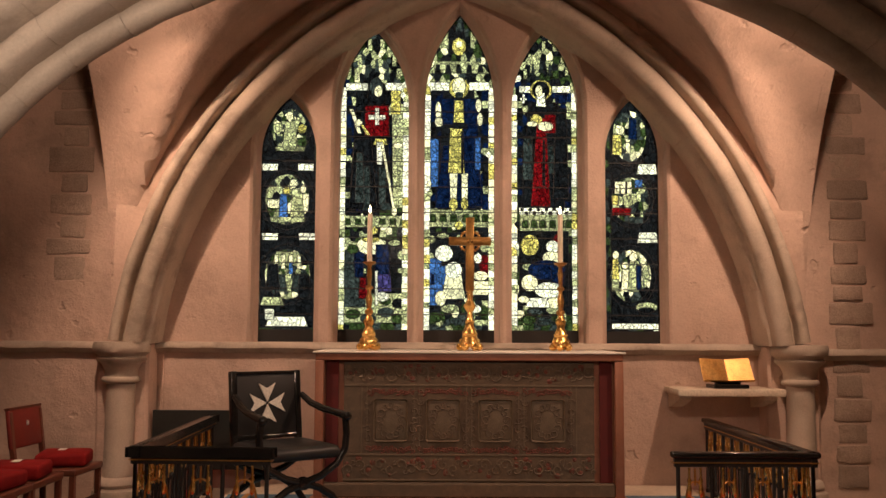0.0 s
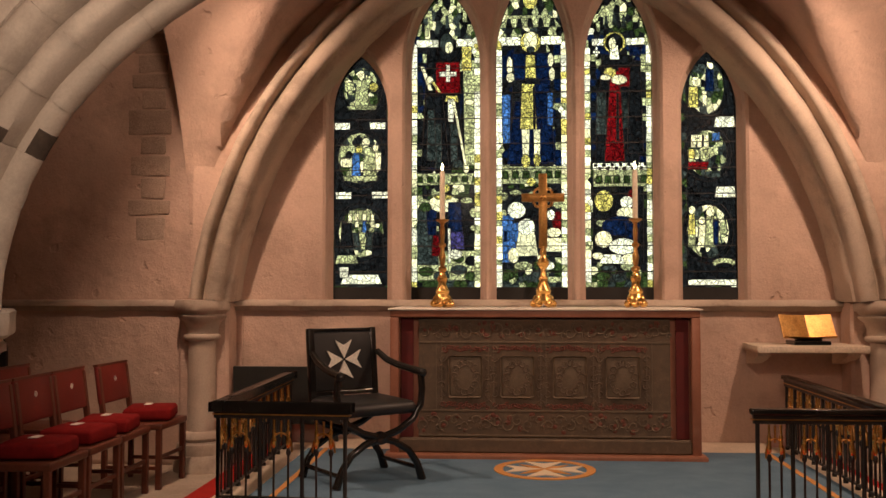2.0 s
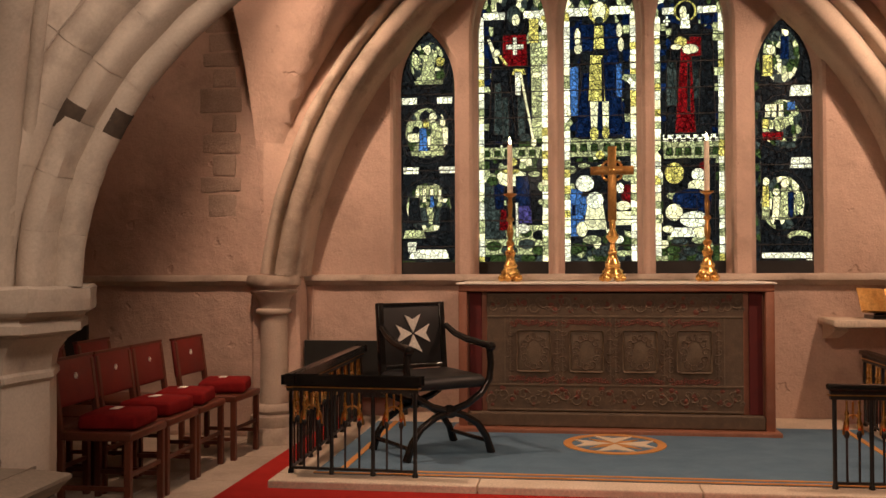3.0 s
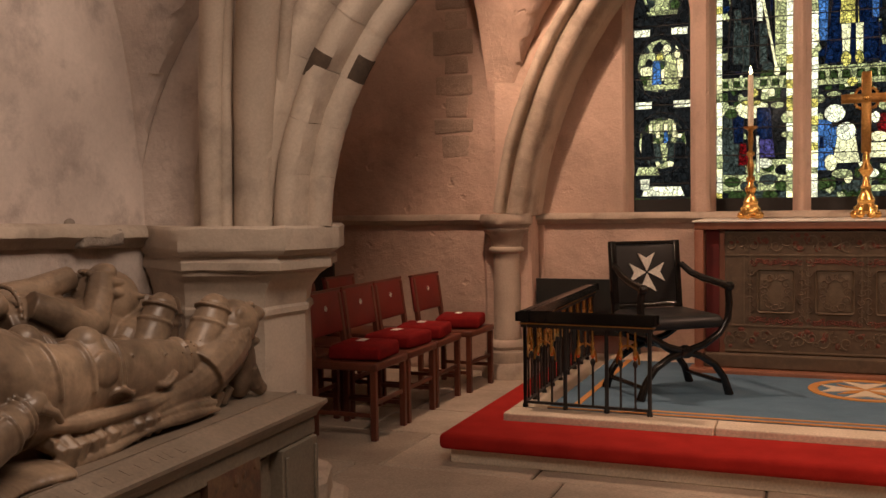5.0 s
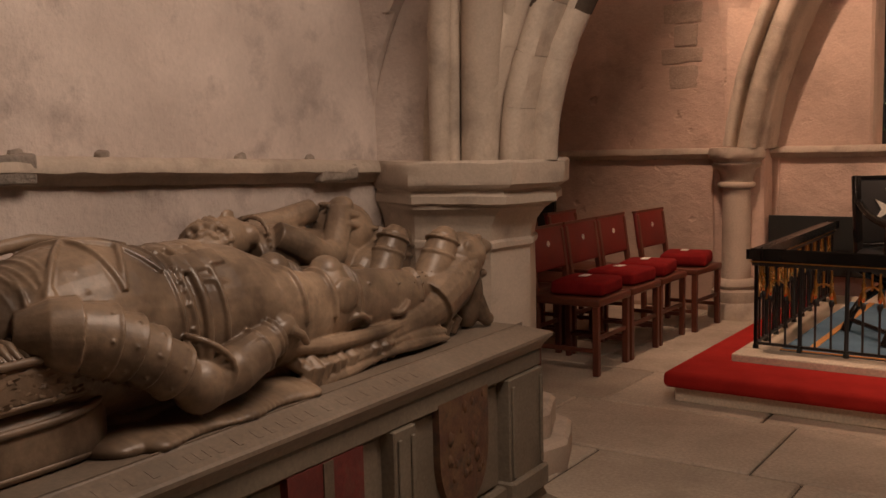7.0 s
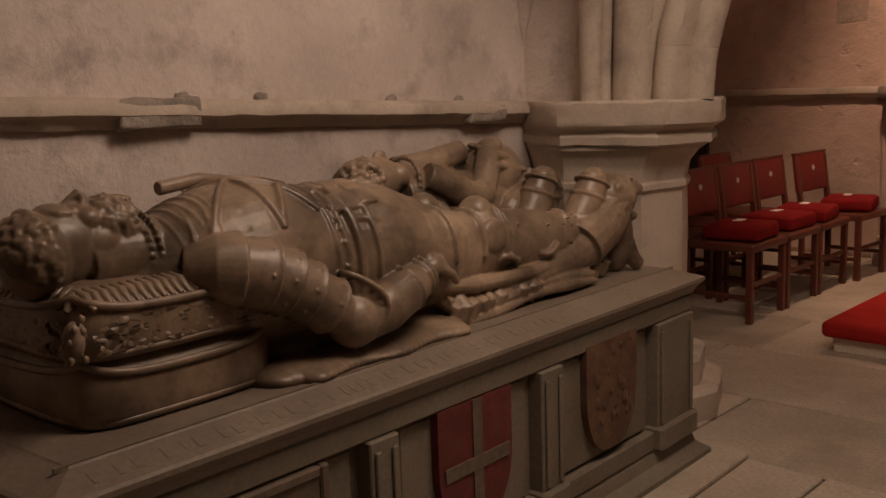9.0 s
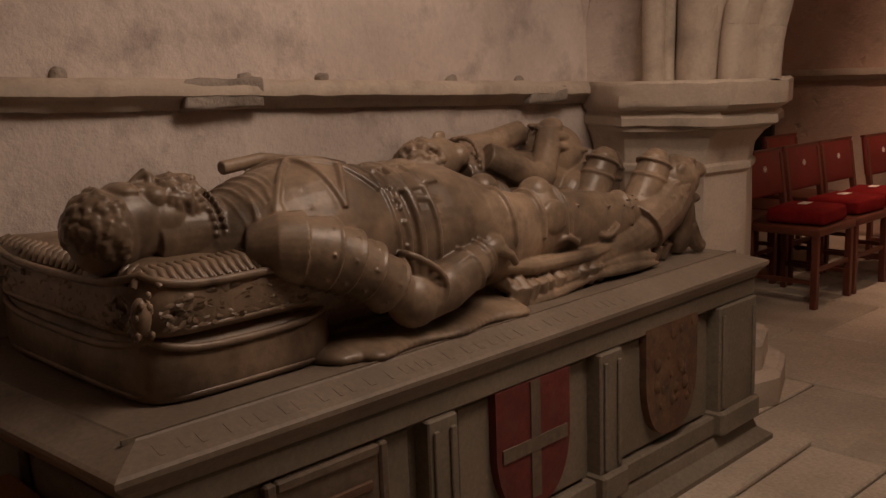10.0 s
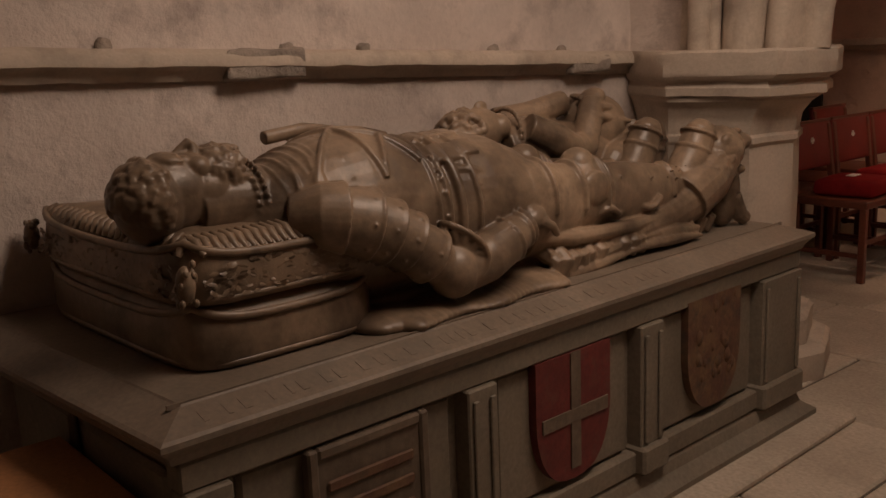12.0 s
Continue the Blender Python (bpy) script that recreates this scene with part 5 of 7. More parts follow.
            for p in ring[::3]:
                blob(bm, p - d * 0.018, (0.0042, 0.0042, 0.0042), n=0)
        # elbow cop with its standing wing
        blob(bm, P(s * 0.205, 0.985, 0.105), (0.062, 0.066, 0.066), n=3)
        for i in range(9):
            a = radians(-30 + 20 * i)
            tube(bm, [P(s * 0.205, 1.0, 0.13), P(s * (0.205 + 0.05 * math.cos(a)), 1.0 + 0.035 * math.cos(2 * a), 0.135 + 0.075 * math.sin(a))], [0.03, 0.012], 8)
        tube(bm, [P(s * (0.205 + 0.06 * math.cos(radians(a))), 1.0 + 0.04 * math.cos(radians(2 * a)), 0.135 + 0.085 * math.sin(radians(a))) for a in range(-30, 151, 15)], 0.008, 8)
        fore = [(0.207, 1.0, 0.1, 0.055), (0.212, 1.08, 0.118, 0.06), (0.205, 1.16, 0.142, 0.054), (0.19, 1.235, 0.165, 0.043)]
        tube(bm, [P(s * x, y, z) for x, y, z, r in fore], [r for x, y, z, r in fore], 36)
        for x, y, z, r in ((0.203, 1.17, 0.146, 0.055), (0.193, 1.222, 0.162, 0.047), (0.188, 1.24, 0.167, 0.047)):
            tube(bm, [P(s * x + r * math.cos(a), y - 0.3 * r * math.sin(a), z + 0.95 * r * math.sin(a)) for a in [2 * math.pi * i / 16 for i in range(17)]], 0.0065, 6)
        box(bm, -0.016, 0.016, -0.04, 0.04, -0.004, 0.006, 0.003, 1, Matrix.Translation(P(s * 0.225, 1.11, 0.178)) @ Matrix.Rotation(radians(15), 4, "X") @ Matrix.Rotation(radians(s * 20), 4, "Y"))
        blob(bm, P(s * 0.178, 1.275, 0.182), (0.042, 0.05, 0.032), (15, 0, 0))
        for j in range(4):
            tube(bm, [P(s * (0.146 + 0.022 * j), 1.285, 0.2 - 0.008 * j), P(s * (0.144 + 0.023 * j), 1.325, 0.194 - 0.012 * j), P(s * (0.142 + 0.022 * j), 1.35, 0.166 - 0.012 * j)], [0.0135, 0.012, 0.0095], 8)
        tube(bm, [P(s * 0.19, 1.26, 0.2), P(s * 0.175, 1.29, 0.222), P(s * 0.16, 1.315, 0.225)], [0.013, 0.012, 0.009], 8)
    # legs
    for s in (1, -1):
        x = s * 0.1
        loft(bm, [(1.3, x, 0.092, 0.325, 0.06), (1.38, x, 0.09, 0.315, 0.06), (1.45, x, 0.08, 0.298, 0.07), (1.5, x, 0.072, 0.29, 0.09), (1.54, x, 0.074, 0.318, 0.09), (1.58, x, 0.07, 0.298, 0.09), (1.64, x, 0.062, 0.275, 0.09), (1.74, x, 0.064, 0.268, 0.07), (1.84, x, 0.058, 0.25, 0.075), (1.92, x, 0.05, 0.232, 0.08), (1.98, x, 0.048, 0.225, 0.08)], 44, 2.1)
        blob(bm, P(x, 1.545, 0.28), (0.05, 0.045, 0.05), n=3)
        blob(bm, P(x + 0.066, 1.545, 0.22), (0.02, 0.05, 0.05))
        for y, w, t in ((1.5, 0.077, 0.296), (1.59, 0.074, 0.3), (1.61, 0.07, 0.29), (1.37, 0.094, 0.32), (1.9, 0.055, 0.243)):
            hoop(bm, y, x, w, t, 0.08, 0.007, -10, 190, 0, 18, 2.1)
        blob(bm, P(x, 1.985, 0.14), (0.052, 0.05, 0.07))
        tube(bm, [P(x, 1.97, 0.13), P(x, 2.01, 0.19), P(x + 0.005, 2.045, 0.255), P(x + 0.008, 2.085, 0.325), P(x + 0.008, 2.1, 0.345)], [0.058, 0.06, 0.055, 0.047, 0.03], 40)
        for k in range(2):
            c = Vector(P(x + 0.006, 2.05 + 0.025 * k, 0.265 + 0.046 * k))
            tube(bm, [c + Vector((0.053 * math.cos(a), 0.048 * math.sin(a), -0.026 * math.sin(a))) for a in [2 * math.pi * i / 14 for i in range(15)]], 0.0065, 6)
        for i in range(14):
            blob(bm, P(x + 0.06 + rnd.uniform(-0.01, 0.008), rnd.uniform(1.6, 1.95), rnd.uniform(0.2, 0.24)), (0.005, 0.005, 0.005), n=0)
    # sword along the near side
    tube(bm, [P(0.15, 1.3, 0.125), P(0.17, 1.45, 0.1), P(0.165, 1.7, 0.09), P(0.15, 1.88, 0.1)], [0.02, 0.022, 0.02, 0.016], 10)
    # hound stretched along the legs, its head by the feet
    tube(bm, [P(0.1, 1.38, 0.05), P(0.12, 1.52, 0.06), P(0.125, 1.7, 0.065), P(0.12, 1.88, 0.08), P(0.115, 2.02, 0.12)], [0.04, 0.05, 0.055, 0.06, 0.075], 16)
    for i in range(30):  # crumpled mantle spread under the beast
        y = 1.37 + 0.024 * i
        out = 0.185 - 0.05 * i / 30 + 0.012 * math.sin(5.1 * i * 0.6) + rnd.uniform(-0.01, 0.01)
        tube(bm, [P(0.03, y, 0.1 + rnd.uniform(-0.012, 0.012)), P(out * 0.7, y + rnd.uniform(-0.015, 0.015), 0.085 + rnd.uniform(-0.02, 0.02)), P(out, y + rnd.uniform(-0.02, 0.02), 0.045), P(out - 0.012, y, 0.01)], [0.025, 0.022, 0.022, 0.018], 8)
    tube(bm, [P(0.115, 1.98, 0.12), P(0.118, 2.08, 0.17), P(0.12, 2.14, 0.22)], [0.09, 0.09, 0.08], 16)
    blob(bm, P(0.12, 2.155, 0.255), (0.085, 0.08, 0.08), n=3)
    blob(bm, P(0.125, 2.225, 0.275), (0.062, 0.06, 0.036))
    blob(bm, P(0.125, 2.215, 0.185), (0.05, 0.05, 0.022))
    blob(bm, P(0.12, 2.18, 0.12), (0.06, 0.055, 0.12), n=3)
    blob(bm, P(0.125, 2.275, 0.285), (0.026, 0.018, 0.014))
    for s in (-1, 1):
        blob(bm, P(0.12 + s * 0.035, 2.2, 0.312), (0.018, 0.016, 0.012))
        blob(bm, P(0.12 + s * 0.055, 2.13, 0.285), (0.016, 0.03, 0.03))
        tube(bm, [P(0.12 + s * 0.035, 2.19, 0.1), P(0.125 + s * 0.04, 2.215, 0.04), P(0.13 + s * 0.04, 2.24, 0.02)], [0.03, 0.027, 0.024], 10)
    for i in range(60):
        a, b = rnd.uniform(0, 6.28), rnd.uniform(-0.06, 0.05)
        blob(bm, P(0.12 + 0.068 * math.cos(a), 2.11 + b, 0.21 + b * 0.6 + 0.068 * math.sin(a)), [rnd.uniform(0.013, 0.021)] * 3, n=0)
    # cloth folds and a chain over the hound's back
    for i in range(6):
        ph = rnd.uniform(0, 6)
        tube(bm, [P(0.11 + 0.014 * i + 0.012 * math.sin(ph + 3 * t), 1.36 + 0.62 * t, 0.125 - 0.022 * i + 0.014 * math.sin(ph * 2 + 5 * t)) for t in [j / 12 for j in range(13)]], [0.013 + 0.006 * math.sin(j + i) for j in range(13)], 8)
    for i in range(46):
        t = i / 46
        blob(bm, P(0.155 + 0.02 * math.sin(t * 9), 1.56 + 0.26 * t, 0.145 + 0.012 * math.sin(t * 14)), (0.012, 0.009, 0.011), n=0)
    for v in bm.verts:  # lengthens the legs and the beast at the feet
        if v.co.y > 1.42:
            v.co.y += (v.co.y - 1.42) * 0.12
    carved("recumbent_effigy", bm, 0.0036, "carved brown alabaster figure in armour lying on the tomb", "statue", ALABASTER)


main_effigy()


def side_effigy():
    """The smaller figure by the wall, half covered by its cloak."""
    bm = bmesh.new()
    P = lambda dx, y, dz: (-2.26 + dx, y, EZ + dz)
    rnd = random.Random(21)
    box(bm, -2.44, -2.14, 1.36, 2.3, EZ, EZ + 0.16, 0.03, 2)
    blob(bm, P(0, 1.55, 0.36), (0.07, 0.092, 0.07), n=3)
    blob(bm, P(0.01, 1.47, 0.33), (0.072, 0.07, 0.075), n=3)
    blob(bm, P(0.0, 1.565, 0.435), (0.012, 0.026, 0.016), n=2)
    blob(bm, P(0.03, 1.605, 0.37), (0.045, 0.04, 0.042))
    for i in range(90):
        a, b = rnd.uniform(-0.4, 3.5), rnd.uniform(-0.1, 1.4)
        blob(bm, P(0.075 * math.cos(a) * math.cos(b), 1.5 - 0.1 * math.sin(b), 0.345 + 0.08 * math.sin(a) * math.cos(b)), [rnd.uniform(0.011, 0.017)] * 3, n=0)
    for i in range(28):
        a = 2 * math.pi * i / 28
        blob(bm, P(0.08 * math.cos(a), 1.655 + 0.015 * math.sin(a), 0.335 + 0.085 * math.sin(a)), (0.011, 0.01, 0.011), n=0)
    tube(bm, [P(0, 1.62, 0.29), P(0, 1.72, 0.28), P(0, 1.86, 0.25), P(0, 2.05, 0.23)], [0.085, 0.115, 0.12, 0.12], 20)
    # folded arm, its hand lifted over the cloak
    tube(bm, [P(0.07, 1.69, 0.36), P(0.105, 1.78, 0.315), P(0.11, 1.87, 0.275), P(0.1, 1.93, 0.29), P(0.075, 1.99, 0.36), P(0.05, 2.03, 0.42)], [0.05, 0.056, 0.052, 0.05, 0.044, 0.036], 20)
    tube(bm, [P(-0.07, 1.7, 0.37), P(-0.045, 1.83, 0.385), P(-0.02, 1.97, 0.42)], [0.05, 0.046, 0.04], 18)
    blob(bm, P(0.04, 2.05, 0.43), (0.045, 0.045, 0.032), (20, 0, 0), 3)
    blob(bm, P(0.0, 2.09, 0.33), (0.115, 0.13, 0.11), (12, 8, 0), 4)
    tube(bm, [P(0.11, 1.96, 0.13), P(0.12, 2.06, 0.22), P(0.11, 2.15, 0.26), P(0.1, 2.22, 0.2)], [0.05, 0.06, 0.058, 0.045], 18)
    for k in range(5):  # broad folds of the cloak
        a = 0.42 * k - 0.5
        tube(bm, [P(0.112 * math.sin(a) + 0.01 * math.sin(2.1 * k + i), 1.99 + 0.035 * i, 0.335 + 0.105 * math.cos(a) - 0.006 * i) for i in range(6)], [0.008, 0.013, 0.016, 0.015, 0.012, 0.008], 8)
    # shod foot standing on the lid
    for dx, y in ((0.13, 2.22), (0.02, 2.24)):
        tube(bm, [P(dx, y - 0.06, 0.08), P(dx, y, 0.18), P(dx + 0.005, y + 0.035, 0.29), P(dx + 0.005, y + 0.05, 0.335)], [0.055, 0.056, 0.05, 0.032], 18)
        for k in range(2):
            tube(bm, [Vector(P(dx + 0.004, y + 0.02 + 0.012 * k, 0.245 + 0.035 * k)) + Vector((0.053 * math.cos(a), 0.053 * math.sin(a), -0.01 * math.sin(a))) for a in [2 * math.pi * i / 14 for i in range(15)]], 0.006, 6)
    carved("crouching_effigy", bm, 0.0045, "small carved alabaster figure behind the armoured one", "statue", ALABASTER)


side_effigy()


def pillow(name, x0, x1, y0, y1, z0, z1, sag, label, lower):
    """A carved stone cushion with piped edges and corner tassels."""
    pw = thing(name, label, "stone cushion", "carved cushions")
    pw.matrix_world = TURN
    bm = bmesh.new()
    n = 18
    rings = []
    levels = ((0.96, 0.0), (0.985, 0.05), (1.0, 0.2), (1.0, 0.5), (0.985, 0.68), (0.95, 0.82), (0.85, 0.94), (0.65, 1.04), (0.4, 1.09), (0.2, 1.1), (0.0, 1.1))
    cx, cy, hx, hy = (x0 + x1) / 2, (y0 + y1) / 2, (x1 - x0) / 2, (y1 - y0) / 2
    for k, f in levels:
        ring = []
        for i in range(4 * n):
            s, t = divmod(i, n)
            u = -1 + 2 * t / n
            px, py = ((u, -1), (1, u), (-u, 1), (-1, -u))[s]
            r = 1 / (abs(px) ** 6 + abs(py) ** 6) ** (1 / 6) * max(abs(px), abs(py))
            bulge = 1 + 0.02 * min(abs(px), abs(py)) ** 4
            z = z0 + (z1 - z0) * f
            if f > 0.5:
                z += 0.03 * (abs(px * k) ** 3 * abs(py * k) ** 3) - sag * math.exp(-((px * k + 0.1) / 0.34) ** 2) * (f - 0.5) * 1.6
            ring.append(Vector((cx + hx * px * r * max(k, 0.01) * bulge, cy + hy * py * r * max(k, 0.01) * bulge, z)))
        rings.append(ring)
    skin(bm, rings)
    body = part("stuffing", bm, ALABASTER, pw, "carved stone cushion body", smooth=60)
    for f, k, r in ((0.7, 0.995, 0.009), (0.1, 0.985, 0.006)):
        bm = bmesh.new()
        pts = []
        for i in range(4 * n + 1):
            s, t = divmod(i % (4 * n), n)
            u = -1 + 2 * t / n
            px, py = ((u, -1), (1, u), (-u, 1), (-1, -u))[s]
            rr = 1 / (abs(px) ** 6 + abs(py) ** 6) ** (1 / 6) * max(abs(px), abs(py))
            z = z0 + (z1 - z0) * f + (0.03 * abs(px * py) ** 3 if f > 0.5 else 0)
            pts.append((cx + hx * px * rr * k, cy + hy * py * rr * k, z))
        tube(bm, pts, r, 8)
        part("piping", bm, ALABASTER, body, "raised piping", smooth=60)
    if not lower:
        rnd = random.Random(4)
        for k in range(24):  # twisted border on top
            e = k / 24
            for (xa, ya, xb, yb) in ((x1 - 0.06, y0 + 0.02 + (y1 - y0 - 0.04) * e, x1 - 0.012, y0 + 0.02 + (y1 - y0 - 0.04) * (e + 0.03)), (x0 + 0.03 + (x1 - x0 - 0.06) * e, y0 + 0.05, x0 + 0.03 + (x1 - x0 - 0.06) * (e + 0.02), y0 + 0.012)):
                if k == 0:
                    continue
                bm = bmesh.new()
                tube(bm, [(xa, ya, z1 - 0.002), ((xa + xb) / 2, (ya + yb) / 2, z1 - 0.012), (xb, yb, z1 - 0.036)], [0.006, 0.012, 0.006], 8)
                part("cable_strand", bm, ALABASTER, body, smooth=60)
        bm = bmesh.new()
        for k in range(330):  # carved foliage on the sides
            e = rnd.random()
            z = z0 + (z1 - z0) * rnd.uniform(0.12, 0.62)
            if rnd.random() < 0.55:
                p, d = (x1 - 0.001, y0 + 0.04 + (y1 - y0 - 0.08) * e, z), (0.09, 1.5, 0.7)
            else:
                p, d = (x0 + 0.04 + (x1 - x0 - 0.08) * e, y0 + 0.001, z), (1.5, 0.09, 0.7)
            blob(bm, p, [c * rnd.uniform(0.006, 0.01) for c in d], (rnd.uniform(-40, 40), rnd.uniform(-40, 40), rnd.uniform(-15, 15)), 0)
        tagged(part("foliage_relief", bm, ALABASTER, body, "carved foliage relief", smooth=60), kind="stuff")
        for px, py in ((x1, y0), (x1, y1), (x0, y0), (x0, y1)):
            bm = bmesh.new()
            blob(bm, (px, py, (z0 + z1) / 2 - 0.01), (0.019, 0.019, 0.036), n=2)
            for i in range(24):
                a, b = rnd.uniform(0, 6.28), rnd.uniform(-1, 1)
                blob(bm, (px + 0.017 * math.cos(a), py + 0.017 * math.sin(a), (z0 + z1) / 2 - 0.01 + 0.04 * b), (0.0065, 0.0065, 0.009), n=0)
            part("tassel", bm, ALABASTER, pw, "carved stone tassel", smooth=60)


pillow("stone_cushion", -2.61, -1.82, 0.335, 0.815, 0.69, 0.838, 0.0, "large carved stone cushion lying on the tomb lid", True)
pillow("stone_cushion", -2.61, -1.815, 0.33, 0.815, 0.825, 0.965, 0.04, "carved stone cushion with tassels under the head", False)


def bench():
    bn = thing("wooden_stand", "low orange-brown wooden stand at the end of the tomb", "stand", at=(-2.02, -0.08, 0.0), turn=0)
    part("top", boxed(-0.22, 0.24, -0.3, 0.27, 0.47, 0.5, 0.006, 2), BENCHWOOD, bn)
    for x in (-0.19, 0.21):
        for y in (-0.27, 0.24):
            part("leg", boxed(x - 0.02, x + 0.02, y - 0.02, y + 0.02, 0, 0.47, 0.003), BENCHWOOD, bn)
    part("side", boxed(-0.2, 0.22, 0.235, 0.25, 0.38, 0.47), BENCHWOOD, bn)


bench()


# ---------- stained glass ----------
GLASS = {
    "white": glass_mat("white glass", (1.0, 1.0, 0.86), 0.5, 0.5),
    "pale": glass_mat("pale green glass", (0.62, 0.66, 0.38), 0.15, 0.25),
    "yellow": glass_mat("yellow glass", (0.85, 0.75, 0.22), 0.15),
    "blue": glass_mat("blue glass", (0.006, 0.02, 0.085), 0.1),
    "light_blue": glass_mat("light blue glass", (0.07, 0.2, 0.6), 0.2),
    "red": glass_mat("red glass", (0.22, 0.006, 0.01), 0.1),
    "dark": glass_mat("dark smoky glass", (0.012, 0.014, 0.018), 0.2),
    "grey": glass_mat("grey blue glass", (0.045, 0.06, 0.062), 0.2),
    "green": glass_mat("green glass", (0.05, 0.085, 0.03), 0.15),
    "purple": glass_mat("violet glass", (0.07, 0.06, 0.24), 0.15),
    "flesh": glass_mat("cream glass", (0.92, 0.88, 0.6), 0.6, 0.6),
}


def clip_poly(poly, px, pz, nx, nz):
    """Keeps the part of poly where (p - point) . n <= 0."""
    out = []
    for (ax, az), (bx, bz) in zip(poly, poly[1:] + poly[:1]):
        da, db = (ax - px) * nx + (az - pz) * nz, (bx - px) * nx + (bz - pz) * nz
        if da <= 0:
            out.append((ax, az))
        if (da < 0) != (db < 0) and da != db:
            t = da / (da - db)
            out.append((ax + (bx - ax) * t, az + (bz - az) * t))
    return out


def bounds(poly):
    return min(p[0] for p in poly), min(p[1] for p in poly), max(p[0] for p in poly), max(p[1] for p in poly)


def split(poly, shape):
    """The piece of a pane inside a convex shape, and the pieces left outside it."""
    rest, keep = [], poly
    for (ax, az), (bx, bz) in zip(shape, shape[1:] + shape[:1]):
        nx, nz = bz - az, ax - bx
        out = clip_poly(keep, ax, az, -nx, -nz)
        if len(out) > 2:
            rest.append(out)
        keep = clip_poly(keep, ax, az, nx, nz)
        if len(keep) < 3:
            return [], [poly]
    return keep, rest


# the drawing of the five lights: u across from a light's axis, z up, lowest shapes first
def scenes_north(oval, tall):
    tall("dark", 0.014, 1.356, -0.02, 3.123, 0.217, 0.217)
    oval("dark", -0.002, 2.914, 0.172, 0.202)
    oval("scene", -0.002, 2.914, 0.141, 0.168)
    oval("dark", -0.008, 2.361, 0.212, 0.241)
    oval("scene", -0.008, 2.361, 0.174, 0.201)
    oval("dark", 0.003, 1.774, 0.219, 0.235)
    oval("scene", 0.003, 1.774, 0.179, 0.196)
    oval("flesh", -0.004, 3.025, 0.027, 0.035)
    tall("pale", 0.006, 2.775, 0.002, 2.984, 0.06, 0.038)
    oval("yellow", 0.099, 2.923, 0.035, 0.038)
    oval("pale", -0.093, 2.927, 0.038, 0.049)
    tall("pale", 0.006, 2.744, 0.006, 2.778, 0.109, 0.12)
    oval("green", 0.101, 2.817, 0.038, 0.038)
    oval("flesh", 0.039, 2.485, 0.033, 0.038)
    tall("pale", 0.071, 2.224, 0.067, 2.444, 0.054, 0.038)
    tall("light_blue", -0.037, 2.196, -0.041, 2.402, 0.038, 0.027)
    oval("yellow", -0.015, 2.429, 0.027, 0.033)
    oval("flesh", 0.116, 2.444, 0.024, 0.033)
    tall("flesh", 0.138, 2.265, 0.136, 2.403, 0.019, 0.024)
    tall("pale", -0.002, 2.182, -0.003, 2.221, 0.13, 0.141)
    tall("flesh", -0.107, 2.291, -0.109, 2.36, 0.038, 0.038)
    tall("pale", 0.002, 1.842, 0, 1.95, 0.12, 0.087)
    tall("flesh", -0.084, 1.814, -0.086, 1.923, 0.016, 0.014)
    tall("flesh", -0.03, 1.814, -0.032, 1.923, 0.016, 0.014)
    tall("flesh", 0.03, 1.815, 0.028, 1.923, 0.016, 0.014)
    tall("flesh", 0.092, 1.815, 0.09, 1.924, 0.016, 0.014)
    tall("light_blue", 0.03, 1.774, 0.029, 1.869, 0.016, 0.014)
    tall("grey", -0.04, 1.638, -0.043, 1.773, 0.043, 0.027)
    tall("grey", 0.082, 1.639, 0.079, 1.774, 0.049, 0.027)
    tall("dark", -0.108, 1.651, -0.112, 1.854, 0.054, 0.038)
    tall("dark", 0.137, 1.585, 0.133, 1.774, 0.049, 0.038)
    tall("white", -0.149, 2.588, -0.15, 2.644, 0.06, 0.065)
    tall("white", 0.132, 2.59, 0.131, 2.646, 0.06, 0.065)
    tall("white", -0.137, 2.039, -0.138, 2.094, 0.06, 0.065)
    tall("white", 0.15, 2.041, 0.149, 2.096, 0.06, 0.065)
    tall("pale", -0.11, 1.53, -0.112, 1.597, 0.092, 0.071)
    tall("white", 0.006, 1.369, 0.004, 1.444, 0.163, 0.136)
    tall("white", -0.13, 1.422, -0.131, 1.503, 0.033, 0.038)


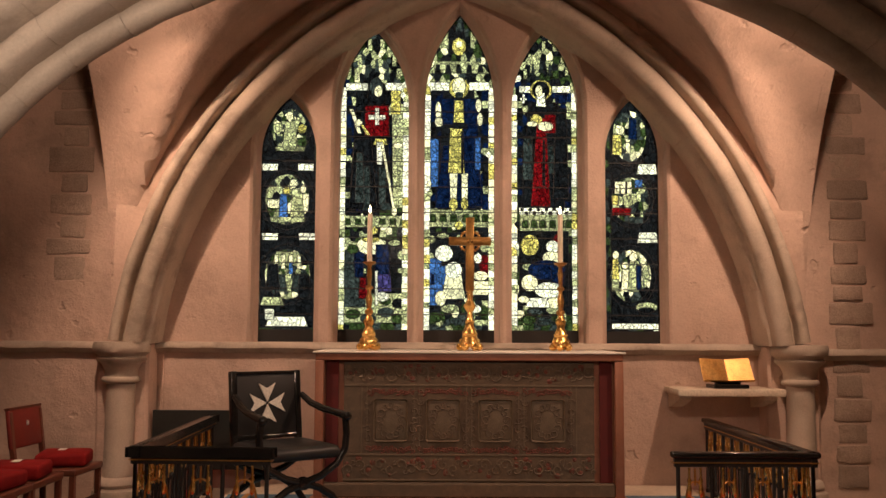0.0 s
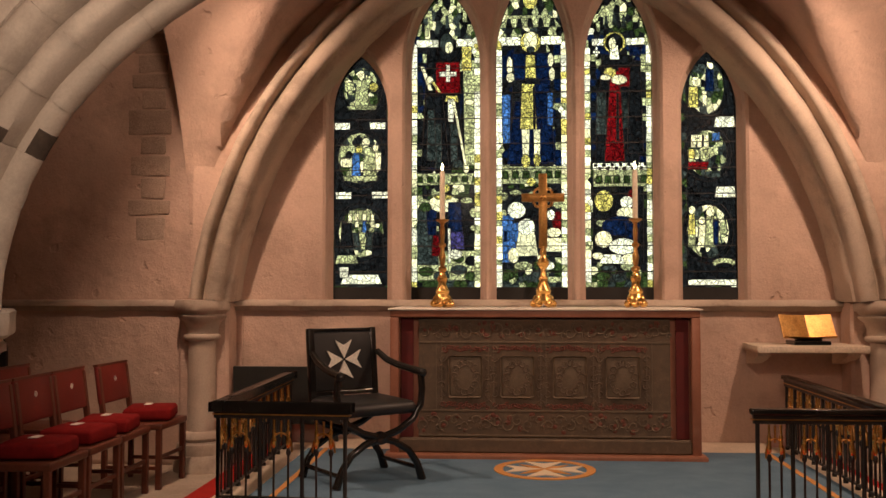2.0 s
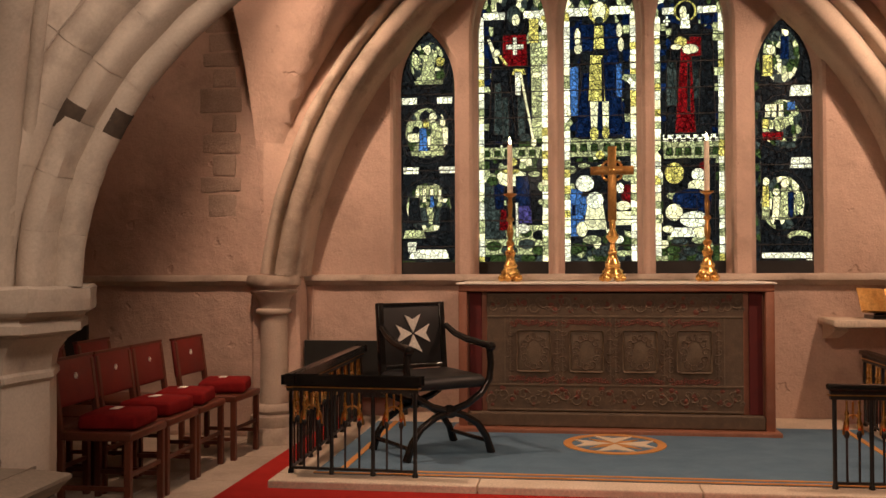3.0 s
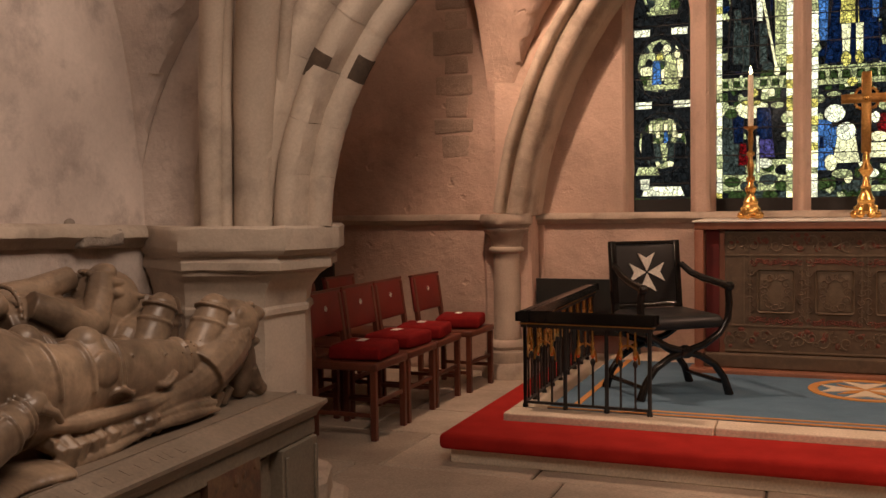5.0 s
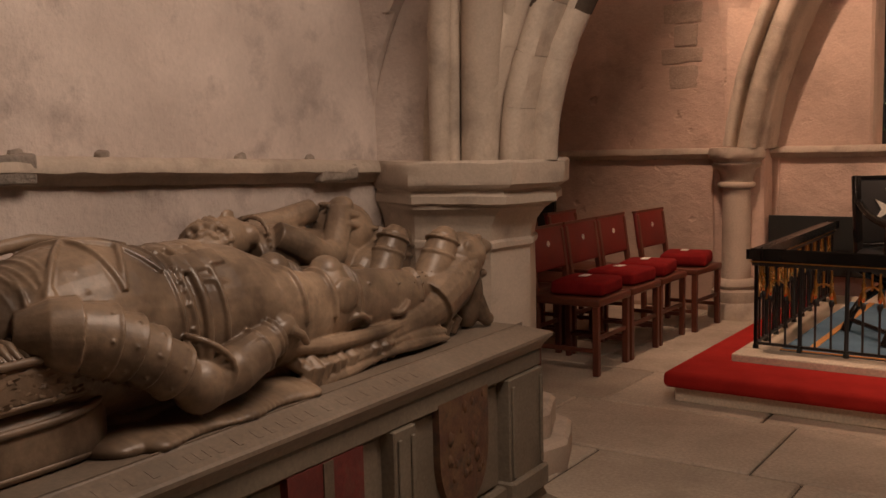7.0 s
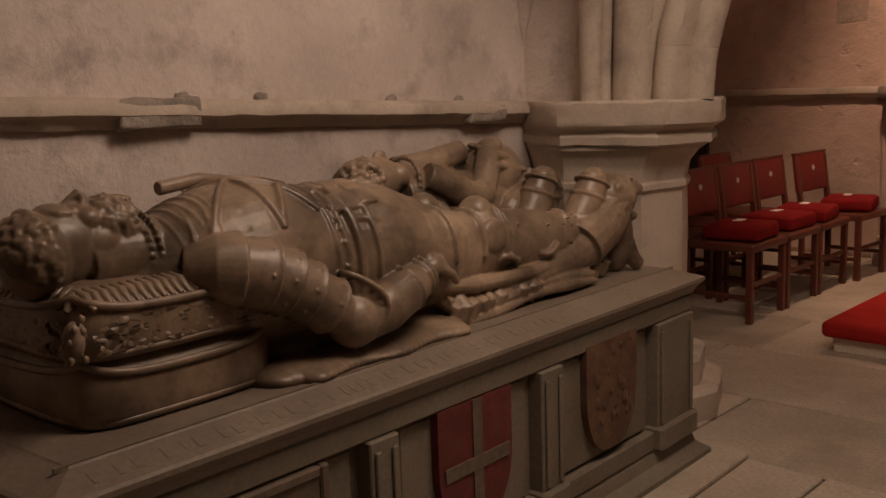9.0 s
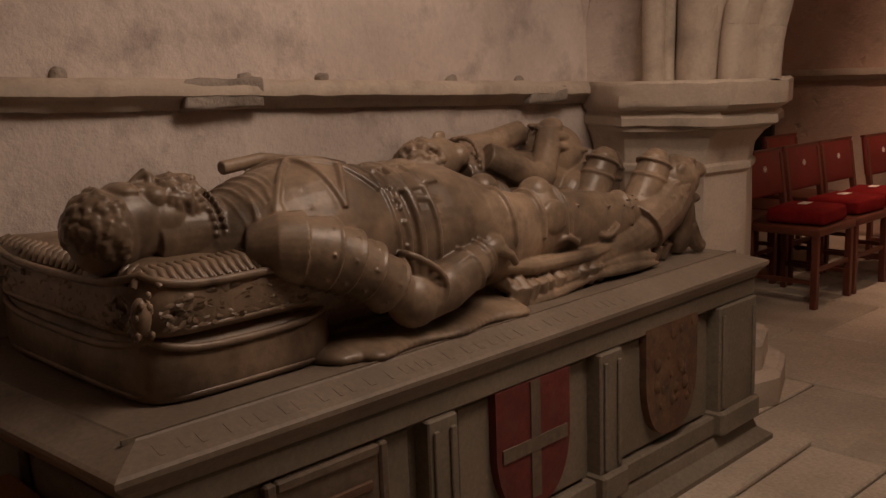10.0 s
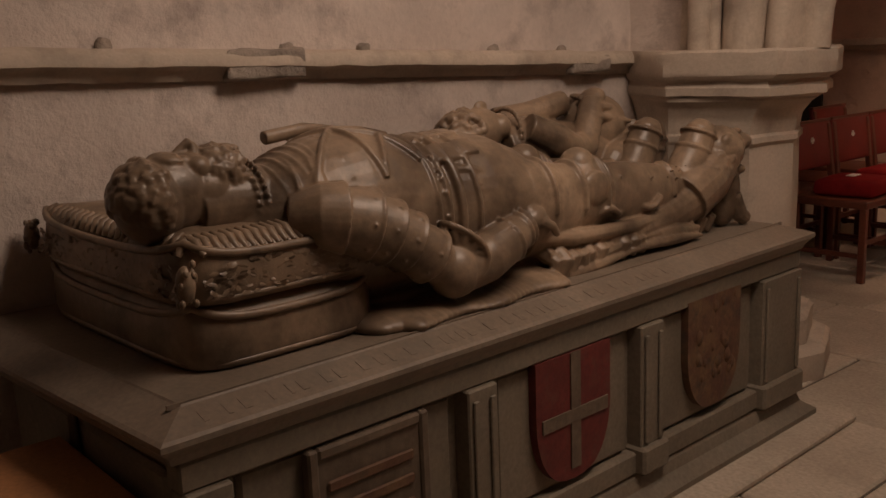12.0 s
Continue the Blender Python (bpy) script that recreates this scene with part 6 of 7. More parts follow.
def knight(oval, tall):
    tall("pale", 0.014, 1.399, 0.011, 1.629, 0.258, 0.258)
    oval("green", -0.154, 1.466, 0.06, 0.038)
    oval("grey", -0.032, 1.432, 0.065, 0.038)
    oval("grey", 0.102, 1.481, 0.065, 0.038)
    oval("dark", 0.196, 1.549, 0.049, 0.038)
    oval("green", 0.197, 1.433, 0.054, 0.038)
    oval("green", 0.101, 1.567, 0.043, 0.033)
    tall("dark", 0.114, 1.629, 0.11, 2.05, 0.136, 0.149)
    oval("pale", 0.164, 2.023, 0.049, 0.024)
    oval("pale", 0.22, 1.928, 0.033, 0.038)
    oval("pale", 0.069, 2.023, 0.033, 0.022)
    oval("pale", 0.221, 1.806, 0.033, 0.022)
    oval("pale", -0.175, 2.008, 0.054, 0.027)
    tall("grey", -0.155, 1.52, -0.161, 1.967, 0.098, 0.06)
    tall("blue", -0.109, 1.75, -0.112, 1.981, 0.033, 0.043)
    oval("flesh", -0.02, 2, 0.114, 0.071)
    oval("green", -0.161, 1.972, 0.049, 0.038)
    oval("yellow", -0.021, 2.05, 0.071, 0.024)
    tall("red", -0.074, 1.588, -0.077, 1.75, 0.038, 0.022)
    tall("purple", 0.082, 1.643, 0.08, 1.778, 0.065, 0.054)
    tall("blue", 0.072, 1.778, 0.07, 2.009, 0.06, 0.049)
    oval("white", 0.074, 1.602, 0.054, 0.038)
    tall("white", 0.029, 1.534, 0.026, 1.805, 0.011, 0.011)
    tall("pale", 0, 2.145, -0.001, 2.236, 0.258, 0.258)
    tall("green", -0.204, 2.163, -0.205, 2.213, 0.027, 0.022)
    tall("green", -0.122, 2.164, -0.123, 2.213, 0.027, 0.022)
    tall("green", -0.041, 2.164, -0.042, 2.214, 0.027, 0.022)
    tall("green", 0.068, 2.165, 0.067, 2.214, 0.027, 0.022)
    tall("green", 0.149, 2.165, 0.149, 2.215, 0.027, 0.022)
    tall("green", 0.231, 2.166, 0.231, 2.215, 0.027, 0.022)
    oval("yellow", 0, 2.118, 0.033, 0.033)
    tall("dark", -0.023, 2.296, -0.035, 3.282, 0.168, 0.109)
    tall("dark", -0.083, 2.282, -0.09, 2.848, 0.109, 0.065)
    tall("pale", 0.203, 2.297, 0.195, 3.129, 0.054, 0.06)
    tall("yellow", 0.166, 3.045, 0.164, 3.236, 0.038, 0.038)
    tall("grey", -0.056, 2.323, -0.06, 2.627, 0.024, 0.027)
    tall("grey", 0.066, 2.324, 0.063, 2.627, 0.027, 0.03)
    tall("grey", 0.094, 2.28, 0.093, 2.338, 0.049, 0.024)
    tall("grey", -0.05, 2.279, -0.051, 2.323, 0.038, 0.024)
    tall("grey", -0.111, 2.337, -0.116, 2.737, 0.038, 0.024)
    oval("dark", 0.015, 3.212, 0.081, 0.109)
    tall("red", 0.019, 2.863, 0.016, 3.114, 0.098, 0.092)
    tall("white", 0.018, 2.955, 0.017, 3.095, 0.016, 0.016)
    tall("white", 0.018, 3, 0.017, 3.039, 0.068, 0.068)
    oval("grey", 0.009, 3.263, 0.054, 0.081)
    oval("flesh", 0.026, 3.229, 0.033, 0.049)
    tall("flesh", -0.118, 2.89, -0.187, 3.085, 0.016, 0.016)
    oval("flesh", -0.125, 2.973, 0.027, 0.033)
    tall("yellow", -0.047, 2.876, -0.103, 2.96, 0.014, 0.014)
    tall("yellow", 0.047, 2.799, 0.047, 2.849, 0.054, 0.043)
    tall("white", 0.041, 2.641, 0.039, 2.821, 0.022, 0.024)
    tall("flesh", 0.156, 2.297, 0.061, 2.808, 0.011, 0.011)
    oval("flesh", 0.184, 2.795, 0.038, 0.022)
    tall("white", -0.142, 3.234, -0.143, 3.295, 0.087, 0.087)
    tall("white", 0.164, 3.236, 0.163, 3.298, 0.081, 0.081)
    tall("grey", 0.013, 3.387, 0.012, 3.488, 0.019, 0.008)
    tall("grey", -0.069, 3.344, -0.07, 3.445, 0.019, 0.008)
    tall("grey", 0.097, 3.345, 0.095, 3.446, 0.019, 0.008)
    tall("pale", -0.125, 3.433, -0.126, 3.524, 0.016, 0.014)
    tall("pale", 0.151, 3.435, 0.15, 3.526, 0.016, 0.014)
    tall("pale", -0.044, 3.561, -0.045, 3.652, 0.016, 0.014)
    tall("pale", 0.053, 3.562, 0.052, 3.652, 0.016, 0.014)
    tall("pale", -0.151, 3.321, -0.152, 3.411, 0.016, 0.014)
    tall("pale", 0.185, 3.323, 0.184, 3.413, 0.016, 0.014)


def central_figure(oval, tall):
    oval("green", -0.19, 1.442, 0.06, 0.041)
    oval("pale", -0.068, 1.51, 0.071, 0.035)
    oval("grey", 0.053, 1.444, 0.065, 0.038)
    oval("green", 0.175, 1.498, 0.065, 0.041)
    oval("grey", -0.014, 1.416, 0.054, 0.027)
    oval("pale", 0.162, 1.404, 0.065, 0.024)
    tall("dark", -0.001, 1.592, -0.003, 2.108, 0.25, 0.25)
    oval("pale", -0.22, 2.052, 0.038, 0.033)
    oval("pale", -0.125, 2.08, 0.049, 0.024)
    oval("pale", -0.003, 2.054, 0.027, 0.038)
    oval("pale", 0.092, 2.027, 0.038, 0.024)
    oval("pale", 0.201, 1.987, 0.038, 0.033)
    oval("pale", -0.22, 1.916, 0.027, 0.033)
    tall("light_blue", -0.187, 1.537, -0.19, 1.903, 0.071, 0.049)
    tall("light_blue", -0.11, 1.699, -0.111, 1.849, 0.043, 0.027)
    tall("blue", -0.205, 1.699, -0.205, 1.78, 0.014, 0.011)
    oval("white", -0.119, 1.944, 0.071, 0.065)
    tall("flesh", -0.042, 1.586, -0.042, 1.781, 0.092, 0.06)
    oval("white", -0.043, 1.814, 0.068, 0.065)
    oval("flesh", -0.144, 1.591, 0.043, 0.06)
    oval("red", 0.201, 1.859, 0.046, 0.076)
    oval("white", 0.147, 1.905, 0.033, 0.043)
    tall("flesh", 0.18, 1.62, 0.18, 1.728, 0.076, 0.065)
    oval("white", 0.134, 1.511, 0.041, 0.033)
    oval("flesh", 0.169, 1.769, 0.06, 0.038)
    tall("pale", -0.003, 2.15, -0.004, 2.287, 0.25, 0.25)
    tall("green", -0.208, 2.189, -0.208, 2.25, 0.03, 0.024)
    tall("green", -0.126, 2.19, -0.126, 2.25, 0.03, 0.024)
    tall("green", -0.044, 2.19, -0.044, 2.251, 0.03, 0.024)
    tall("green", 0.051, 2.191, 0.051, 2.251, 0.03, 0.024)
    tall("green", 0.133, 2.191, 0.133, 2.252, 0.03, 0.024)
    tall("green", 0.206, 2.192, 0.206, 2.252, 0.03, 0.024)
    oval("yellow", -0.003, 2.163, 0.035, 0.035)
    tall("dark", -0.004, 2.287, -0.008, 3.301, 0.168, 0.12)
    tall("blue", -0.031, 2.3, -0.033, 2.798, 0.158, 0.098)
    tall("blue", 0.07, 2.315, 0.068, 3.049, 0.109, 0.071)
    tall("light_blue", -0.196, 2.464, -0.198, 2.852, 0.027, 0.038)
    tall("light_blue", 0.146, 2.605, 0.145, 2.869, 0.022, 0.022)
    tall("blue", -0.089, 2.965, -0.09, 3.174, 0.041, 0.06)
    tall("blue", 0.09, 2.966, 0.089, 3.176, 0.049, 0.071)
    tall("flesh", -0.045, 2.328, -0.046, 2.576, 0.022, 0.033)
    tall("flesh", 0.043, 2.328, 0.042, 2.576, 0.022, 0.027)
    oval("yellow", -0.045, 2.328, 0.035, 0.054)
    oval("yellow", 0.042, 2.334, 0.03, 0.049)
    tall("yellow", -0.024, 2.576, -0.025, 2.937, 0.065, 0.049)
    tall("dark", 0.023, 2.576, 0.021, 2.91, 0.008, 0.008)
    tall("yellow", -0.006, 2.979, -0.007, 3.161, 0.043, 0.035)
    tall("dark", 0.008, 2.932, 0.007, 2.971, 0.054, 0.054)
    oval("flesh", -0.169, 3.076, 0.024, 0.076)
    oval("flesh", -0.163, 2.986, 0.033, 0.041)
    oval("flesh", 0.15, 3.12, 0.024, 0.054)
    oval("flesh", 0.161, 3.008, 0.024, 0.054)
    oval("yellow", -0.005, 3.262, 0.081, 0.087)
    oval("flesh", -0.005, 3.273, 0.054, 0.076)
    oval("grey", -0.004, 3.203, 0.033, 0.027)
    tall("white", -0.17, 3.238, -0.17, 3.306, 0.087, 0.087)
    tall("white", 0.155, 3.241, 0.155, 3.308, 0.081, 0.081)
    tall("pale", -0.008, 3.38, -0.008, 3.476, 0.244, 0.163)
    tall("dark", -0.174, 3.385, -0.174, 3.452, 0.024, 0.011)
    tall("dark", -0.091, 3.385, -0.091, 3.453, 0.024, 0.011)
    tall("dark", -0.008, 3.386, -0.008, 3.454, 0.024, 0.011)
    tall("dark", 0.075, 3.386, 0.075, 3.454, 0.024, 0.011)
    tall("dark", 0.166, 3.387, 0.166, 3.455, 0.024, 0.011)
    oval("yellow", -0.006, 3.598, 0.054, 0.071)
    oval("flesh", -0.006, 3.618, 0.027, 0.027)
    tall("grey", -0.006, 3.725, -0.007, 3.811, 0.027, 0.011)
    tall("pale", -0.106, 3.583, -0.106, 3.725, 0.016, 0.014)
    tall("pale", 0.102, 3.584, 0.102, 3.726, 0.016, 0.014)


def nun(oval, tall):
    oval("green", -0.129, 1.429, 0.063, 0.034)
    oval("grey", -0.008, 1.418, 0.058, 0.034)
    oval("green", 0.101, 1.443, 0.053, 0.034)
    oval("grey", -0.081, 1.49, 0.063, 0.029)
    oval("pale", 0.065, 1.503, 0.058, 0.029)
    tall("dark", -0.008, 1.539, -0.005, 2.122, 0.194, 0.194)
    oval("yellow", -0.116, 2.012, 0.073, 0.083)
    oval("pale", -0.128, 1.841, 0.049, 0.029)
    oval("red", 0.104, 2.037, 0.039, 0.068)
    oval("white", 0.062, 2.001, 0.053, 0.049)
    oval("flesh", 0.054, 1.915, 0.073, 0.049)
    oval("blue", 0.013, 1.817, 0.146, 0.078)
    tall("blue", 0.102, 1.697, 0.103, 1.842, 0.044, 0.058)
    oval("flesh", -0.119, 1.715, 0.066, 0.066)
    oval("white", 0.029, 1.66, 0.109, 0.063)
    oval("flesh", 0.077, 1.563, 0.068, 0.044)
    tall("white", -0.056, 1.526, -0.056, 1.599, 0.097, 0.073)
    oval("flesh", -0.165, 1.586, 0.044, 0.029)
    tall("pale", 0.019, 2.123, 0.019, 2.258, 0.214, 0.214)
    tall("green", -0.152, 2.146, -0.152, 2.207, 0.027, 0.022)
    tall("green", -0.083, 2.147, -0.083, 2.208, 0.027, 0.022)
    tall("green", -0.015, 2.147, -0.015, 2.208, 0.027, 0.022)
    tall("green", 0.063, 2.147, 0.063, 2.209, 0.027, 0.022)
    tall("green", 0.129, 2.148, 0.129, 2.209, 0.027, 0.022)
    tall("green", 0.19, 2.148, 0.19, 2.21, 0.027, 0.022)
    tall("white", 0.019, 2.253, 0.02, 2.307, 0.219, 0.219)
    tall("dark", -0.176, 2.281, -0.176, 2.301, 0.012, 0.012)
    tall("dark", -0.144, 2.257, -0.144, 2.276, 0.012, 0.012)
    tall("dark", -0.112, 2.281, -0.112, 2.301, 0.012, 0.012)
    tall("dark", -0.081, 2.257, -0.081, 2.277, 0.012, 0.012)
    tall("dark", -0.049, 2.282, -0.049, 2.301, 0.012, 0.012)
    tall("dark", -0.017, 2.257, -0.017, 2.277, 0.012, 0.012)
    tall("dark", 0.015, 2.282, 0.015, 2.302, 0.012, 0.012)
    tall("dark", 0.046, 2.258, 0.046, 2.277, 0.012, 0.012)
    tall("dark", 0.078, 2.283, 0.078, 2.302, 0.012, 0.012)
    tall("dark", 0.11, 2.258, 0.11, 2.278, 0.012, 0.012)
    tall("dark", 0.142, 2.283, 0.142, 2.303, 0.012, 0.012)
    tall("dark", 0.173, 2.259, 0.174, 2.278, 0.012, 0.012)
    tall("dark", 0.205, 2.283, 0.205, 2.303, 0.012, 0.012)
    tall("dark", -0.01, 2.307, -0.006, 3.151, 0.17, 0.117)
    tall("grey", -0.131, 2.528, -0.13, 2.875, 0.044, 0.034)
    tall("grey", 0.033, 2.578, 0.034, 2.802, 0.053, 0.039)
    tall("dark", 0.13, 2.381, 0.134, 3.102, 0.063, 0.039)
    tall("red", -0.029, 2.319, -0.022, 3.026, 0.078, 0.034)
    tall("red", 0.047, 2.902, 0.048, 3.051, 0.044, 0.044)
    tall("dark", -0.004, 2.479, -0.003, 2.851, 0.01, 0.007)
    oval("yellow", -0.061, 3.013, 0.049, 0.044)
    oval("flesh", -0.096, 2.975, 0.044, 0.024)
    oval("flesh", 0.01, 2.956, 0.063, 0.039)
    oval("yellow", -0.026, 3.247, 0.087, 0.087)
    oval("dark", -0.026, 3.247, 0.068, 0.073)
    tall("white", -0.026, 3.114, -0.026, 3.227, 0.039, 0.029)
    oval("flesh", -0.041, 3.242, 0.029, 0.049)
    tall("white", 0.135, 3.228, 0.135, 3.283, 0.073, 0.073)
    tall("white", -0.154, 3.226, -0.154, 3.281, 0.044, 0.044)
    tall("white", -0.164, 3.138, -0.164, 3.213, 0.01, 0.01)
    tall("white", -0.164, 3.165, -0.164, 3.185, 0.027, 0.027)
    tall("blue", 0.134, 3.14, 0.135, 3.215, 0.044, 0.049)
    tall("grey", -0.025, 3.385, -0.025, 3.491, 0.019, 0.007)
    tall("grey", -0.087, 3.359, -0.087, 3.465, 0.019, 0.007)
    tall("grey", 0.049, 3.361, 0.049, 3.467, 0.019, 0.007)
    tall("pale", -0.112, 3.463, -0.111, 3.544, 0.015, 0.012)
    tall("pale", 0.149, 3.465, 0.149, 3.546, 0.015, 0.012)
    tall("pale", 0, 3.565, 0.001, 3.646, 0.015, 0.012)
    tall("pale", 0.087, 3.566, 0.088, 3.647, 0.015, 0.012)
    tall("pale", 0.185, 3.364, 0.186, 3.445, 0.015, 0.012)
    tall("pale", -0.149, 3.336, -0.149, 3.417, 0.015, 0.012)


def scenes_south(oval, tall):
    tall("dark", 0.02, 1.357, 0.042, 3.157, 0.194, 0.194)
    oval("dark", -0.01, 2.881, 0.163, 0.248)
    oval("scene", -0.01, 2.881, 0.134, 0.207)
    oval("dark", -0.009, 2.373, 0.184, 0.219)
    oval("scene", -0.009, 2.373, 0.151, 0.182)
    oval("dark", -0.011, 1.773, 0.196, 0.248)
    oval("scene", -0.011, 1.773, 0.16, 0.207)
    oval("flesh", -0.084, 2.93, 0.034, 0.039)
    tall("yellow", -0.111, 2.731, -0.109, 2.893, 0.039, 0.034)
    tall("blue", 0.014, 2.856, 0.016, 3.031, 0.034, 0.029)
    tall("flesh", -0.024, 2.744, -0.023, 2.831, 0.017, 0.017)
    tall("grey", -0.046, 2.993, -0.045, 3.068, 0.029, 0.024)
    tall("flesh", -0.114, 2.421, -0.113, 2.52, 0.019, 0.017)
    tall("flesh", -0.065, 2.421, -0.064, 2.52, 0.019, 0.017)
    tall("flesh", -0.016, 2.422, -0.015, 2.521, 0.019, 0.017)
    tall("yellow", -0.127, 2.335, -0.126, 2.409, 0.024, 0.024)
    oval("pale", -0.029, 2.36, 0.039, 0.049)
    tall("light_blue", 0.058, 2.472, 0.059, 2.534, 0.029, 0.029)
    tall("red", -0.079, 2.249, -0.078, 2.31, 0.073, 0.078)
    tall("grey", 0.03, 2.188, 0.031, 2.237, 0.058, 0.058)
    oval("flesh", -0.129, 1.938, 0.027, 0.032)
    tall("yellow", -0.133, 1.748, -0.132, 1.906, 0.029, 0.022)
    tall("pale", -0.134, 1.651, -0.133, 1.748, 0.029, 0.029)
    oval("flesh", -0.054, 1.858, 0.029, 0.029)
    tall("flesh", -0.054, 1.651, -0.052, 1.826, 0.036, 0.024)
    oval("flesh", 0.007, 1.924, 0.032, 0.036)
    tall("pale", 0.004, 1.651, 0.007, 1.882, 0.044, 0.029)
    tall("blue", 0.048, 1.664, 0.05, 1.858, 0.017, 0.022)
    oval("pale", 0.106, 1.785, 0.029, 0.063)
    tall("white", 0.126, 2.576, 0.127, 2.66, 0.083, 0.068)
    tall("white", 0.124, 2.034, 0.125, 2.118, 0.083, 0.068)
    oval("pale", 0.107, 1.531, 0.087, 0.039)
    oval("dark", 0.107, 1.507, 0.063, 0.024)
    tall("white", 0.02, 1.361, 0.02, 1.405, 0.185, 0.185)


def drawing(k):
    shapes = []

    def oval(colour, u, z, ru, rz):
        n = 10 if max(ru, rz) < 0.05 else 16
        shapes.append((colour, [(u + ru * math.cos(2 * math.pi * i / n), z + rz * math.sin(2 * math.pi * i / n)) for i in range(n)]))

    def tall(colour, u0, z0, u1, z1, w0, w1):
        shapes.append((colour, [(u0 - w0, z0), (u0 + w0, z0), (u1 + w1, z1), (u1 - w1, z1)]))

    (scenes_north, knight, central_figure, nun, scenes_south)[k](oval, tall)
    return shapes


def ground_colour(k, u, z, half, rnd):
    """Glass between the drawn shapes: pale borders, dark grounds, canopy work at the head."""
    if k in (0, 4):
        if (u > half - 0.045 if k == 4 else u < -half + 0.03):
            return rnd.choice(("white", "pale", "dark", "white"))
        return rnd.choice(("dark", "dark", "dark", "green", "grey"))
    if half - abs(u) < 0.048 and z < 3.35:
        return rnd.choice(("white", "white", "pale", "flesh", "white", "pale", "yellow", "white"))
    if z > 3.3:
        return rnd.choice(("dark", "pale", "dark", "green", "dark", "dark", "flesh", "grey", "pale"))
    if z < 1.45:
        return rnd.choice(("green", "grey", "pale", "dark", "green"))
    if z < 2.3:
        return rnd.choice(("pale", "dark", "dark", "flesh", "dark", "green", "dark", "dark", "green"))
    return rnd.choice(("dark", "dark", "dark", "pale", "blue", "blue"))


def glaze(k, cx, w, spring, apex):
    rnd = random.Random(40 + k)
    half = w / 2
    bottom = 1.345
    win = thing("window_%d" % (k + 1), "lancet of stained glass with leaded figures and scenes", "window", kind="structure")
    outline = [(-half, bottom)] + [(x - cx, z) for x, z in pointed(half, spring, apex, cx, 8)] + [(half, bottom)]
    seeds = []
    for s in (-1, 1):  # regular border strips
        zz = bottom + 0.02
        while k not in (0, 4) and zz < 3.25:
            seeds.append((s * (half - 0.022) + rnd.uniform(-0.003, 0.003), zz))
            seeds.append((s * (half - 0.07) + rnd.uniform(-0.003, 0.003), zz))
            zz += rnd.choice((0.04, 0.055, 0.07))
    border = len(seeds)
    for tries in range(7000):
        u, z = rnd.uniform(-half, half), rnd.uniform(bottom, apex)
        if z > spring and abs(u) > half * math.sqrt(max(0, 1 - ((z - spring) / (apex - spring)) ** 1.6)):
            continue
        if all((u - a) ** 2 + ((z - b) * 0.75) ** 2 > 0.034 ** 2 for a, b in seeds):
            seeds.append((u, z))
    shapes = drawing(k)
    boxes = [bounds(p) for _, p in shapes]
    net_v, net_f = [], []

    def came(p, q, width):
        L = math.hypot(q[0] - p[0], q[1] - p[1])
        if L < 1e-4:
            return
        nx, nz = (q[1] - p[1]) / L * width / 2, -(q[0] - p[0]) / L * width / 2
        n0 = len(net_v)
        net_v.extend((cx + x, GLASS_Y - 0.0035, z) for x, z in ((p[0] - nx, p[1] - nz), (q[0] - nx, q[1] - nz), (q[0] + nx, q[1] + nz), (p[0] + nx, p[1] + nz)))
        net_f.append((n0, n0 + 1, n0 + 2, n0 + 3))

    pieces = []
    for i, (u, z) in enumerate(seeds):
        poly = outline
        near = sorted(((a - u) ** 2 + ((b - z) * 0.75) ** 2, a, b) for a, b in seeds if (a, b) != (u, z) and abs(b - z) < 0.3)[:16]
        for d2, a, b in near:
            poly = clip_poly(poly, (u + a) / 2, (z + b) / 2, a - u, (b - z) * 0.5625)
            if len(poly) < 3:
                break
        if len(poly) < 3:
            continue
        for p, q in zip(poly, poly[1:] + poly[:1]):
            came(p, q, 0.0032)
        left = [poly]
        if not (i < border and i % 2 == 0):
            for (colour, shape), (x0, z0, x1, z1) in zip(shapes[::-1], boxes[::-1]):
                after = []
                for pc in left:
                    a0, b0, a1, b1 = bounds(pc)
                    if a0 > x1 or a1 < x0 or b0 > z1 or b1 < z0:
                        after.append(pc)
                        continue
                    keep, rest = split(pc, shape)
                    if keep:
                        pieces.append((rnd.choice(("pale", "grey", "dark", "flesh", "pale", "grey", "green")) if colour == "scene" else colour, keep))
                    after += rest
                left = after
        ground = ground_colour(k, u, z, half, rnd)
        pieces += [(ground, pc) for pc in left]
    # cames round the drawn shapes, where nothing lies over them
    edge = half - (0.005 if k in (0, 4) else 0.045)
    for j, (colour, shape) in enumerate(shapes):
        above = [(shapes[i][1], boxes[i]) for i in range(j + 1, len(shapes))]
        for p, q in zip(shape, shape[1:] + shape[:1]):
            n = max(1, int(math.hypot(q[0] - p[0], q[1] - p[1]) / 0.03))
            for i in range(n):
                a, b = [(p[0] + (q[0] - p[0]) * f / n, p[1] + (q[1] - p[1]) * f / n) for f in (i, i + 1)]
                mx, mz = (a[0] + b[0]) / 2, (a[1] + b[1]) / 2
                if abs(mx) > edge or mz < bottom or mz > spring + (apex - spring) * 0.45:
                    continue
                if any(x0 < mx < x1 and z0 < mz < z1 and all((mx - c[0]) * (d[1] - c[1]) + (mz - c[1]) * (c[0] - d[0]) < -1e-5 for c, d in zip(sh, sh[1:] + sh[:1])) for sh, (x0, z0, x1, z1) in above):
                    continue
                came(a, b, 0.0045)
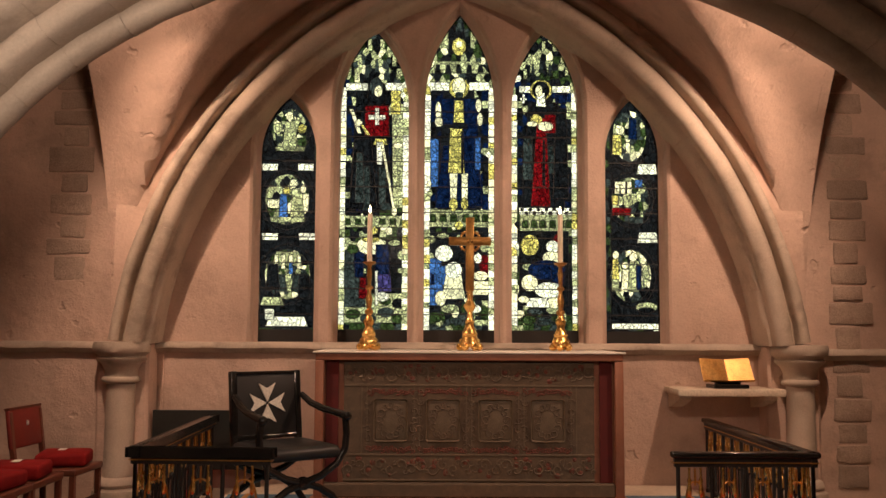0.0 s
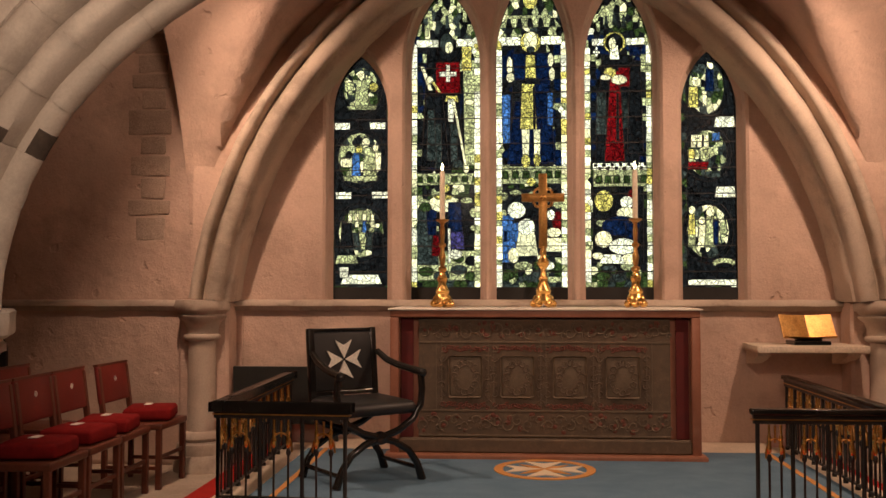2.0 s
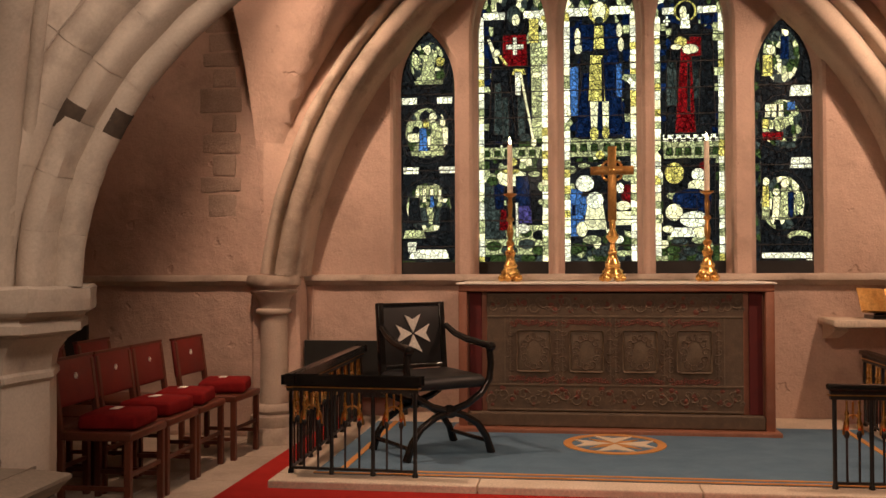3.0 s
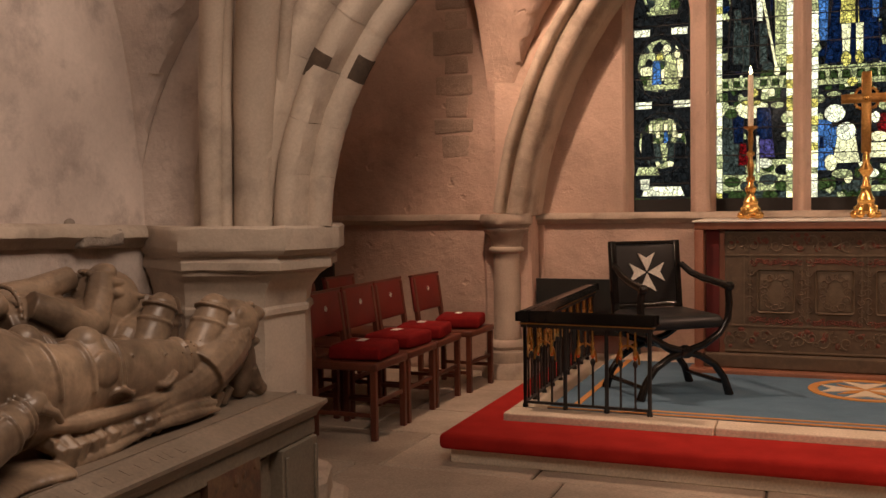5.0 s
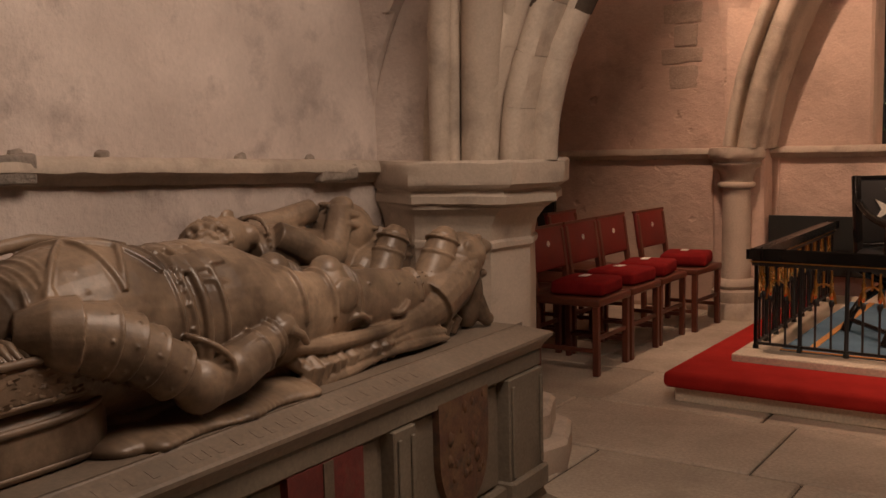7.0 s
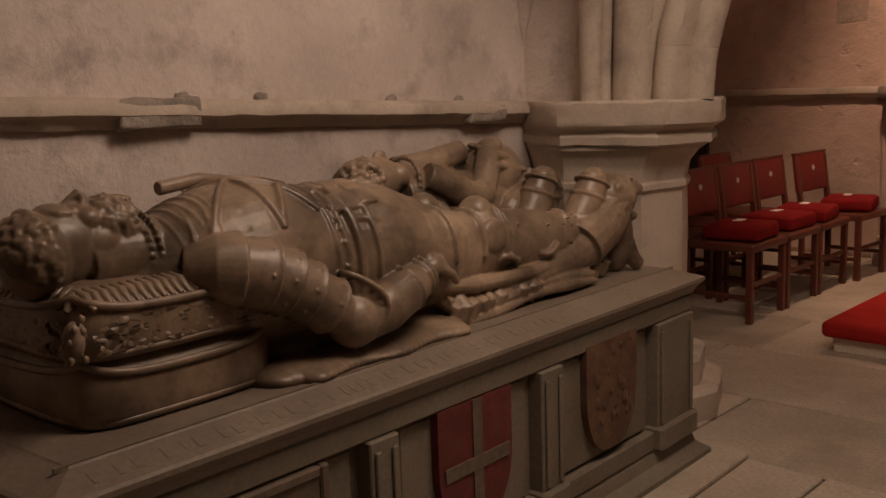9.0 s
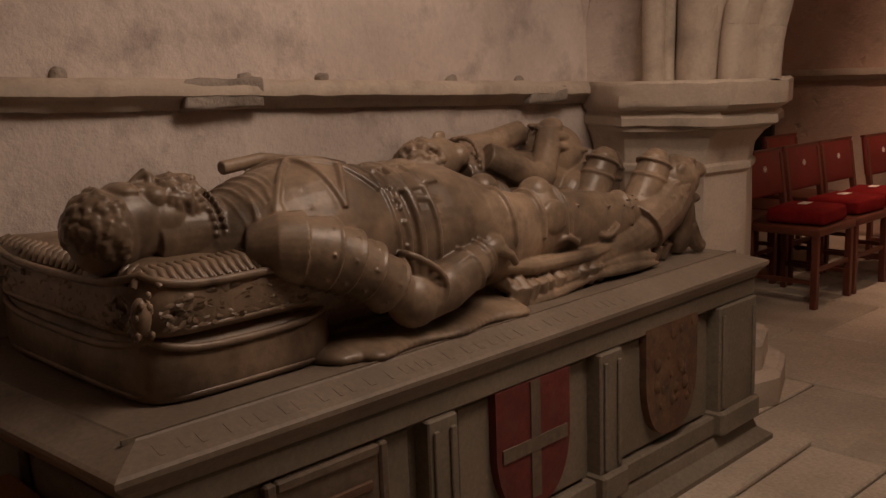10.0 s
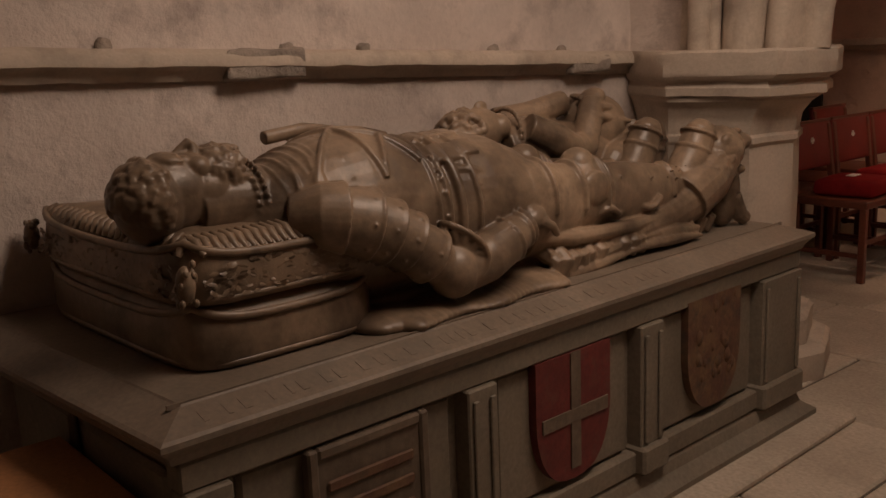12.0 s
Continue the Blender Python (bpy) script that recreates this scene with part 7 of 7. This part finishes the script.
    pieces.sort(key=lambda e: -(bounds(e[1])[2] - bounds(e[1])[0]) * (bounds(e[1])[3] - bounds(e[1])[1]))
    rest = {}
    for i, (colour, poly) in enumerate(pieces):
        if i >= 300:
            rest.setdefault(colour, []).append(poly)
            continue
        me = bpy.data.meshes.new("pane")
        me.from_pydata([(cx + a, GLASS_Y, b) for a, b in poly], [], [list(range(len(poly)))])
        me.materials.append(GLASS[colour])
        ob = new("pane", me)
        ob.parent = win
        ob.visible_shadow = False
    for colour, polys in rest.items():
        vs, fs = [], []
        for poly in polys:
            fs.append(list(range(len(vs), len(vs) + len(poly))))
            vs += [(cx + a, GLASS_Y, b) for a, b in poly]
        me = bpy.data.meshes.new("small_panes")
        me.from_pydata(vs, [], fs)
        me.materials.append(GLASS[colour])
        ob = new("small_panes", me)
        ob.parent = win
        ob["kind"] = "stuff"
        ob.visible_shadow = False
    me = bpy.data.meshes.new("lead_net")
    me.from_pydata(net_v, [], net_f)
    me.materials.append(LEAD)
    net = new("lead_net", me)
    net.parent = win
    net["label"] = "dark lead cames"
    sol = net.modifiers.new("solid", "SOLIDIFY")
    sol.thickness = 0.004
    for j in range(int((apex - bottom) / 0.2)):
        zz = bottom + 0.12 + 0.2 * j
        if zz < spring + 0.1:
            part("saddle_bar", boxed(cx - half - 0.01, cx + half + 0.01, GLASS_Y - 0.012, GLASS_Y - 0.006, zz - 0.004, zz + 0.004), LEAD, win)
    part("bottom_panel", boxed(cx - half - 0.01, cx + half + 0.01, GLASS_Y - 0.006, GLASS_Y + 0.03, SILL - 0.02, bottom), LEAD, win, "dark lead sill panel")


for k, light in enumerate(LIGHTS):
    glaze(k, *light)

# daylight behind the glass
sky = part("backdrop", boxed(-2.6, 2.8, 7.29, 7.295, 1.0, 4.4), SKY)
tagged(sky, "pale daylight outside the windows", "backdrop", kind="structure")


# ---------- pieces of walls and floor ----------
def slabs():
    rnd = random.Random(8)
    y = -1.2
    row = 0
    while y < 6.7:
        d = rnd.uniform(0.5, 0.8)
        x = -4.3 + rnd.uniform(-0.5, 0)
        while x < 3.2:
            w = rnd.uniform(0.6, 1.15)
            me_b = boxed(x + 0.006, x + w - 0.006, y + 0.006, y + d - 0.006, -0.03, rnd.uniform(-0.002, 0.003), 0.007, 1)
            part("slab", me_b, FLOOR, floor)
            x += w
        y += d
        row += 1


slabs()


def quoins(parent, x, z0, z1, y, seed, spread):
    rnd = random.Random(seed)
    z = z0
    k = 0
    while z < z1:
        h = rnd.uniform(0.12, 0.2)
        w = rnd.uniform(0.16, 0.24) + (0.1 if k % 2 else 0)
        bm = boxed(x - w * spread, x + w * (1 - spread), y - rnd.uniform(0.006, 0.016), y + 0.05, z, z + h - 0.012, 0.012, 2)
        bmesh.ops.subdivide_edges(bm, edges=bm.edges, cuts=2, use_grid_fill=True)
        rough_up(bm, 0.009, 11)
        part("quoin", bm, QUOIN, parent, smooth=50)
        z += h
        k += 1


quoins(bpy.data.objects["wall_east_aisle"], -2.78, 1.7, 4.2, 6.7, 2, 0.7)
quoins(bpy.data.objects["wall_east_aisle_south"], 2.95, 0.2, 4.2, 6.7, 6, 0.3)
